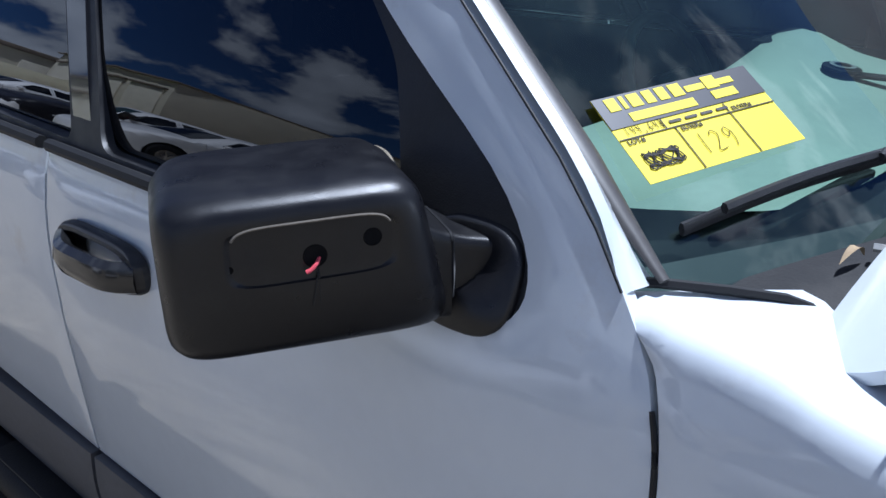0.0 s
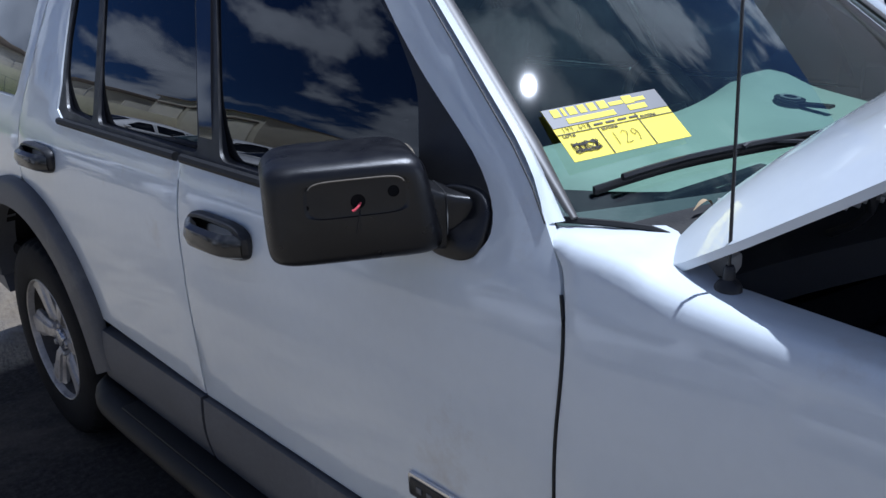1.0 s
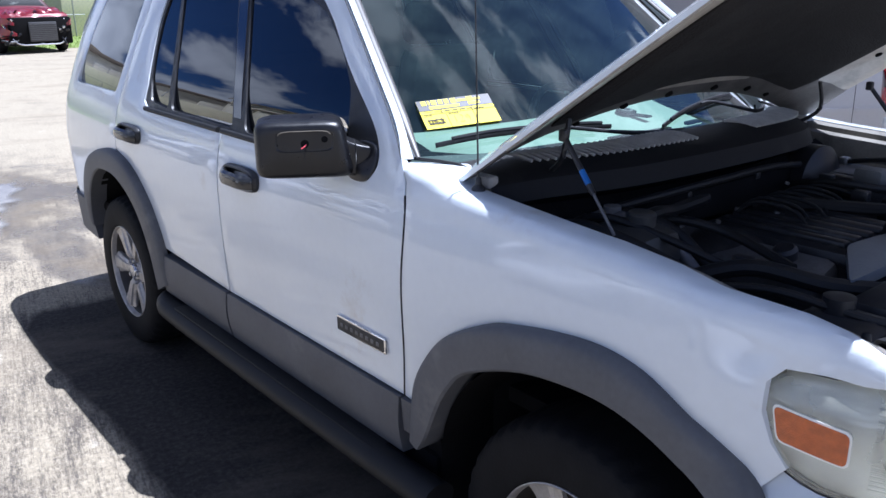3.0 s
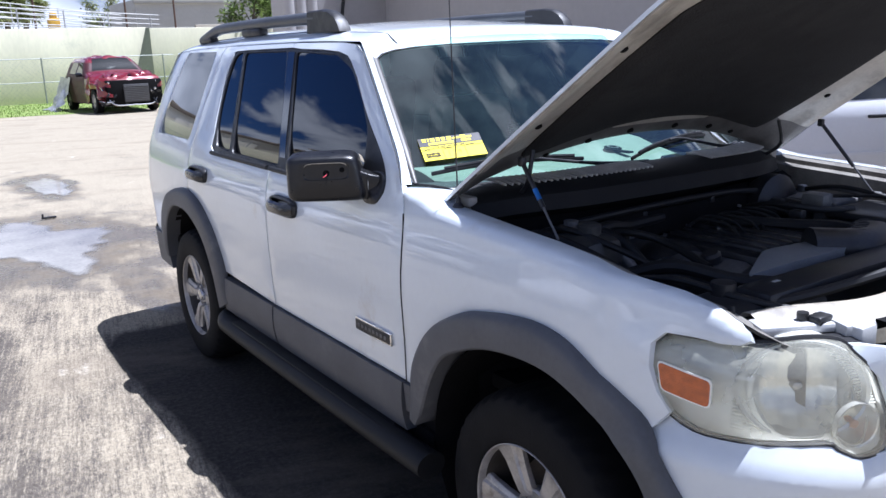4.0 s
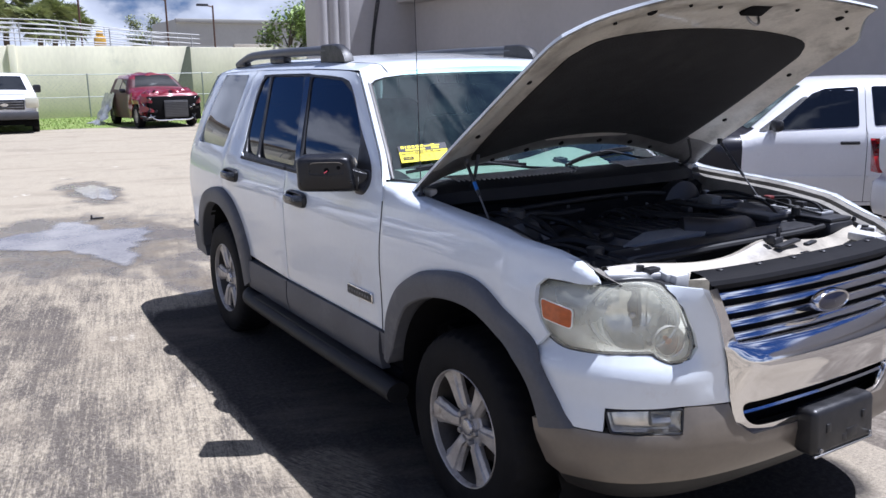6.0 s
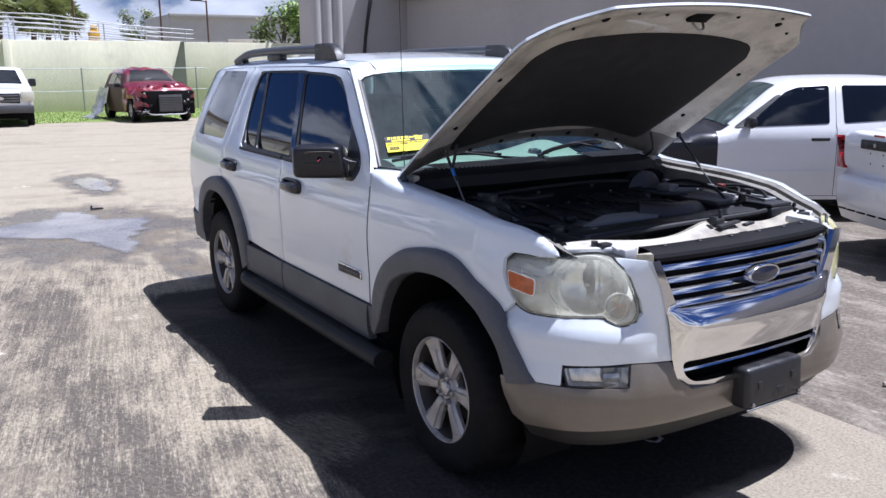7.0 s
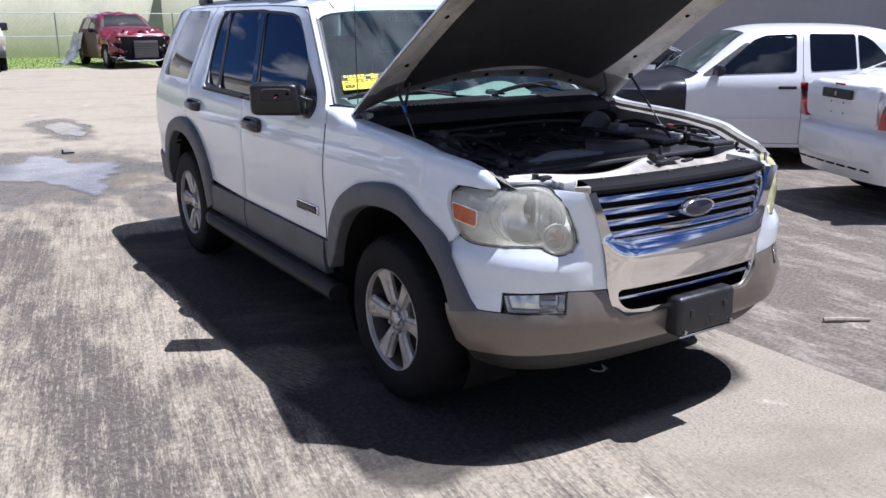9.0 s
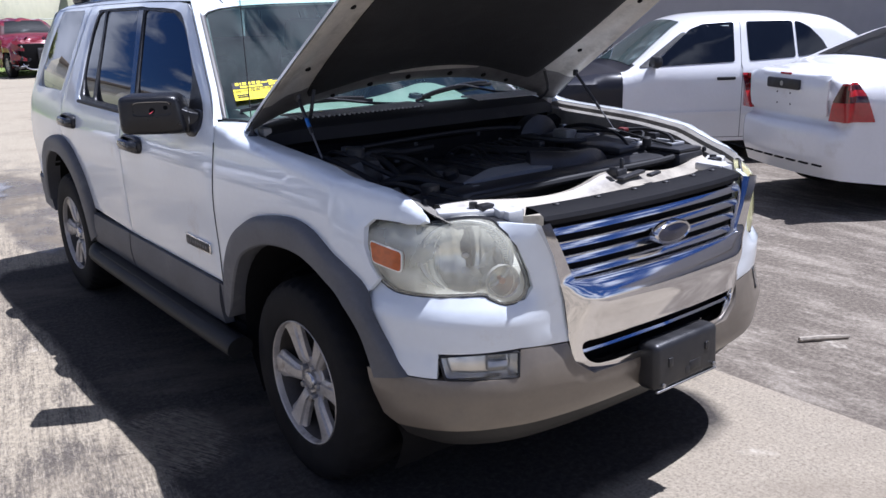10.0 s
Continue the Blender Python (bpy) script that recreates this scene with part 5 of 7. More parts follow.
for k in range(7):
    x, y = -.12 + .05 * k, .14 + .02 * (k % 2)
    bay("ignition_lead", Geo().tube(catmull([(x, y, 1.06), (x + .02, y - .06, 1.11), (x + .04, y - .16, 1.10), (x + .02, y - .22, 1.06)], 4), .005, 6), SEAL)
for x, y, z, w in ((-.44, -.10, 1.06, .03), (-.36, .14, 1.09, .025), (.22, -.05, 1.10, .03), (.36, .12, 1.10, .028), (.66, -.28, 1.11, .03), (-.20, .23, 1.12, .02), (.12, .22, 1.13, .02), (.02, -.30, 1.10, .022)):
    bay("connector", Geo().box((x, y, z), (w, w * 1.5, w), .004), ENGINE_BLACK if w != .025 else ENGINE_GREY)
bay("battery_tray", Geo().box((.585, -.31, 1.098), (.012, .25, .014), .004).box((.655, -.31, 1.098), (.012, .25, .014), .004).box((.62, -.19, 1.098), (.08, .012, .014), .004).box((.62, -.43, 1.098), (.08, .012, .014), .004).box((.62, -.31, 1.080), (.07, .24, .02), .004), mat("pale_tray", (.40, .41, .42), .5, .1, .25, 14., dirt=(.2, .19, .17), dirt_amount=.3), "pale grey battery tray frame")
bay("side_canister", Geo().lathe([(.0, .0), (.055, .0), (.058, .02), (.058, .12), (.045, .145), (.02, .15), (0, .15)], pose(-.52, .22, .98), 24).lathe([(.022, .14), (.022, .165), (0, .168)], pose(-.52, .22, .98), 16), ENGINE_GREY, "dull grey canister beside the firewall")
for k in range(3):
    bay("heater_hose", Geo().tube(catmull([(-.60 + .05 * k, .30, .98), (-.60 + .05 * k, .28, 1.09), (-.57 + .05 * k, .20, 1.12), (-.53 + .05 * k, .08, 1.08), (-.50 + .05 * k, -.02, .98)], 6), .016, 10), ENGINE_GREY if k == 1 else SEAL, "curved heater hose")
# fittings round the battery and the smaller clutter
bay("tie_down_bar", Geo().box((.636, .025, 1.12), (.028, .23, .012), .004, pose(0, 0, 0, 0, 0, 2)), ENGINE_GREY, "dusty grey tie-down bar")
bay("terminal_cap", Geo().box((.652, -.125, 1.122), (.035, .04, .022), .007), mat("red_terminal", (.15, .022, .02), .5, 0, .25, 20.), "faded red battery terminal cap")
bay("filler_cap", Geo().lathe([(.018, 0), (.018, .03), (.013, .036), (0, .036)], pose(.51, -.365, 1.095), 14), SEAL, "black filler cap")
bay("relay_cover", Geo().box((.515, -.315, 1.10), (.055, .03, .012), .004, pose(0, 0, 0, 0, 0, 12)), mat("pale_plastic", (.52, .52, .50), .5, 0, .2, 20.), "pale plastic relay cover")
bay("relay_cover", Geo().box((.575, -.29, 1.10), (.04, .05, .014), .005), ENGINE_GREY)
bay("cover_clip", Geo().box((-.434, -.427, 1.072), (.032, .018, .012), .004), bpy.data.materials["pale_plastic"], "pale cover clip")
bay("intake_dome", Geo().lathe([(.0, .062), (.05, .058), (.09, .044), (.118, .018), (.125, -.02), (.12, -.10)], pose(-.20, .06, 1.0, 0, 4, -30) @ Matrix.Diagonal((1.25, 1.0, 1, 1)), 36), ENGINE_BLACK, "smooth black intake housing")
for x, y, z, r in ((-.053, .044, 1.075, .008), (-.08, .144, 1.07, .009), (.30, .02, 1.10, .007), (.36, -.06, 1.09, .008), (-.24, .10, 1.075, .007), (.20, .16, 1.10, .007), (.58, -.05, 1.11, .008)):
    bay("bolt_head", Geo().lathe([(r, 0), (r, r), (0, r)], pose(x, y, z, 15, 10, 0), 6), STEEL)
for pts, r in ((((.66, -.12, 1.125), (.70, -.20, 1.13), (.69, -.32, 1.12), (.62, -.42, 1.10)), .006), (((.64, -.10, 1.12), (.58, -.20, 1.125), (.55, -.30, 1.12), (.57, -.44, 1.10)), .005), (((.50, .0, 1.12), (.54, -.14, 1.13), (.50, -.24, 1.12), (.44, -.34, 1.09)), .006), (((-.64, .30, 1.10), (-.66, .18, 1.13), (-.64, .06, 1.11), (-.58, -.08, 1.05)), .012), (((-.58, .30, 1.10), (-.60, .16, 1.14), (-.56, .02, 1.11), (-.50, -.10, 1.06)), .010)):
    bay("cable", Geo().tube(catmull(list(pts), 7), r, 8), SEAL, "black cable loom")
# radiator support and the panel above the grille
sup = []
for x in np.linspace(-.66, .66, 45):
    x = float(x)
    y = -.625 + .10 * (x / .66) ** 2
    z = 1.052 + .022 * math.exp(-((x + .02) / .10) ** 2) + .012 * math.sin(x * 9 + .8) - .014 * abs(x)
    sup.append([(x, y + .030, z - .05), (x, y + .030, z + .000), (x, y + .024, z + .008), (x, y + .004, z + .010), (x, y - .004, z + .004), (x, y - .030, z - .010), (x, y - .070, z - .022), (x, y - .095, z - .026), (x, y - .10, z - .06)])
bay("radiator_support", Geo().rows(sup), LEDGE_CREAM, "dusty cream radiator support beam")
bay("bay_seal", Geo().tube(catmull([(-.60, -.44, 1.045), (-.455, -.50, 1.055), (-.2, -.535, 1.068), (.011, -.545, 1.072), (.3, -.53, 1.068), (.55, -.475, 1.06), (.66, -.42, 1.066)], 6), .013, 8), SEAL, "black rubber seal along the radiator support")
sg = Geo().rows([[front(u, z, .0, d) for u in np.linspace(-.50, .50, 40)] for z, d in ((1.018, .046), (1.034, .040), (1.046, .048), (1.053, .070), (1.058, .10), (1.058, .140), (1.03, .145))])
shield = bay("grille_top_panel", sg, mat("grille_panel_black", (.008, .008, .010), .66, 0, .3, 10., bump=.1, bscale=200, dirt=(.03, .028, .026), dirt_amount=.12, spec=.16), "black plastic panel above the grille")
for u in (-.40, -.22, -.05, .12, .28, .42):
    Geo().lathe([(.011, 0), (.011, .004), (.006, .007), (0, .007)], Matrix.Translation(front(u, 1.0575, .0, .112)), 12).make("push_pin", ENGINE_BLACK, shield)
for x, y, z, w, d, h in ((.02, -.63, 1.085, .07, .05, .035), (.06, -.66, 1.078, .17, .03, .012), (.033, -.64, 1.115, .014, .014, .045), (-.02, -.65, 1.10, .012, .03, .03), (.13, -.70, 1.078, .08, .022, .012)):
    bay("hood_latch", Geo().box((x, y, z), (w, d, h), .008, pose(0, 0, 0, 0, 0, 14)), ENGINE_BLACK, "black hood latch")
for s in (-1, 1):
    br = Geo().box((s * .52, -.66, 1.050), (.085, .10, .030), .008, pose(0, 0, 0, 4, 0, s * 15)).box((s * .53, -.70, 1.030), (.06, .05, .06), .008).box((s * .62, -.60, 1.048), (.18, .07, .022), .008, pose(0, 0, 0, 0, 0, s * 28))
    br.make("lamp_bracket", mat("dusty_white_bracket", (.55, .55, .54), .5, 0, .2, 12., dirt=(.25, .235, .21), dirt_amount=.3, dscale=12.) if s < 0 else bpy.data.materials["dusty_white_bracket"], suv, "white headlamp mounting bracket")
    Geo().box((s * .575, -.635, 1.062), (.05, .035, .022), .006).lathe([(.013, 0), (.013, .022), (0, .022)], pose(s * .60, -.61, 1.055), 12).make("lamp_adjuster", ENGINE_BLACK, suv)
    # lamp housing seen from above
    Geo().rows([[front(s * u, z, d) for u in np.linspace(.60, 1.06, 16)] for z, d in ((1.030, .02), (1.040, .06), (1.030, .12), (.98, .17), (.85, .18))]).make("lamp_housing", ENGINE_BLACK, suv)
    bay("bumper_stop", Geo().lathe([(.009, -.03), (.009, .004), (.006, .010), (0, .010)], pose(s * .70, -.50, 1.075), 14), SEAL)

# ---- cabin ----
ds = []
for t in np.linspace(0, 1, 12):
    row = []
    for x in np.linspace(-.60, .60, 31):
        y0 = SCREEN_Y(x, 1.225) + .165 + 4.0 * max(0, abs(x) - .40) ** 2
        y1 = 1.06 + .03 * (x / .7) ** 2
        hump = .055 * math.exp(-((x - .38) / .20) ** 2) * math.exp(-((t - .72) / .22) ** 2)
        row.append((float(x), y0 + (y1 - y0) * t, 1.205 + .030 * math.sin(t * 2.4) + hump - .05 * max(0, t - .85) / .15))
    ds.append(row)
ds.append([(x, y + .03, z - .14) for x, y, z in ds[-1]])
ds.append([(x, y - .02, .75) for x, y, z in ds[-1]])
Geo().rows([[(x, SCREEN_Y(x, 1.2) + .012 + dy, z) for x in np.linspace(-.80, .80, 17)] for dy, z in ((0, 1.21), (.05, 1.18), (.16, 1.17), (.7, 1.16))]).make("dash_well", DARK, suv, "dark well below the windscreen")
dash = Geo().rows(ds).make("dashboard", DASH, suv, "sunlit grey dashboard", sharp=60)
for x in (-.45, .02, .45):
    Geo().box((x, SCREEN_Y(x, 1.225) + .15, 1.222), (.30, .022, .012), .004, pose(0, 0, 0, 0, 0, x * 12)).make("defrost_vent", DARK, dash)
Geo().box((.40, .98, 1.262), (.22, .05, .03), .01).make("instrument_hood", DARK, dash)
orn = Geo().lathe([(.0, 0), (.036, 0), (.036, .006), (0, .007)], pose(.236, .80, 1.246, 8, 0, 0), 24).box((.236, .735, 1.240), (.030, .075, .008), .003).make("dash_ornament", DARK, dash, "black keyhole-shaped dash sensor")
Geo().lathe([(.016, .008), (.024, .008), (.024, .010), (.016, .010)], pose(.236, .80, 1.246, 8, 0, 0), 24).make("ornament_ring", ENGINE_GREY, orn)
sw = pose(.38, 1.20, 1.12, 64, 0, 0)
wheel_s = Geo().tube([sw @ Vector((.19 * math.cos(a), .19 * math.sin(a), 0)) for a in np.linspace(0, 2 * math.pi, 40)], .015, 10).make("steering_wheel", BLACK_TRIM, suv, "black steering wheel")
Geo().box((0, 0, 0), (.18, .11, .05), .03, sw).make("wheel_hub", BLACK_TRIM, wheel_s)
for a in (0, 180, 270):
    q = Vector((math.cos(radians(a)), math.sin(radians(a)), 0))
    Geo().tube([sw @ (q * .07), sw @ (q * .18)], .016, 8).make("wheel_spoke", BLACK_TRIM, wheel_s)
for x in (-.38, .38):
    st = Geo().box((x, 1.75, .80), (.50, .52, .18), .07).make("front_seat", SEAT, suv, "grey cloth front seat")
    Geo().box((x, 2.02, 1.12), (.48, .16, .62), .07, pose(0, 0, 0, 12, 0, 0)).make("backrest", SEAT, st)
    Geo().box((x, 2.10, 1.52), (.27, .10, .20), .05, pose(0, 0, 0, 10, 0, 0)).make("headrest", SEAT, st)
st = Geo().box((0, 2.75, .85), (1.3, .5, .2), .07).box((0, 3.02, 1.2), (1.3, .16, .62), .06, pose(0, 0, 0, 12, 0, 0)).make("rear_bench", SEAT, suv)
Geo().rows([[(x, y, 1.68 + .05 * (1 - (x / .62) ** 2)) for x in np.linspace(-.62, .62, 9)] for y in (1.22, 2.0, 3.3)]).make("headliner", mat("headliner_grey", (.35, .35, .34), .95, 0, .15, 9.), suv)
Geo().box((0, 1.10, 1.655), (.22, .03, .06), .02).make("rear_view_mirror", DARK, suv)

# ---- auction card behind the windscreen ----
bl, br = Vector((-.744, .676, 1.305)), Vector((-.541, .604, 1.318))
e1 = (br - bl).normalized()
n0 = e1.cross(Vector((.036, .082, .0605)).normalized())
e2 = n0.cross(e1).normalized()
cm = Matrix(((e1.x, e2.x, n0.x, bl.x), (e1.y, e2.y, n0.y, bl.y), (e1.z, e2.z, n0.z, bl.z), (0, 0, 0, 1)))
CW, CHT = (br - bl).length, .112
card = Geo().box((CW / 2, CHT / 2, 0), (CW, CHT, .0008), 0).moved(cm).make("auction_card", YELLOW, None, smooth=False)
tagged(card, "yellow and black auction card lying behind the windscreen", "card")
flat = lambda x, y, w, h, z=.0012: Geo().box((x, y, z), (w, h, .0006), 0).moved(cm)
flat(CW / 2, CHT * .815, CW, CHT * .37).make("card_header", CARD_BLACK, card, "black printed header band", smooth=False)
random.seed(3)
x = .012
for w in (.016, .006, .017, .014, .015, .018):
    flat(x + w / 2, CHT * .895, w * .86, .017, .0020).make("name_bar", YELLOW, card, smooth=False)
    x += w + .0035
flat(x + .012, CHT * .875, .026, .008, .0020).make("name_bar", YELLOW, card, smooth=False)
flat(x + .036, CHT * .895, .018, .017, .0020).make("name_bar", YELLOW, card, smooth=False)
flat(x + .056, CHT * .875, .022, .008, .0020).make("name_bar", YELLOW, card, smooth=False)
flat(.075, CHT * .715, .088, .011, .0020).make("number_bar", YELLOW, card, smooth=False)
flat(.163, CHT * .735, .034, .011, .0020).make("number_bar", YELLOW, card, smooth=False)
for a, b, w, h in ((CW / 2, CHT * .50, CW, .0012), (.072, CHT * .25, .0012, CHT * .5), (.150, CHT * .31, .0012, CHT * .62), (.062, CHT * .56, .0010, CHT * .12)):
    flat(a, b, w, h, .0016).make("card_rule", INK, card, smooth=False)
writing("card_word", "LOT#", cm @ pose(.018, CHT * .455, .0016), .009, INK, card)
writing("card_word", "BUYER#", cm @ pose(.092, CHT * .455, .0016), .008, INK, card)
writing("card_word", "BUYER#", cm @ pose(.170, CHT * .535, .0016), .008, INK, card)
PEN = mat("felt_pen", (.15, .12, .045), .6, 0, .2, 40.)
STROKES = {"1": [[(.5, 1), (.45, 0)]], "2": [[(.1, .8), (.4, 1), (.8, .8), (.6, .45), (.1, 0), (.9, .05)]], "9": [[(.8, .75), (.45, 1), (.15, .75), (.4, .5), (.8, .75), (.8, .3), (.6, 0)]],
           "4": [[(.2, 1), (.15, .5), (.8, .5)], [(.65, .9), (.6, 0)]], "6": [[(.7, 1), (.25, .55), (.2, .2), (.5, 0), (.8, .25), (.5, .45), (.25, .3)]],
           "8": [[(.7, .85), (.4, 1), (.25, .75), (.7, .3), (.5, 0), (.2, .25), (.7, .85)]], ",": [[(.5, .1), (.35, -.25)]]}


def by_hand(text, x, y, h, w, r, material):
    for i, ch in enumerate(text):
        g = Geo()
        for line in STROKES[ch]:
            g.tube([cm @ Vector((x + (i + a * .8) * w, y + b * h, .0018)) for a, b in (catmull(line, 4) if len(line) > 2 else line)], r, 5)
        g.make("pen_figure", material, card, "hand-written figure")


by_hand("144,648", .012, CHT * .53, .011, .0075, .0004, INK)
by_hand("129", .084, CHT * .13, .026, .018, .0005, PEN)
for k in range(4):
    flat(.078 + .022 * k, CHT * .565, .016, .0035, .0016).make("card_bar", INK, card, smooth=False)
scr = [cm @ Vector((.036 + .020 * math.sin(2.3 * t) + .004 * math.sin(9 * t), CHT * .22 + .009 * math.sin(3.7 * t + .4) + .004 * math.cos(11 * t), .0018)) for t in np.linspace(0, 16, 240)]
Geo().tube(scr, .0007, 4).make("scribble", INK, card, "scribbled-out lot number")


# ---- ground: one sheet, worn asphalt with a light skin, drag streaks and oil ----
def ground_mat():
    m = bpy.data.materials.new("worn_asphalt")
    m.use_nodes = True
    n, l = m.node_tree.nodes, m.node_tree.links
    p = n["Principled BSDF"]
    tc = n.new("ShaderNodeTexCoord")

    def noise_tex(scale, detail=8.0, stretch=(1, 1, 1), rough=0.6, turn=0.0, shift=(0, 0, 0)):
        mp, t = n.new("ShaderNodeMapping"), n.new("ShaderNodeTexNoise")
        mp.vector_type = "TEXTURE"
        mp.inputs["Scale"].default_value, mp.inputs["Rotation"].default_value, mp.inputs["Location"].default_value = [1 / q for q in stretch], (0, 0, -turn), shift
        t.inputs["Scale"].default_value, t.inputs["Detail"].default_value, t.inputs["Roughness"].default_value = scale, detail, rough
        l.new(tc.outputs["Object"], mp.inputs["Vector"]), l.new(mp.outputs["Vector"], t.inputs["Vector"])
        return t.outputs["Fac"]

    def ramp(fac, stops):
        r = n.new("ShaderNodeValToRGB")
        el = r.color_ramp.elements
        el[0].position, el[0].color = stops[0][0], (*stops[0][1], 1)
        el[1].position, el[1].color = stops[-1][0], (*stops[-1][1], 1)
        for pos, c in stops[1:-1]:
            e = el.new(pos)
            e.color = (*c, 1)
        l.new(fac, r.inputs["Fac"])
        return r.outputs["Color"]

    def mixed(fac, a, b):
        x = n.new("ShaderNodeMix")
        x.data_type = "RGBA"
        l.new(fac, x.inputs["Factor"]), l.new(a, x.inputs["A"])
        if isinstance(b, tuple):
            x.inputs["B"].default_value = (*b, 1)
        else:
            l.new(b, x.inputs["B"])
        return x.outputs["Result"]

    def band(axis, centre, width, soft):
        """1 within width of a line x or y = centre, fading over soft."""
        sp, s1, s2, s3 = n.new("ShaderNodeSeparateXYZ"), n.new("ShaderNodeMath"), n.new("ShaderNodeMath"), n.new("ShaderNodeMapRange")
        l.new(tc.outputs["Object"], sp.inputs[0])
        s1.operation, s2.operation = "SUBTRACT", "ABSOLUTE"
        s1.inputs[1].default_value = centre
        l.new(sp.outputs[axis], s1.inputs[0]), l.new(s1.outputs[0], s2.inputs[0]), l.new(s2.outputs[0], s3.inputs["Value"])
        s3.inputs["From Min"].default_value, s3.inputs["From Max"].default_value, s3.inputs["To Min"].default_value, s3.inputs["To Max"].default_value = width, width + soft, 1.0, 0.0
        return s3.outputs[0]

    def math2(op, a, b):
        k = n.new("ShaderNodeMath")
        k.operation, k.use_clamp = op, True
        for i, v in enumerate((a, b)):
            if isinstance(v, (int, float)):
                k.inputs[i].default_value = v
            else:
                l.new(v, k.inputs[i])
        return k.outputs[0]

    def remap(v, a, b, c=0.0, d=1.0):
        k = n.new("ShaderNodeMapRange")
        for key, q in zip(("From Min", "From Max", "To Min", "To Max"), (a, b, c, d)):
            k.inputs[key].default_value = q
        l.new(v, k.inputs["Value"])
        return k.outputs[0]

    def spot(cx, cy, rx, ry, wobble=.9):
        """About 1 inside a ragged ellipse, 0 outside."""
        mp, ln = n.new("ShaderNodeMapping"), n.new("ShaderNodeVectorMath")
        mp.inputs["Scale"].default_value = (1 / rx, 1 / ry, 0)
        mp.inputs["Location"].default_value = (-cx / rx, -cy / ry, 0)
        ln.operation = "LENGTH"
        l.new(tc.outputs["Object"], mp.inputs["Vector"]), l.new(mp.outputs["Vector"], ln.inputs[0])
        return remap(math2("SUBTRACT", math2("MULTIPLY", ln.outputs["Value"], .5), math2("MULTIPLY", math2("SUBTRACT", edge_n, .28), wobble)), .22, .36, 1.0, 0.0)

    grit = noise_tex(260.0, 3.0)
    stones = noise_tex(42.0, 9.0, rough=.76)
    rake = noise_tex(115.0, 5.0, (1.0, .17, 1), .80, radians(10), (3, 0, 0))
    comb = noise_tex(52.0, 3.0, (1.0, .035, 1), .6, radians(11), (1, 4, 0))
    rake2 = noise_tex(90.0, 4.0, (1.2, .12, 1), .76, radians(-24), (7, 2, 0))
    streak = noise_tex(4.0, 10.0, (2.2, .45, 1), .72, radians(14))
    patch = noise_tex(.55, 9.0, (1, .6, 1), .62, 0, (4.3, 1.7, 0))
    patch2 = noise_tex(3.4, 10.0, (1, .7, 1), .68)
    edge_n = noise_tex(1.6, 9.0, (1, .7, 1), .62, 0, (1.1, 5.2, 0))
    cream = ramp(stones, [(.32, (.195, .165, .117)), (.50, (.325, .278, .203)), (.66, (.455, .394, .293))])
    dark = ramp(stones, [(.34, (.052, .045, .038)), (.50, (.098, .084, .070)), (.66, (.165, .143, .118))])
    undercar_dark = ramp(stones, [(.34, (.022, .020, .019)), (.50, (.040, .036, .033)), (.66, (.075, .067, .060))])
    asphalt = ramp(stones, [(.34, (.075, .062, .050)), (.50, (.130, .110, .089)), (.66, (.215, .187, .152))])
    scuffed = ramp(stones, [(.34, (.17, .147, .117)), (.50, (.26, .228, .185)), (.66, (.36, .32, .265))])
    gravel = ramp(noise_tex(70.0, 8.0, rough=.86, shift=(2, 5, 0)), [(.36, (.12, .098, .075)), (.47, (.275, .238, .182)), (.66, (.46, .405, .32))])
    ragged = math2("MULTIPLY", math2("SUBTRACT", edge_n, .18), 1.0)
    # grooved, brushed skin
    k1 = math2("ADD", math2("MULTIPLY", rake, .52), math2("ADD", math2("MULTIPLY", rake2, .24), math2("MULTIPLY", comb, .24)))
    k2 = math2("ADD", math2("MULTIPLY", patch, .30), math2("ADD", math2("MULTIPLY", patch2, .34), math2("MULTIPLY", streak, .36)))
    wear = math2("ADD", math2("MULTIPLY", k1, .40), math2("MULTIPLY", k2, .60))
    track = math2("MULTIPLY", band("X", -2.02, .10, .28), band("Y", 1.3, 2.6, .8))
    wear = math2("ADD", math2("ADD", wear, math2("MULTIPLY", band("Y", -2.0, 7.0, 5.0), .022)), math2("MULTIPLY", math2("MAXIMUM", track, math2("MULTIPLY", spot(-1.62, .25, .40, .70), .55)), .045))
    col = mixed(remap(wear, .496, .574), cream, dark)
    lines = math2("MULTIPLY", remap(math2("ADD", math2("MULTIPLY", comb, .42), math2("MULTIPLY", rake, .58)), .51, .60), band("Y", -2.0, 7.5, 4.0))
    col = mixed(math2("MULTIPLY", lines, .42), col, (.085, .074, .063))
    crests = math2("MULTIPLY", remap(math2("ADD", math2("MULTIPLY", comb, .35), math2("MULTIPLY", rake, .65)), .47, .37), band("Y", -1.0, 5.5, 4.0))
    col = mixed(math2("MULTIPLY", crests, .55), col, (.43, .375, .285))
    grooves = math2("MULTIPLY", remap(rake2, .53, .62), band("Y", -1.0, 5.5, 4.0))
    col = mixed(math2("MULTIPLY", grooves, .18), col, (.46, .41, .33))
    # clean gravelly slab ahead of the nose
    slab = math2("MULTIPLY", math2("MULTIPLY", band("X", .55, .62, .35), band("Y", -3.2, 2.6, .5)), remap(math2("ADD", ragged, .35), .42, .58))
    col = mixed(math2("MULTIPLY", slab, .85), col, gravel)
    # darker asphalt under the car; the colour also deepens its shadow
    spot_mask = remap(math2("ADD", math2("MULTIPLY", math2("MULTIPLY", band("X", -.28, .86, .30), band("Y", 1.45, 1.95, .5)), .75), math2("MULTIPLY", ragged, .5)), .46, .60)
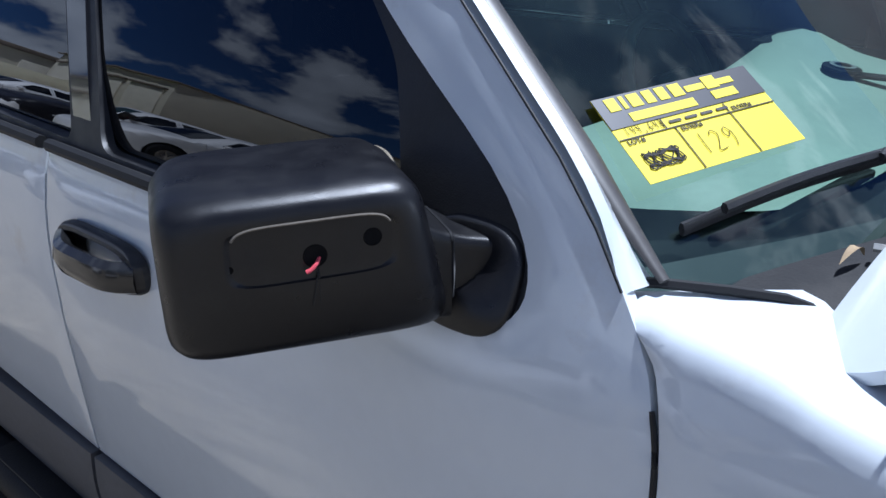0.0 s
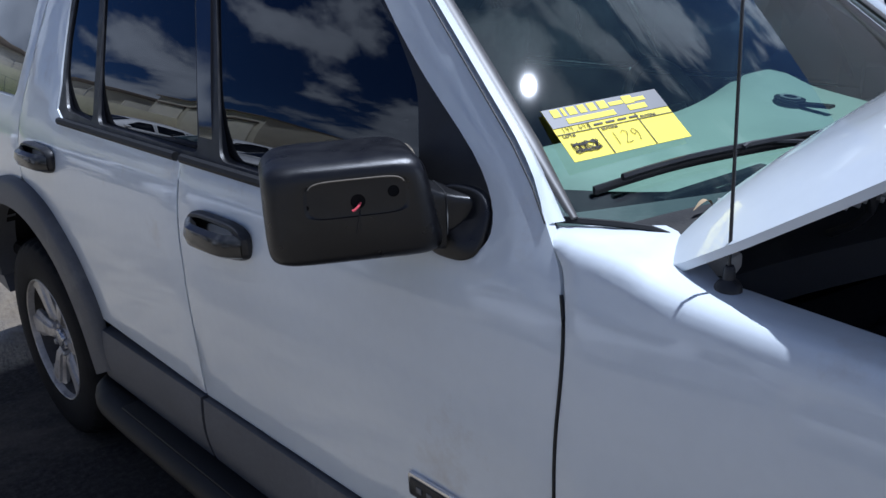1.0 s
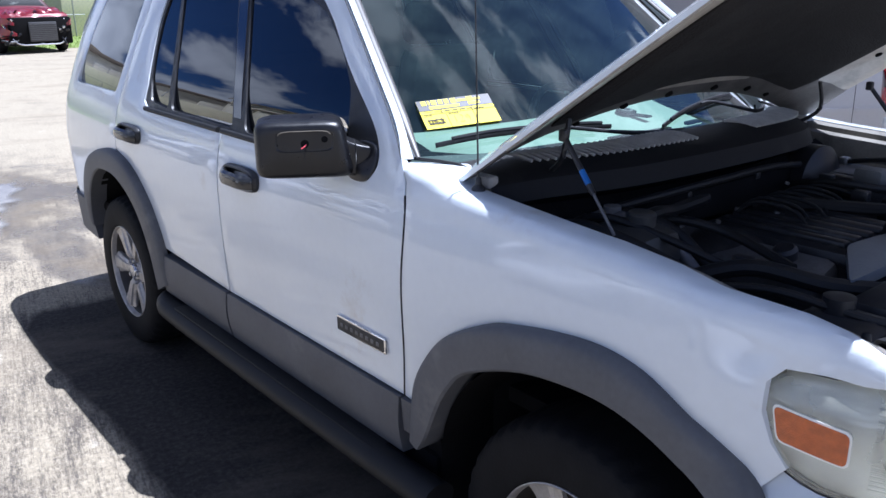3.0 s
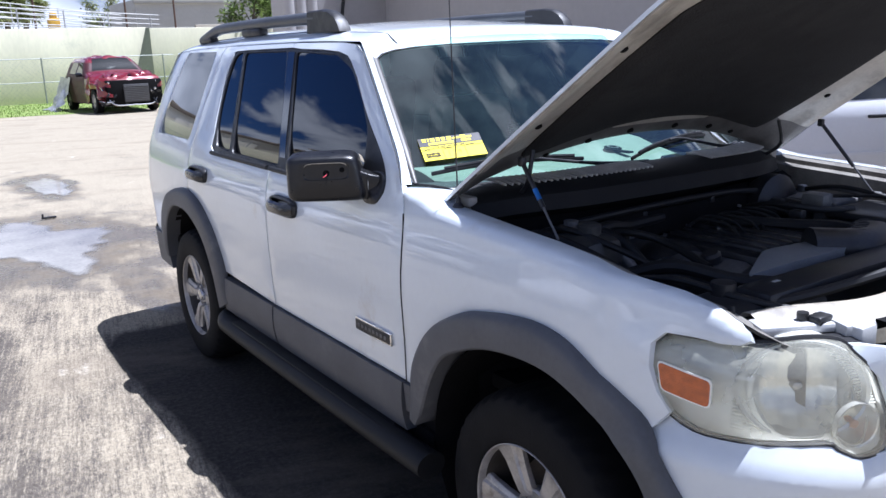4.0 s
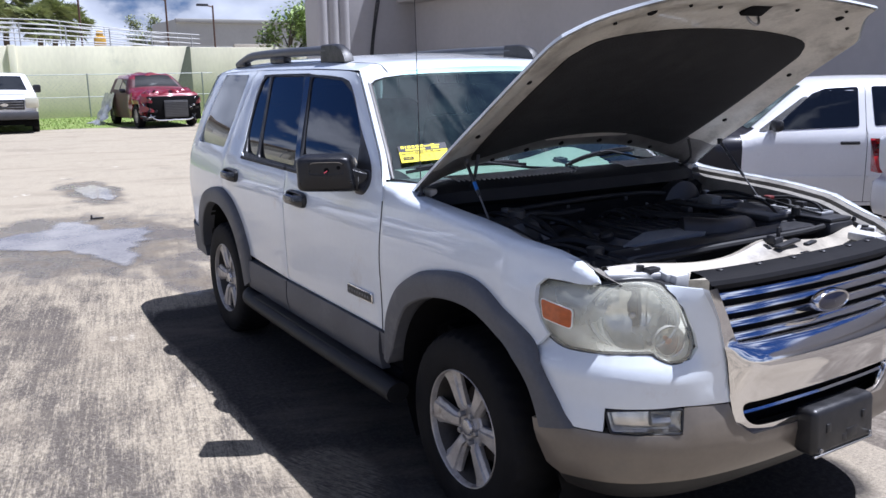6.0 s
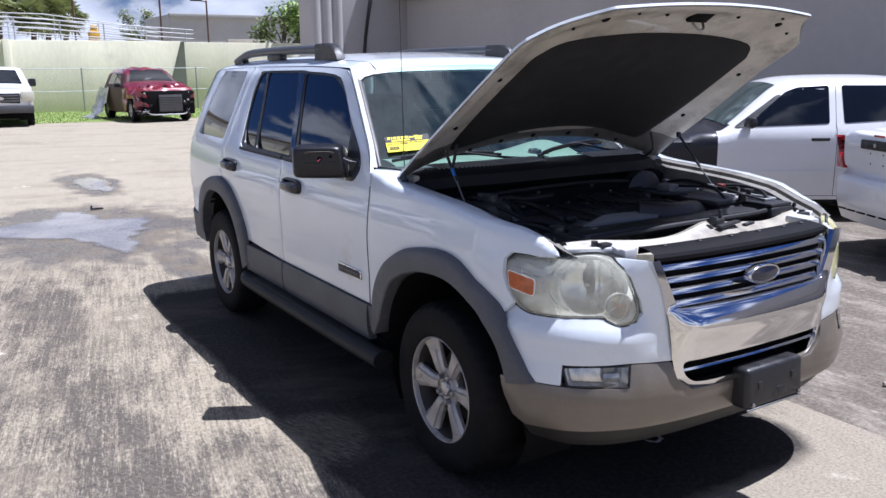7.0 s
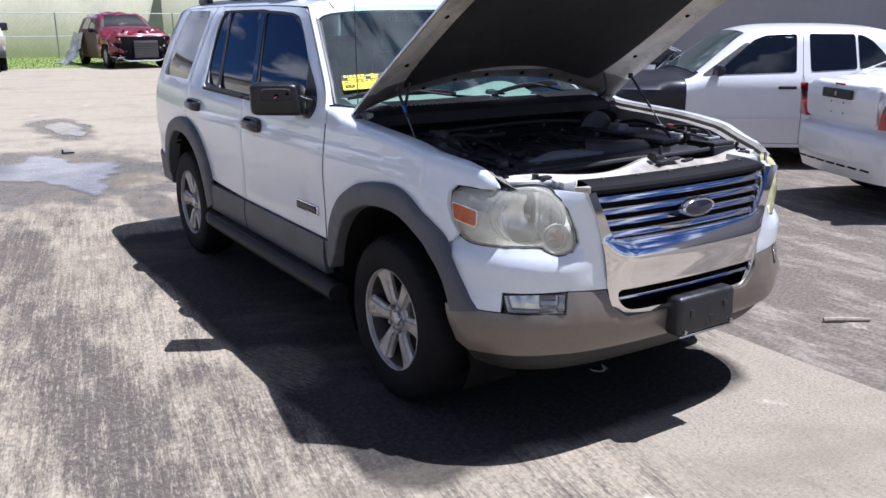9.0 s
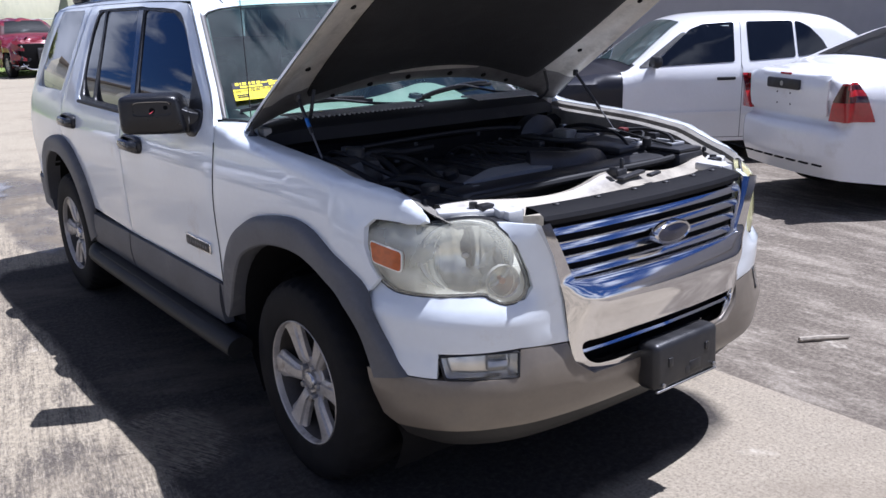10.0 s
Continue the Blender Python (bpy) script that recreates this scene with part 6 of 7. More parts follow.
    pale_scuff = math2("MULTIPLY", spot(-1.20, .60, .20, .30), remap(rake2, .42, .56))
    col = mixed(math2("MULTIPLY", spot_mask, .95), col, undercar_dark)
    col = mixed(math2("MULTIPLY", pale_scuff, .55), col, cream)
    # darker asphalt lane with drag streaks
    drag = noise_tex(2.0, 10.0, (1.8, .50, 1), .72, radians(6), (5.5, 1.2, 0))
    drag2 = noise_tex(10.0, 9.0, (1.5, .55, 1), .78, radians(-4), (8.5, 3.2, 0))
    scuff = remap(math2("ADD", math2("MULTIPLY", drag, .6), math2("MULTIPLY", drag2, .4)), .48, .585)
    lane_col = mixed(scuff, asphalt, scuffed)
    lane = math2("MULTIPLY", band("X", 3.7, 2.66, .05), band("Y", 1.0, 8.0, 3.0))
    lane = remap(math2("ADD", lane, math2("MULTIPLY", math2("SUBTRACT", edge_n, .5), .25)), .42, .55)
    col = mixed(math2("MULTIPLY", lane, .95), col, lane_col)
    # paler far part with faint brown swirls
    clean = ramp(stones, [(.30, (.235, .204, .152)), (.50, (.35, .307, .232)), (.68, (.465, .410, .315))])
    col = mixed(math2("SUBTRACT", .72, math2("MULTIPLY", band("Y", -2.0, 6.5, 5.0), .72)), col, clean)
    swirl = remap(noise_tex(.9, 9.0, (.55, 1.5, 1), .64, radians(20), (3.1, 8.2, 0)), .52, .68, 0, .55)
    col = mixed(math2("MULTIPLY", swirl, math2("SUBTRACT", 1.0, lane)), col, (.19, .158, .118))
    oil = remap(noise_tex(.85, 10.0, (1, .7, 1), .66, 0, (9.1, 2.2, 0)), .62, .72, 0, .45)
    col = mixed(oil, col, (.07, .066, .062))
    pale = remap(noise_tex(2.1, 10.0, (1, .6, 1), .7, 0, (2.6, 7.7, 0)), .63, .70, 0, .75)
    col = mixed(pale, col, (.58, .53, .44))
    damp = math2("MAXIMUM", math2("MAXIMUM", spot(-1.15, 6.9, 1.15, 1.9), spot(-.45, 11.0, .42, 1.7)), math2("MAXIMUM", spot(-.72, 4.7, .22, 1.0), spot(-.25, 6.8, .75, .30)))
    col = mixed(math2("MULTIPLY", damp, .72), col, (.115, .094, .070))
    l.new(col, p.inputs["Base Color"])
    film = math2("MULTIPLY", damp, remap(edge_n, .40, .56))
    l.new(remap(film, 0.0, 1.0, .88, .16), p.inputs["Roughness"])
    l.new(remap(film, 0.0, 1.0, .15, .7), p.inputs["Specular IOR Level"])
    b = n.new("ShaderNodeBump")
    b.inputs["Strength"].default_value, b.inputs["Distance"].default_value = .55, .006
    h = math2("ADD", math2("MULTIPLY", grit, .5), math2("MULTIPLY", rake, .8))
    l.new(h, b.inputs["Height"]), l.new(b.outputs["Normal"], p.inputs["Normal"])
    return m


def setting(ob, label, category):
    return tagged(ob, label, category, kind="structure")


ASPHALT = ground_mat()
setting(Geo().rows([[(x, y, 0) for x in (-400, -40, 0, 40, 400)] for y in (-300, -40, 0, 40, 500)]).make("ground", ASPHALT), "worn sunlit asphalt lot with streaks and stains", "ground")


def blob(cx, cy, rx, ry, seed, n=90, rough=.32, z=.004):
    out = []
    for i in range(n):
        a = 2 * math.pi * i / n
        k = 1 + rough * 1.6 * noise.noise((math.cos(a) * 1.4 + seed, math.sin(a) * 1.4, seed * .7)) + rough * .8 * noise.noise((math.cos(a) * 4 + seed, math.sin(a) * 4, 3.1))
        out.append((cx + rx * k * math.cos(a), cy + ry * k * math.sin(a), z))
    return out


WATER = mat("shallow_water", (.36, .33, .285), .08, 0, .4, 2.2, spec=1.0, bump=.015, bscale=9)


wn_, wl_ = WATER.node_tree.nodes, WATER.node_tree.links
w_out = next(q for q in wn_ if q.type == "OUTPUT_MATERIAL")
w_att, w_tex, w_sum, w_edge, w_clear, w_mix = (wn_.new("ShaderNode" + q) for q in ("Attribute", "TexNoise", "Math", "MapRange", "BsdfTransparent", "MixShader"))
w_att.attribute_name = "depth"
w_tex.inputs["Scale"].default_value, w_tex.inputs["Detail"].default_value = 5.0, 6.0
w_sum.operation = "ADD"
w_edge.interpolation_type = "SMOOTHSTEP"
w_edge.inputs["From Min"].default_value, w_edge.inputs["From Max"].default_value = .55, 1.0
wl_.new(w_att.outputs["Fac"], w_sum.inputs[0]), wl_.new(w_tex.outputs["Fac"], w_sum.inputs[1]), wl_.new(w_sum.outputs[0], w_edge.inputs["Value"])
wl_.new(w_edge.outputs[0], w_mix.inputs["Fac"]), wl_.new(w_clear.outputs[0], w_mix.inputs[1])
wl_.new(wn_["Principled BSDF"].outputs[0], w_mix.inputs[2]), wl_.new(w_mix.outputs[0], w_out.inputs["Surface"])


def puddle(pts, shore):
    """A film of water that thins out towards its shore."""
    z0, rim = pts[0][2], [(x, y) for x, y, _ in pts]
    ob = Geo().panel(rim, lambda x, y, d=0.0: (x, y, z0 - d), step=.06, thick=.002).make("puddle", WATER)
    depth = ob.data.attributes.new("depth", "FLOAT", "POINT")
    at = np.array([(v.co.x, v.co.y) for v in ob.data.vertices])
    depth.data.foreach_set("value", np.minimum(1.0, near_edge(rim, at) / shore))
    return ob


def lobed(cx, cy, rx, ry, lobes, seed, n=220, z=.005):
    """A flat ragged outline with arms: lobes are (angle in degrees, reach, spread in degrees)."""
    out = []
    for i in range(n):
        a = 2 * math.pi * i / n
        k = 1 + .35 * noise.noise((math.cos(a) * 1.6 + seed, math.sin(a) * 1.6, seed)) + .28 * noise.noise((math.cos(a) * 6 + seed, math.sin(a) * 6, 1.7))
        for b, reach, spread in lobes:
            d = (math.degrees(a) - b + 180) % 360 - 180
            k += reach * math.exp(-(d / spread) ** 2)
        out.append((cx + rx * k * math.cos(a), cy + ry * k * math.sin(a), z))
    return out


setting(puddle(lobed(-1.15, 7.0, .50, .84, ((-82, .9, 24), (4, .6, 20), (170, 1.1, 30), (95, .5, 34)), 1.3), .26), "shallow puddle that reflects the bright clouds", "water")
setting(puddle(blob(-.42, 10.9, .24, 1.0, 2.2, rough=.22, z=.005), .16), "small puddle beside a larger one", "water")
dr = Geo().box((-.84, 8.2, .02), (.15, .04, .02), .006).box((-.90, 8.2, .04), (.02, .03, .05), .006).make("plastic_scrap", BLACK_TRIM)
tagged(dr, "black plastic scrap lying in a puddle", "debris")
sk = Geo().tube(catmull([(1.608, -.493, .014), (1.69, -.545, .017), (1.77, -.588, .013), (1.836, -.631, .012)], 4), [.013, .014, .013, .012, .015, .012, .011, .012, .013, .011, .010, .010, .008], 7).make("stick", mat("dry_stick", (.40, .35, .28), .8, 0, .4, 30., bump=.4, bscale=80))
tagged(sk, "short dry stick lying on the asphalt", "stick")
for i, (x, y, a) in enumerate(((.09, -.325, 20), (.125, -.30, 75), (.06, -.31, 130))):
    q = pose(x, y, .006, 0, 0, a)
    lf = Geo().rows([[q @ Vector((u * .03, v * .010 * math.sin(math.pi * (u + 1) / 2 * .94 + .1), .006 * u * u + .004 * abs(v))) for v in (-1, 0, 1)] for u in np.linspace(-1, 1, 7)]).make("leaf_scrap", mat("pale_leaf", (.62, .60, .52), .7, 0, .2, 50.) if i == 0 else bpy.data.materials["pale_leaf"])
    tagged(lf, "pale dry leaf scrap under the front bumper", "leaf", "leaf scraps")

# ---- far boundary: grass strip, chain-link fence, wall, ramp rails ----
GRASS = mat("grass_green", (.30, .39, .11), .8, 0, .4, 3., color2=(.20, .28, .06), island=.4)
g = Geo()
random.seed(11)
for i in range(15000):
    x, y = random.uniform(-14, 12.0), random.uniform(28.3, 36.6)
    a, h, w = random.uniform(0, 6.28), random.uniform(.03, .085), random.uniform(.010, .024)
    dx, dy = math.cos(a) * w, math.sin(a) * w
    lx, ly = random.uniform(-.04, .04), random.uniform(-.04, .04)
    g.add([(x - dx, y - dy, 0.0), (x + dx, y + dy, 0.0), (x + lx, y + ly, h)], [(0, 1, 2)])
tagged(g.make("grass", GRASS, smooth=False), "green grass strip along the lot's far edge", "grass", kind="stuff")
setting(Geo().rows([[(x, y + .25 * math.sin(x * 1.3) * (y < 30), .006) for x in np.linspace(-15, 12.2, 40)] for y in (28.1, 37.0)]).make("grass_bed", mat("grass_soil", (.17, .26, .045), .9, 0, .5, 2., color2=(.20, .22, .07))), "green turf bed along the wall", "ground")
WALL = mat("cream_stucco", (.86, .81, .63), .9, 0, .16, .7, bump=.2, bscale=30, dirt=(.55, .54, .43), dirt_amount=.25, dscale=.6, stretch=(1, 1, .35))
setting(Geo().box((-6.85, 37.2, 1.5), (30.0, .4, 3.05), .02).make("wall_north", WALL), "cream stucco boundary wall", "wall")
setting(Geo().box((14.2, 36.9, 1.48), (12.0, .4, 2.98), .02).make("wall_north", WALL), "cream stucco wall beside a buttress", "wall")
setting(Geo().add([(7.2, 37.0, 0), (8.2, 36.65, 0), (8.2, 37.0, 0), (8.12, 37.0, 3.0), (8.2, 36.7, 3.0), (8.2, 37.0, 3.0)], [(0, 1, 4, 3), (1, 2, 5, 4), (3, 4, 5)]).make("wall_buttress", mat("grey_stucco", (.33, .33, .28), .9, 0, .2, 1.)), "slanted grey buttress on the wall", "wall")
setting(Geo().box((.93, 36.96, 1.53), (.28, .12, 3.06), .01).make("wall_pier", WALL), "cream wall pier", "wall")
setting(Geo().box((-6.5, 41.5, 1.45), (30, 8.0, 2.9), .02).make("ramp", mat("ramp_concrete", (.42, .41, .38), .9, 0, .2, .8)), "concrete ramp behind the wall", "ramp")
STEELP = mat("galvanised_post", (.38, .39, .39), .5, .5, .2, 9.)
fence = thing("chain_link_fence", "grey chain-link fence in front of the wall", "fence")
for x in np.arange(-13.5, 9.1, 2.45):
    Geo().tube([(float(x), 36.35, 0), (float(x), 36.35, 1.86)], .03, 8).make("fence_post", STEELP, fence)
for z in (1.82, .88):
    Geo().tube([(-14, 36.35, z), (9, 36.35, z)], .018, 6).make("fence_rail", STEELP, fence)
mesh_w = Geo()
for k in range(-8, 118):
    for sgn in (1, -1):
        x0 = -14 + k * .2
        a = Vector((x0, 36.34, .02)) if sgn == 1 else Vector((x0 + 1.78, 36.34, .02))
        mesh_w.tube([a, a + Vector((1.78 * sgn, 0, 1.78))], .0019, 3)
tagged(mesh_w.make("wire_mesh", STEELP, fence), "fine diamond wire mesh", kind="stuff")
RAILW = mat("white_rail_paint", (.47, .47, .45), .5, .1, .2, 4.)
ramp_rail = thing("ramp_railing", "white steel guard railing along a ramp", "railing")
zr = lambda x: 4.25 - .055 * (x + 1)
for dz in (0, -.20, -.42, -.64, -.86):
    Geo().tube([(-16, 40.0, zr(-16) + dz), (9.6, 40.0, max(zr(9.6) + dz, 2.95))], .028, 6).make("rail", RAILW, ramp_rail)
for dz in (0, -.22, -.44, -.66):
    Geo().tube([(-16, 44.6, 4.75 + dz), (3.4, 44.6, 4.55 + dz), (9.0, 44.6, max(3.2, 3.9 + dz))], .028, 6).make("rail", RAILW, ramp_rail)
for x in np.arange(-15.0, 9.0, 2.1):
    Geo().tube([(float(x), 44.6, 2.9), (float(x), 44.6, float(np.interp(x, [-16, 3.4, 9.0], [4.77, 4.57, 3.92])))], .03, 6).make("rail_post", RAILW, ramp_rail)
for x in np.arange(-15.5, 9.7, 1.9):
    Geo().tube([(float(x), 40.0, 2.9), (float(x), 40.0, zr(float(x)) + .02)], .035, 6).make("rail_post", RAILW, ramp_rail)
yb = Geo().box((5.05, 40.6, 3.25), (.50, .45, .7), .08).box((5.05, 40.6, 3.70), (.30, .30, .28), .06).make("utility_box", mat("yellow_cabinet", (.65, .38, .05), .5, 0, .2, 9.))
tagged(yb, "yellow utility cabinet on the ramp", "cabinet")
POLE = mat("brown_pole_paint", (.13, .075, .05), .6, .2, .25, 4.)
for x, y, h, side_ in ((6.5, 55.0, 6.95, 1), (12.55, 58.0, 6.9, -1), (16.4, 60.0, 6.7, -1)):
    lp = thing("street_lamp", "brown street lamp pole with a flat lamp head", "street lamp", "street lamps", pose(x, y, 0))
    Geo().tube([(0, 0, 0), (0, 0, h)], .065, 8).make("pole", POLE, lp)
    Geo().tube([(0, 0, h - .1), (side_ * .5, 0, h)], .05, 6).make("arm", POLE, lp)
    Geo().box((side_ * .75, 0, h + .02), (.8, .35, .16), .04).make("lamp_head", bpy.data.materials["lamp_head_grey"] if "lamp_head_grey" in bpy.data.materials else mat("lamp_head_grey", (.045, .045, .05), .6, .2, .2, 9.), lp)
FARB = mat("grey_far_building", (.50, .50, .47), .85, 0, .12, .5, bump=.1, bscale=12)
fb = thing("warehouse", "low pale grey warehouse beyond the wall", "building")
Geo().box((31.0, 69.0, 3.02), (32.0, 8.0, 6.04), .05).make("wall", FARB, fb)
Geo().box((31.0, 64.95, 5.9), (32.2, .4, .34), .05).make("parapet", mat("grey_parapet", (.40, .40, .38), .8, 0, .15, 1.), fb)
for x in (21.0, 28.0, 35.0):
    Geo().box((x, 64.95, 3.5), (3.2, .14, 1.3), .03).make("panel", mat("tan_panel", (.46, .42, .34), .8, 0, .15, 1.) if x == 21.0 else bpy.data.materials["tan_panel"], fb)

# ---- big grey building on the far side ----
GREYB = mat("grey_building_paint", (.47, .455, .455), .85, 0, .10, .6, bump=.12, bscale=22, dirt=(.40, .39, .39), dirt_amount=.25, dscale=.35)
big = thing("grey_building", "tall windowless grey commercial building", "building")
Geo().box((17.0, 21.3, 3.6), (13.0, 1.4, 7.2), .04).make("wall", GREYB, big)
Geo().box((10.42 + 6, 4.2, 3.2), (12.0, 33.0, 6.4), .04).make("wall", GREYB, big)
Geo().box((8.95, 20.6, 3.6), (3.1, 1.2, 7.2), .03).make("pier_wall", GREYB, big)
Geo().box((10.18 - .1, 3.9, 5.1), (.72, 31.9, 2.8), .03).make("overhang", GREYB, big, "overhanging grey fascia")
for k in range(3):
    Geo().lathe([(.16, 0), (.16, 7.2)], pose(7.42 + k * .34, 20.05, 0), 20).make("wall_rib", GREYB, big, "rounded vertical rib")
CABLE = mat("cable_black", (.02, .02, .02), .6, 0, .2, 20.)
for k in range(4):
    x = 9.25 + .09 * k
    Geo().tube(catmull([(x + .25, 19.95, 7.0), (x + .1, 19.9, 5.5), (x - .12 - .05 * k, 19.9, 4.0), (x - .38 - .06 * k, 19.95, 2.2), (x - .45, 19.95, .5)], 5), .012, 5).make("cable", CABLE, big)


# ---- trees ----
LEAF = mat("leaf_green", (.30, .39, .12), .6, 0, .4, 6., color2=(.19, .27, .07), island=.6)
PALM = mat("palm_green", (.36, .39, .17), .6, 0, .4, 6., color2=(.21, .25, .09), island=.5)
BARK = mat("bark", (.16, .13, .10), .9, 0, .4, 9., bump=.5, bscale=30)


def bush_tree(at, height, spread, seed, leaves=2600, mat_leaf=None):
    rnd = random.Random(seed)
    t = thing("tree", "small leafy green tree by the wall", "tree", "", pose(*at))
    tr = Geo().tube(catmull([(0, 0, 0), (.05, .03, height * .25), (-.05, 0, height * .5), (0, .05, height * .75)], 4), [.11 - .007 * i for i in range(13)], 8)
    limbs = []
    for i in range(10):
        a, z0 = rnd.uniform(0, 6.28), height * rnd.uniform(.25, .7)
        e = Vector((math.cos(a) * spread * rnd.uniform(.5, .95), math.sin(a) * spread * rnd.uniform(.5, .95), min(height, z0 + height * rnd.uniform(.12, .36))))
        limbs.append(e)
        tr.tube(catmull([(0, 0, z0), (e.x * .4, e.y * .4, z0 + (e.z - z0) * .6), tuple(e)], 4), [.05 - .004 * k for k in range(9)], 6)
    tr.make("trunk", BARK, t)
    g = Geo()
    cl = [e + Vector((rnd.gauss(0, .25), rnd.gauss(0, .25), rnd.gauss(0, .3))) for e in limbs for _ in range(3)]
    for i in range(leaves):
        c = rnd.choice(cl)
        p = c + Vector((rnd.gauss(0, .30), rnd.gauss(0, .30), rnd.gauss(0, .34))) * spread * .55
        d = Vector((rnd.gauss(0, 1), rnd.gauss(0, 1), rnd.gauss(0, .6))).normalized()
        u = d.cross(Vector((0, 0, 1))).normalized() * rnd.uniform(.05, .10)
        L = d * rnd.uniform(.16, .30)
        g.add([p, p + L * .45 + u, p + L, p + L * .45 - u], [(0, 1, 2, 3)])
    tagged(g.make("crown", mat_leaf or LEAF, t, smooth=False), kind="stuff")
    return t


def palm_tree(at, height, seed, fr=46, length=1.7):
    """Cabbage palm: a round head of stiff fans on stalks."""
    rnd = random.Random(seed)
    t = thing("palm_tree", "palm tree with a round head of olive fan leaves", "tree", "palms", pose(*at))
    Geo().tube([(0.1 * math.sin(k), 0, height * k / 8) for k in range(9)], [.26 - .012 * k for k in range(9)], 10).make("trunk", BARK, t)
    g = Geo()
    for i in range(fr):
        a, up = rnd.uniform(0, 6.28), rnd.uniform(-.9, 1.45)
        d = Vector((math.cos(a) * math.cos(up), math.sin(a) * math.cos(up), math.sin(up)))
        hub = Vector((0, 0, height)) + d * length * rnd.uniform(.40, .62)
        sidev = d.cross(Vector((0, 0, 1))).normalized()
        upv = sidev.cross(d).normalized()
        g.add([Vector((0, 0, height)) - sidev * .03, Vector((0, 0, height)) + sidev * .03, hub], [(0, 1, 2)])
        for k in range(26):
            f = -1.9 + 3.8 * k / 25 + rnd.gauss(0, .05)
            L = length * rnd.uniform(.42, .62)
            p = d * math.cos(f) + (sidev * math.cos(.35 * math.sin(seed + i)) + upv * .3) * math.sin(f)
            tip = hub + p * L + Vector((0, 0, -.22 * L - rnd.uniform(0, .16)))
            w = p.cross(upv).normalized() * .05
            m = hub.lerp(tip, .55) + Vector((0, 0, .05))
            g.add([hub, m - w, tip, m + w], [(0, 1, 2, 3)])
    tagged(g.make("crown", PALM, t, smooth=False), kind="stuff")
    return t


bush_tree((13.6, 38.2, 0), 4.9, 1.5, 3, 4300)
for k, (x, y, h, L) in enumerate(((-1.3, 62, 6.6, 1.9), (.9, 62, 6.3, 1.8), (3.2, 65, 6.9, 2.0), (1.9, 63, 6.0, 1.7), (6.3, 65, 5.9, 1.75), (7.6, 66, 5.7, 1.6), (5.2, 64, 5.5, 1.6), (-3.6, 64, 7.0, 2.1), (-5.5, 60, 6.9, 2.0))):
    palm_tree((x, y, 0), h, k + 1, 60, L)
bush_tree((17.7, 88, 0), 7.4, 1.7, 9, 5200, PALM)


# ---- other vehicles: a sheet body round a side outline ----
RED = mat("red_car_paint", (.20, .006, .015), .3, .1, .2, 4., coat=1., dirt=(.12, .03, .03), dirt_amount=.25)
BLACKP = mat("black_car_paint", (.012, .012, .018), .42, 0, .2, 4., coat=.25, dirt=(.04, .04, .04), dirt_amount=.15, spec=.3)
WHITE2 = mat("plain_white_paint", (.80, .80, .80), .35, 0, .05, 3., coat=.8, dirt=(.62, .60, .56), dirt_amount=.12)
GLASS_B = mat("dark_window_glass", (.008, .010, .014), .03, 0, .2, 3., spec=.6)
TAIL_RED = mat("tail_lamp_red", (.42, .010, .012), .2, 0, .25, 40., coat=1., bump=.2, bscale=200)
SILVER = mat("silver_trim", (.6, .6, .6), .25, .9, .1, 9.)


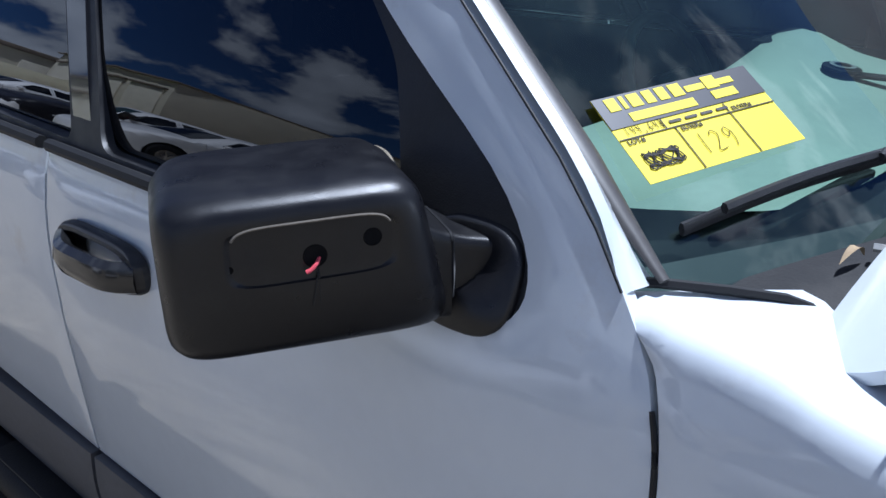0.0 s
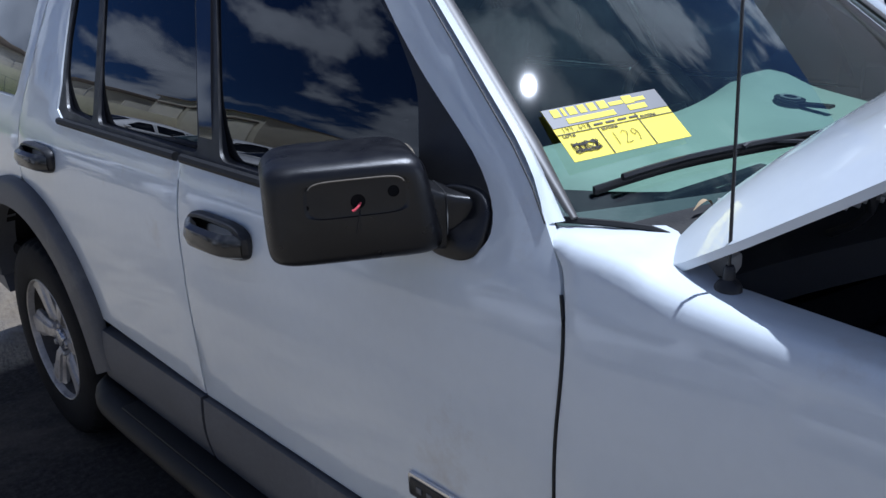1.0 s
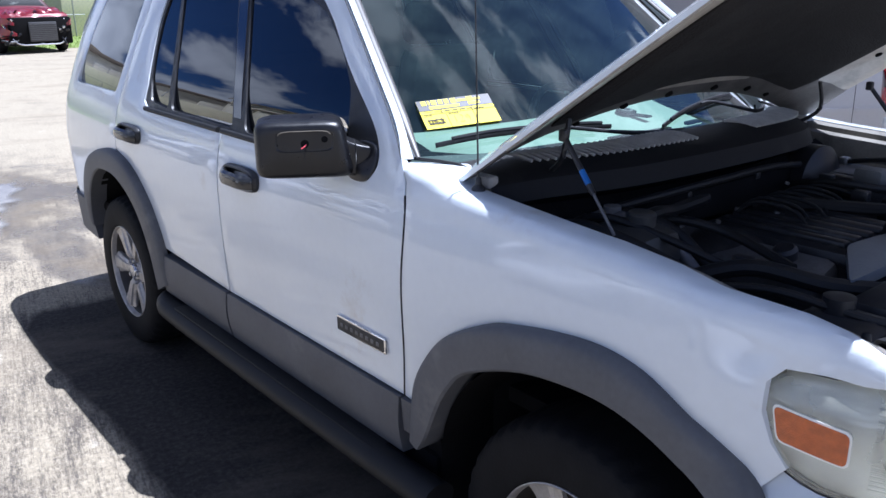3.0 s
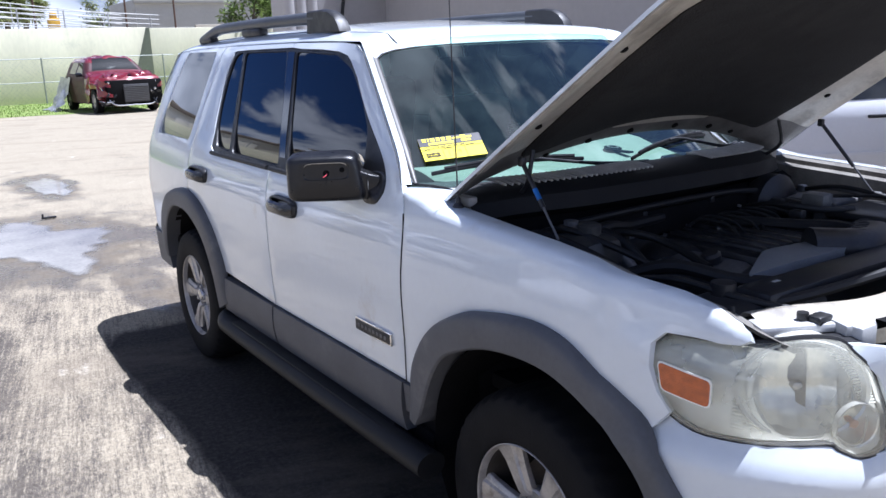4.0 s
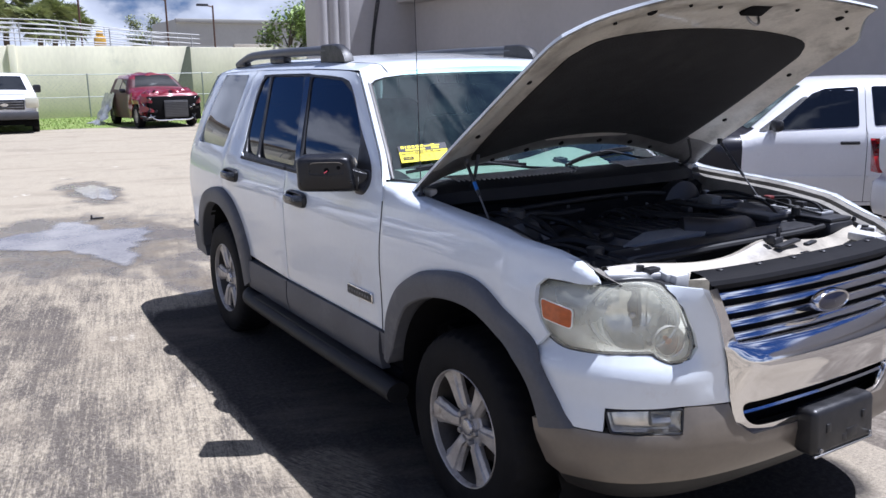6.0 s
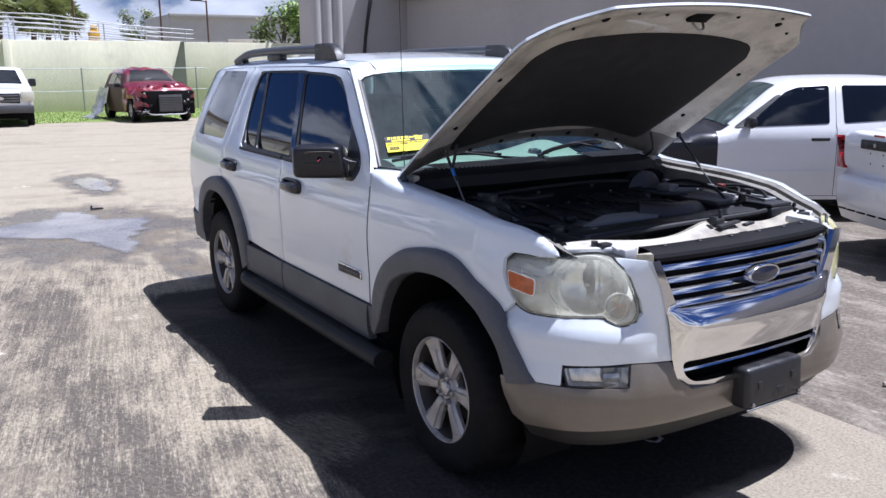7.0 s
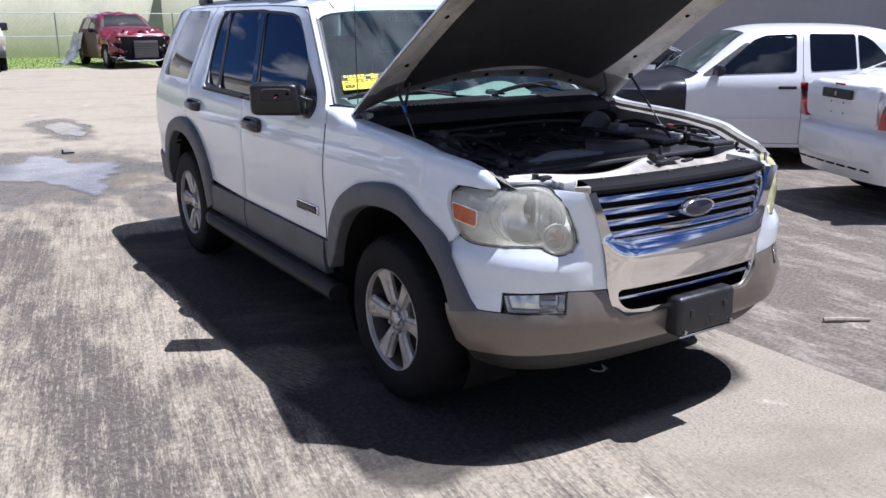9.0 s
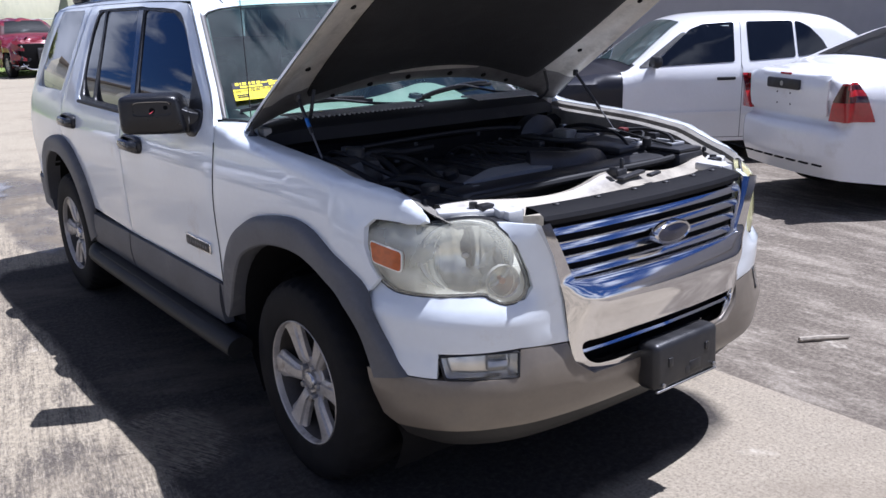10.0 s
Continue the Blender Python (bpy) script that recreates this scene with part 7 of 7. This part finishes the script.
def car_shell(e, top, belt, w_base, w_roof, z_roof, axles, r_arch, z_sill, paint, paint2=None, second=None, split=None, name="body", taper=.10, r_edge=.10):
    """Body and side map of a vehicle whose nose points to -y. Returns the map side(y, z, depth)."""
    top = dense(catmull(top, 5), .045, False)
    if split:
        i = next(i for i, p in enumerate(top) if p[0] > split and p[1] > .8)
        a, b = top[i - 1], top[i]
        zs = a[1] + (b[1] - a[1]) * (split - a[0]) / (b[0] - a[0])
        top.insert(i, (split, zs))
    y0, y1 = top[0][0], top[-1][0]
    tp = np.array(top)

    def hw(y, z):
        w = w_base - .03 * max(0, (.55 - z)) - .10 * max(0, z - belt * .82) ** 2 * 3
        if z > belt:
            w = min(w, w_base - .03 - (w_base - .03 - w_roof) * (z - belt) / (z_roof - belt))
        c = (2 * y - y0 - y1) / (y1 - y0)
        w -= taper * abs(c) ** 5 * 1.6 + .02 * c * c
        d = float(np.min(np.hypot(tp[:, 0] - y, tp[:, 1] - z)))
        if d < r_edge:
            w -= r_edge * (1 - math.sqrt(max(0, 1 - ((r_edge - d) / r_edge) ** 2)))
        return w

    fm = lambda y, z, d=0.0: (-(hw(y, z) - d), y, z)
    bottom = []
    for a in sorted(axles, reverse=True):
        bottom += [(a + r_arch * math.cos(t), max(z_sill, .33 + r_arch * math.sin(t))) for t in np.linspace(-.25, math.pi + .25, 16)]
    poly = top + bottom
    pr = Geo().panel(poly, fm, step=.07, thick=.02, line=[(split, z_sill + .01), (split, zs - .004)] if split else ())
    strip = Geo().rows([[(k * hw(y, z), y, z) if abs(k) == 1 else (k * hw(y, z), y - .05 * (1 - k * k) * (1 if y < y0 + .5 else 0) + .05 * (1 - k * k) * (1 if y > y1 - .5 else 0), z + .035 * (1 - k * k) * (1 if y0 + .35 < y < y1 - .25 else 0)) for k in np.linspace(-1, 1, 15)] for y, z in top])
    body = Geo()
    for q in (pr, pr.mirrored(), strip):
        body.add(q.v, q.f)
    mats = [paint]
    if second:
        mats = [paint, paint2]
        for i, f in enumerate(body.f):
            c = np.mean([body.v[j] for j in f], 0)
            body.k[i] = 1 if second(c) else 0
    body.make(name, mats, e, sharp=45)
    arch = Geo()
    for a in axles:
        arc = [(a + (r_arch + .01) * math.cos(t), .33 + (r_arch + .01) * math.sin(t)) for t in np.linspace(-.3, math.pi + .3, 18)]
        for s in (-1, 1):
            arch.rows([[(s * (w_base - .06), y, z) for y, z in arc], [(s * .5, y, z) for y, z in arc], [(s * .5, a, .33)] * 18])
    arch.box((0, (y0 + y1) / 2, .33), (w_base * 1.6, (y1 - y0) * .86, .16), .04).make("underbody", DARK, e)
    fm.hw, fm.top = hw, top
    return fm


def glass_strip(e, fm, ya, yb, inset, name, material=GLASS_B):
    """Windscreen or back glass laid over the top strip between two y."""
    pts = [p for p in fm.top if ya <= p[0] <= yb]
    rows = []
    for i, (y, z) in enumerate(pts):
        w = fm.hw(y, z) - inset
        a, b = pts[max(i - 1, 0)], pts[min(i + 1, len(pts) - 1)]
        n_ = Vector((0, -(b[1] - a[1]), b[0] - a[0])).normalized() * .008
        rows.append([(k * w, y + n_.y, z + .035 * (1 - (k * w / fm.hw(y, z)) ** 2) + n_.z) for k in np.linspace(-1, 1, 11)])
    return Geo().rows(rows).make(name, material, e)


def side_panes(e, fm, polys, name="window_pane", material=GLASS_B, lift=.006, thick=.012, r=.03):
    for q in polys:
        g = Geo().panel(rounded(q, r), lambda y, z, d=0.0: fm(y, z, d - lift), step=.10, thick=thick)
        g.make(name, material, e), g.mirrored().make(name, material, e)


def seam_lines(e, fm, lines, r=.0035):
    for q in lines:
        g = Geo().tube([fm(y, z, .0005) for y, z in dense(q, .06, False)], r, 4)
        g.make("panel_gap", SEAL, e), g.mirrored().make("panel_gap", SEAL, e)


def simple_wheel(e, x, y, s, R=.33, rim_mat=None):
    m = pose(x, y, R, 0, 90 * s, 0)
    w = new("wheel")
    w.parent = e
    Geo().lathe([(R * .62, -.10), (R * .94, -.10), (R, -.07), (R, .07), (R * .95, .10), (R * .64, .105), (R * .60, .09)], m, 36).make("tyre", RUBBER, w)
    rim = Geo().lathe([(R * .62, .09), (R * .60, .06), (R * .2, .05), (R * .16, .08), (0, .085)], m, 30)
    for i in range(7):
        q = m @ Matrix.Rotation(2 * math.pi * i / 7, 4, "Z")
        rim.box((0, 0, 0), (R * .44, .045, .03), .01, q @ Matrix.Translation((R * .38, 0, .07)), seg=1)
    rim.make("rim", rim_mat or ALLOY, w)


def handles(e, fm, spots, material=BLACK_TRIM, size=(.03, .20, .035)):
    for y, z in spots:
        for s in (-1, 1):
            Geo().box((s * (fm.hw(y, z) + .008), y, z), size, .012).make("door_handle", material, e)


def wing_mirrors(e, fm, y, z, material=BLACK_TRIM, w=.20, h=.13):
    for s in (-1, 1):
        x = fm.hw(y, z)
        g = Geo().box((s * (x + .12), y, z), (w, .11, h), .05).box((s * (x + .01), y - .01, z - .03), (.10, .06, .05), .02)
        g.make("wing_mirror", material, e)


# black-and-white sedan
pol = thing("sedan", "white and black former police sedan parked at an angle", "car", "", pose(4.84, 4.51, 0, 0, 0, -124.7))
POL_TOP = [(-1.00, .34), (-1.03, .50), (-.99, .66), (-.90, .76), (-.60, .84), (0, .93), (.50, .985), (.72, 1.01), (1.08, 1.28), (1.30, 1.44), (1.52, 1.52), (1.8, 1.543), (2.2, 1.547), (2.6, 1.538), (2.90, 1.505), (3.10, 1.42), (3.32, 1.26), (3.55, 1.10), (3.75, 1.045), (4.05, 1.02), (4.28, .98), (4.35, .80), (4.37, .55), (4.30, .34)]
pm = car_shell(pol, POL_TOP, 1.0, .985, .70, 1.54, (0, 2.91), .37, .24, WHITE2, BLACKP, lambda c: (c[1] < .62 or (c[1] < .80 and c[2] > .965 and abs(c[0]) < .80)) and c[2] > .30 and not (c[1] < -.8 and c[2] < .62), .62, r_edge=.12)
glass_strip(pol, pm, .74, 1.38, .10, "windscreen", mat("sedan_windscreen", (.045, .075, .078), .03, 0, .5, 4., spec=.8, dirt=(.20, .26, .26), dirt_amount=.25, dscale=2.5))
glass_strip(pol, pm, 3.0, 3.52, .12, "back_glass")
Geo().rows([[(x, y, 1.0 + .02 * math.sin(y * 9)) for x in np.linspace(-.7, .7, 7)] for y in (.72, .95, 1.2)]).make("dashboard", DASH, pol)
side_panes(pol, pm, [[(.93, 1.035), (1.825, 1.065), (1.855, 1.472), (1.52, 1.455), (1.38, 1.405)], [(1.985, 1.07), (2.49, 1.10), (2.495, 1.47), (1.995, 1.475)], [(2.52, 1.10), (2.86, 1.15), (2.80, 1.27), (2.68, 1.40), (2.58, 1.455), (2.525, 1.468)]])
side_panes(pol, pm, [[(.80, 1.03), (.915, 1.035), (1.34, 1.375), (1.29, 1.375)]], "quarter_trim", BLACK_TRIM)
seam_lines(pol, pm, [[(.62, .30), (.62, .98)], [(1.90, .28), (1.895, 1.05), (1.93, 1.49)], [(2.72, .62), (2.80, 1.10)], [(.62, .30), (1.90, .28)], [(1.90, .28), (2.50, .28)]])
side_panes(pol, pm, [[(-.35, .52), (.62, .52), (.62, .56), (-.35, .56)], [(.64, .52), (1.88, .52), (1.88, .56), (.64, .56)], [(1.92, .52), (2.50, .52), (2.50, .56), (1.92, .56)]], "rub_strip", WHITE2, .014, .02, .01)
handles(pol, pm, [(1.72, .90), (2.58, .93)])
wing_mirrors(pol, pm, .95, 1.09)
for x, s in ((-.80, -1), (.80, 1)):
    simple_wheel(pol, x, 0, s, .335, ENGINE_BLACK), simple_wheel(pol, x, 2.91, s, .335, ENGINE_BLACK)
# Unidentified chrome-edged dark panel, laid flat to face the camera
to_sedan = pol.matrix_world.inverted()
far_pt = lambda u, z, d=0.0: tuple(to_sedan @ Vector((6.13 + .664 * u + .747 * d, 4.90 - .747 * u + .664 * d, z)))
far = Geo().tube([far_pt(-.125, 1.325), far_pt(.185, 1.205)], .022, 8).tube([far_pt(.185, 1.205), far_pt(-.10, .945)], .012, 8).tube([far_pt(.135, 1.215), far_pt(-.13, .965)], .009, 8).tube([far_pt(-.125, 1.325), far_pt(-.46, .985)], .012, 8).make("panel_rim", SILVER, pol, "chrome rim of an unidentified dark panel on the far side")
Geo().rows([[far_pt(-.125, 1.32, d), far_pt(.16, 1.21, d), far_pt(-.11, .97, d), far_pt(-.45, .985, d)] for d in (.0, .03)], loop=True, cap=True).make("panel_face", GLASS_B, far)
Geo().rows([[far_pt(-.12, 1.035, d), far_pt(-.14, .965, d), far_pt(-.43, .985, d), far_pt(-.37, 1.045, d)] for d in (-.02, .0)], loop=True, cap=True).make("foot_piece", WHITE2, far)

# white sedan seen from behind
foc = thing("sedan", "white compact sedan with red tail lamps, parked nose away", "car", "", pose(7.574, -.259, 0, 0, 0, 63.9))
FOC_TOP = [(-.86, .28), (-.90, .45), (-.86, .62), (-.76, .72), (-.40, .83), (.10, .93), (.40, .97), (.75, 1.15), (1.15, 1.36), (1.5, 1.43), (1.9, 1.45), (2.25, 1.42), (2.60, 1.31), (2.95, 1.18), (3.12, 1.13), (3.30, 1.115), (3.45, 1.10), (3.50, 1.06), (3.50, .88), (3.47, .74), (3.55, .70), (3.58, .62), (3.57, .45), (3.50, .30)]
fm2 = car_shell(foc, FOC_TOP, .98, .85, .60, 1.44, (0, 2.615), .35, .22, WHITE2, taper=.12, r_edge=.10)
glass_strip(foc, fm2, .42, 1.14, .09, "windscreen")
glass_strip(foc, fm2, 2.32, 2.98, .12, "back_glass")
side_panes(foc, fm2, [[(.80, 1.01), (1.52, 1.03), (1.50, 1.35), (1.20, 1.325)], [(1.60, 1.03), (2.30, 1.05), (2.22, 1.32), (1.60, 1.355)], [(2.34, 1.05), (2.58, 1.07), (2.40, 1.24), (2.28, 1.30)]])
seam_lines(foc, fm2, [[(.55, .26), (.55, .95)], [(1.56, .26), (1.555, 1.38)], [(2.26, .60), (2.30, 1.03)]])
handles(foc, fm2, [(1.42, .90), (2.20, .91)], WHITE2)
wing_mirrors(foc, fm2, .86, 1.03, WHITE2, .18, .12)
for x, s in ((-.73, -1), (.73, 1)):
    simple_wheel(foc, x, 0, s, .31), simple_wheel(foc, x, 2.615, s, .31)
ry = lambda x, z: float(np.interp(z, [.60, .70, .74, .88, 1.06, 1.10], [3.58, 3.55, 3.475, 3.50, 3.50, 3.45])) + .05 * (1 - (x / .75) ** 2)
for s in (-1, 1):
    def lamp_rows(z0, z1, out, n=8):
        rows = []
        for z in np.linspace(z0, z1, n):
            inn = float(np.interp(z, [.75, .90, 1.045], [.545, .60, .685]))
            yb = float(np.interp(z, [.75, 1.045], [3.25, 3.36]))
            side_pts = [fm2(y, z, -out) for y in (3.40, (3.40 + yb) / 2, yb)]
            line = catmull([(-inn, ry(inn, z) + out, z), (-(inn + .71) / 2, ry((inn + .71) / 2, z) + out - .006, z), (-.715, 3.475 + out * .5, z)] + side_pts, 4)
            rows.append([(-inn, ry(inn, z) - .03, z)] + line + [fm2(yb, z, .02)])
        return Geo().rows(rows)

    lamp = lamp_rows(.752, 1.045, .012)
    lamp = (lamp if s < 0 else lamp.mirrored()).make("tail_lamp", TAIL_RED, foc, "red tail lamp", sharp=50)
    lens = lamp_rows(.90, 1.03, .0155, 4)
    (lens if s < 0 else lens.mirrored()).make("dark_lens", mat("smoke_red", (.06, .008, .008), .15, 0, .2, 20., coat=1.) if s < 0 else bpy.data.materials["smoke_red"], lamp)
Geo().box((0, ry(0, 1.0) + .012, 1.005), (.44, .03, .085), .016).make("trunk_handle", BLACK_TRIM, foc, "dark trunk handle bar")
Geo().lathe([(0, 0), (.020, 0), (.020, .004), (0, .004)], pose(0, ry(0, 1.0) + .028, 1.005, -90, 0, 0), 20).make("trunk_badge", STEEL, foc)
Geo().box((0, ry(0, 1.075) + .012, 1.085), (.14, .02, .018), .006).make("brake_light", TAIL_RED, foc)
for x, z in ((-.09, .93), (.09, .93), (-.09, .84), (.09, .84)):
    Geo().lathe([(.008, 0), (.008, .006), (0, .006)], pose(x, ry(x, z) + .0, z, -90, 0, 0), 8).make("plate_screw", DARK, foc)
Geo().panel(rounded([(.54, 1.09), (-.54, 1.09), (-.52, .78), (.52, .78)], .03), lambda x, z, d=0.0: (x, ry(x, z) + .004 - d, z), step=.06, thick=.01).make("trunk_lid", WHITE2, foc, "white trunk lid without a plate")
for x in np.arange(-.6, .61, .15):
    Geo().box((float(x), ry(float(x), .5) + .02, .42), (.11, .02, .014), .004).make("bumper_slot", DARK, foc)

# white pickup truck by the wall
pick = thing("pickup_truck", "white pickup truck with dark grille and grey bumper", "truck", "", pose(-.25, 27.8, 0, 0, 0, -4))
PK_TOP = [(-.92, .48), (-.96, .70), (-.94, .95), (-.86, 1.08), (-.40, 1.16), (.30, 1.22), (.62, 1.26), (1.0, 1.58), (1.25, 1.78), (1.5, 1.84), (2.0, 1.86), (2.35, 1.82), (2.55, 1.60), (2.62, 1.30), (2.75, 1.24), (4.5, 1.24), (4.75, 1.22), (4.80, 1.0), (4.78, .55)]
km = car_shell(pick, PK_TOP, 1.20, .99, .74, 1.85, (0, 3.5), .44, .42, WHITE2, taper=.06, r_edge=.10)
glass_strip(pick, km, .66, 1.24, .10, "windscreen")
side_panes(pick, km, [[(.95, 1.28), (2.2, 1.28), (2.15, 1.70), (1.32, 1.70)]])
wing_mirrors(pick, km, .98, 1.36, BLACK_TRIM, .24, .26)
for x, s in ((-.84, -1), (.84, 1)):
    simple_wheel(pick, x, 0, s, .39), simple_wheel(pick, x, 3.5, s, .39)
Geo().box((0, -.985, .56), (1.86, .16, .24), .05).make("bumper", mat("grey_bumper", (.09, .09, .095), .45, .2, .2, 6.), pick, "grey front bumper")
grl = Geo().box((0, -.985, .90), (1.12, .05, .32), .03).make("grille", ENGINE_BLACK, pick, "dark grille")
for z in (.82, .90, .98):
    Geo().box((0, -1.02, z), (1.06, .03, .03), .008).make("grille_bar", ENGINE_GREY, grl)
Geo().lathe([(0, 0), (.085, 0), (.085, .02), (0, .02)], pose(0, -1.03, .90, 90, 0, 0) @ Matrix.Diagonal((1.3, .6, 1, 1)), 24).make("emblem", CHROME, pick)
for s in (-1, 1):
    Geo().box((s * .77, -.94, .95), (.40, .12, .34), .06).make("headlight", mat("aged_lamp", (.72, .70, .55), .25, .1, .15, 9., coat=1.) if s < 0 else bpy.data.materials["aged_lamp"], pick)

# crashed red SUV by the fence
red = thing("suv", "wrecked red SUV with a torn-off front end", "car", "", pose(4.62, 27.3, 0, 0, 0, 3) @ Matrix.Diagonal((1.1, 1.1, 1.08, 1)))
RED_TOP = [(-.55, .34), (-.62, .60), (-.55, .86), (-.42, 1.02), (-.05, 1.12), (.42, 1.16), (.66, 1.24), (.98, 1.48), (1.2, 1.60), (1.5, 1.63), (2.2, 1.62), (2.9, 1.60), (3.25, 1.50), (3.45, 1.15), (3.52, .95), (3.54, .50), (3.45, .34)]
rm = car_shell(red, RED_TOP, 1.10, .94, .66, 1.64, (0, 2.85), .40, .28, RED, mat("dusty_maroon", (.075, .016, .018), .55, 0, .4, 5., dirt=(.03, .018, .018), dirt_amount=.4, dscale=3.), lambda c: (c[1] > .62 and c[2] < 1.50), taper=.08, r_edge=.10)
for o in red.children:
    if o.name.startswith("body"):
        for v in o.data.vertices:
            k = max(0, 1 - (v.co.y + .6) / 1.4)
            r = max(0, 1 - abs(v.co.z - 1.66) / .10)
            v.co += Vector((noise.noise(v.co * 4.1), noise.noise(v.co * 3.7 + Vector((5, 0, 0))), noise.noise(v.co * 4.3 + Vector((0, 7, 0))))) * (.30 * k * min(1, max(0, 1.25 - v.co.z) * 6) + .09 * r)
glass_strip(red, rm, .62, 1.20, .06, "windscreen", mat("shattered_glass", (.008, .009, .010), .45, 0, .5, 30., bump=.6, bscale=40, spec=.2, dirt=(.20, .21, .20), dirt_amount=.14, dscale=2.2))
side_panes(red, rm, [[(.98, 1.15), (1.70, 1.16), (1.68, 1.50), (1.32, 1.48)], [(1.80, 1.16), (2.55, 1.17), (2.50, 1.50), (1.80, 1.50)]])
wing_mirrors(red, rm, .92, 1.14, BLACKP)
for x, s in ((-.80, -1), (.80, 1)):
    simple_wheel(red, x, 0, s, .36), simple_wheel(red, x, 2.85, s, .36)
Geo().box((.06, -.74, .60), (1.62, .16, .74), .05).make("core_support", DARK, red, "black torn front opening")
rad = Geo().box((.10, -.84, .58), (.72, .05, .52), .015).make("radiator", mat("bare_radiator", (.10, .10, .105), .6, .4, .3, 30., bump=.4, bscale=90), red, "exposed dark radiator")
for k in range(9):
    Geo().box((.10, -.87, .38 + .05 * k), (.68, .008, .012), .002).make("cooling_fin", ENGINE_GREY, rad)
for s, z, w in ((-1, .90, .30), (1, .86, .20), (-1, .62, .34)):
    Geo().rows([[(s * (.92 - u * w), -.70 - .20 * math.sin(u * 2.2) + .03 * noise.noise((u * 4, v * 5, s)), z + .10 * v * (1 - .6 * u) - .10 * u + .03 * noise.noise((u * 6, v, 3 + s))) for v in np.linspace(-1, 1, 5)] for u in np.linspace(0, 1, 8)]).make("torn_fender", RED, red, "bent red fender piece")
Geo().rows([[(x, -.60 - .16 * (1 - abs(x)) + .05 * v, 1.00 + .05 * v + .05 * noise.noise((x * 3, v, 1))) for v in np.linspace(-1, 1, 5)] for x in np.linspace(-.86, .86, 18)]).make("hood_lip", RED, red, "crumpled red hood edge")
rnd = random.Random(8)
for k in range(26):
    x = rnd.choice((-1, 1)) * rnd.uniform(.40, .92)
    q = pose(x, rnd.uniform(-.90, -.60), rnd.uniform(.28, .95), rnd.uniform(-60, 60), rnd.uniform(-60, 60), rnd.uniform(0, 180))
    Geo().box((0, 0, 0), (rnd.uniform(.05, .26), rnd.uniform(.02, .06), rnd.uniform(.03, .12)), .008, q).make("torn_piece", rnd.choice((BLACK_TRIM, SILVER, BLACK_TRIM, ENGINE_GREY, BLACK_TRIM)), red)
for s in (-1, 1):
    Geo().tube(catmull([(s * .85, -.62, .80), (s * .60, -.86, .30), (s * .2, -.92, .24), (0, -.93, .25)], 5), .022, 6).make("bent_trim", SILVER, red)
tarp_rows = []
for i in range(14):
    t = i / 13
    tarp_rows.append([(rm.hw(1.2, .8) * -1 - .02 - .55 * t ** 1.3 + .30 * t * noise.noise((t * 5, j * .9, 2.2)), 2.15 + j * .10 + .06 * noise.noise((t * 4, j * .8, 0)), max(.012, 1.05 * (1 - t) ** 1.3 + .14 * (1 - t) * noise.noise((j * 1.1, t * 5, 7)))) for j in range(14)])
Geo().rows(tarp_rows).make("tarpaulin", mat("silver_sheet", (.62, .63, .65), .3, .6, .5, 8., bump=1.0, bscale=14), red, "crumpled silver plastic sheet hanging from the side")

# ---- the other side of the lot, seen in the window reflections ----
opp = thing("warehouse", "beige warehouse with large panels across the lot", "building", "", pose(-19.7, 31.6, 0, 0, 0, -9))
DOOR_TAN = mat("door_tan", (.74, .70, .58), .7, 0, .15, 2.)
BEIGE = mat("beige_wall_paint", (.64, .60, .48), .85, 0, .12, .8, bump=.1, bscale=20)
Geo().box((-10, 4.0, 3.1), (20, 8.0, 6.2), .05).make("wall", BEIGE, opp)
Geo().box((-9.9, 4.0, 6.25), (20.3, 8.3, .16), .03).make("parapet", mat("brown_trim", (.22, .18, .14), .8, 0, .2, 2.), opp)
opp2 = thing("warehouse", "long beige warehouse beyond the boundary wall", "building")
Geo().box((-24, 52, 3.1), (34, 12, 6.2), .05).make("wall", BEIGE, opp2)
Geo().box((-24, 45.9, 6.0), (34.2, .3, .6), .04).make("parapet", bpy.data.materials["brown_trim"], opp2)
for k in range(6):
    Geo().box((-38 + k * 5.4, 45.94, 2.4), (3.8, .12, 4.4), .03).make("loading_door", DOOR_TAN, opp2)
for k in range(3):
    Geo().box((.05, 1.45 + k * 2.55, 2.6), (.12, 2.1, 4.9), .03).make("wall_panel", DOOR_TAN, opp)
    Geo().box((.12, 1.45 + k * 2.55, 5.2), (.30, 2.3, .22), .03).make("panel_lintel", bpy.data.materials["brown_trim"], opp)
for k, (x, y, a) in enumerate(((-6.5, -2.2, 91), (-6.3, 1.0, 88), (-6.4, 4.2, 90), (-6.6, 7.4, 86), (-6.3, 10.6, 92), (-6.6, 13.8, 90), (-6.4, 17.2, 88))):
    if k % 2 == 0:
        c = copy_thing(foc, pose(x, y, 0, 0, 0, a))
        tagged(c, "white compact sedan in the row across the lot", "car", "cars across the lot")
    else:
        c = copy_thing(pol, pose(x, y, 0, 0, 0, a))
        tagged(c, "white and black sedan in the row across the lot", "car", "cars across the lot")
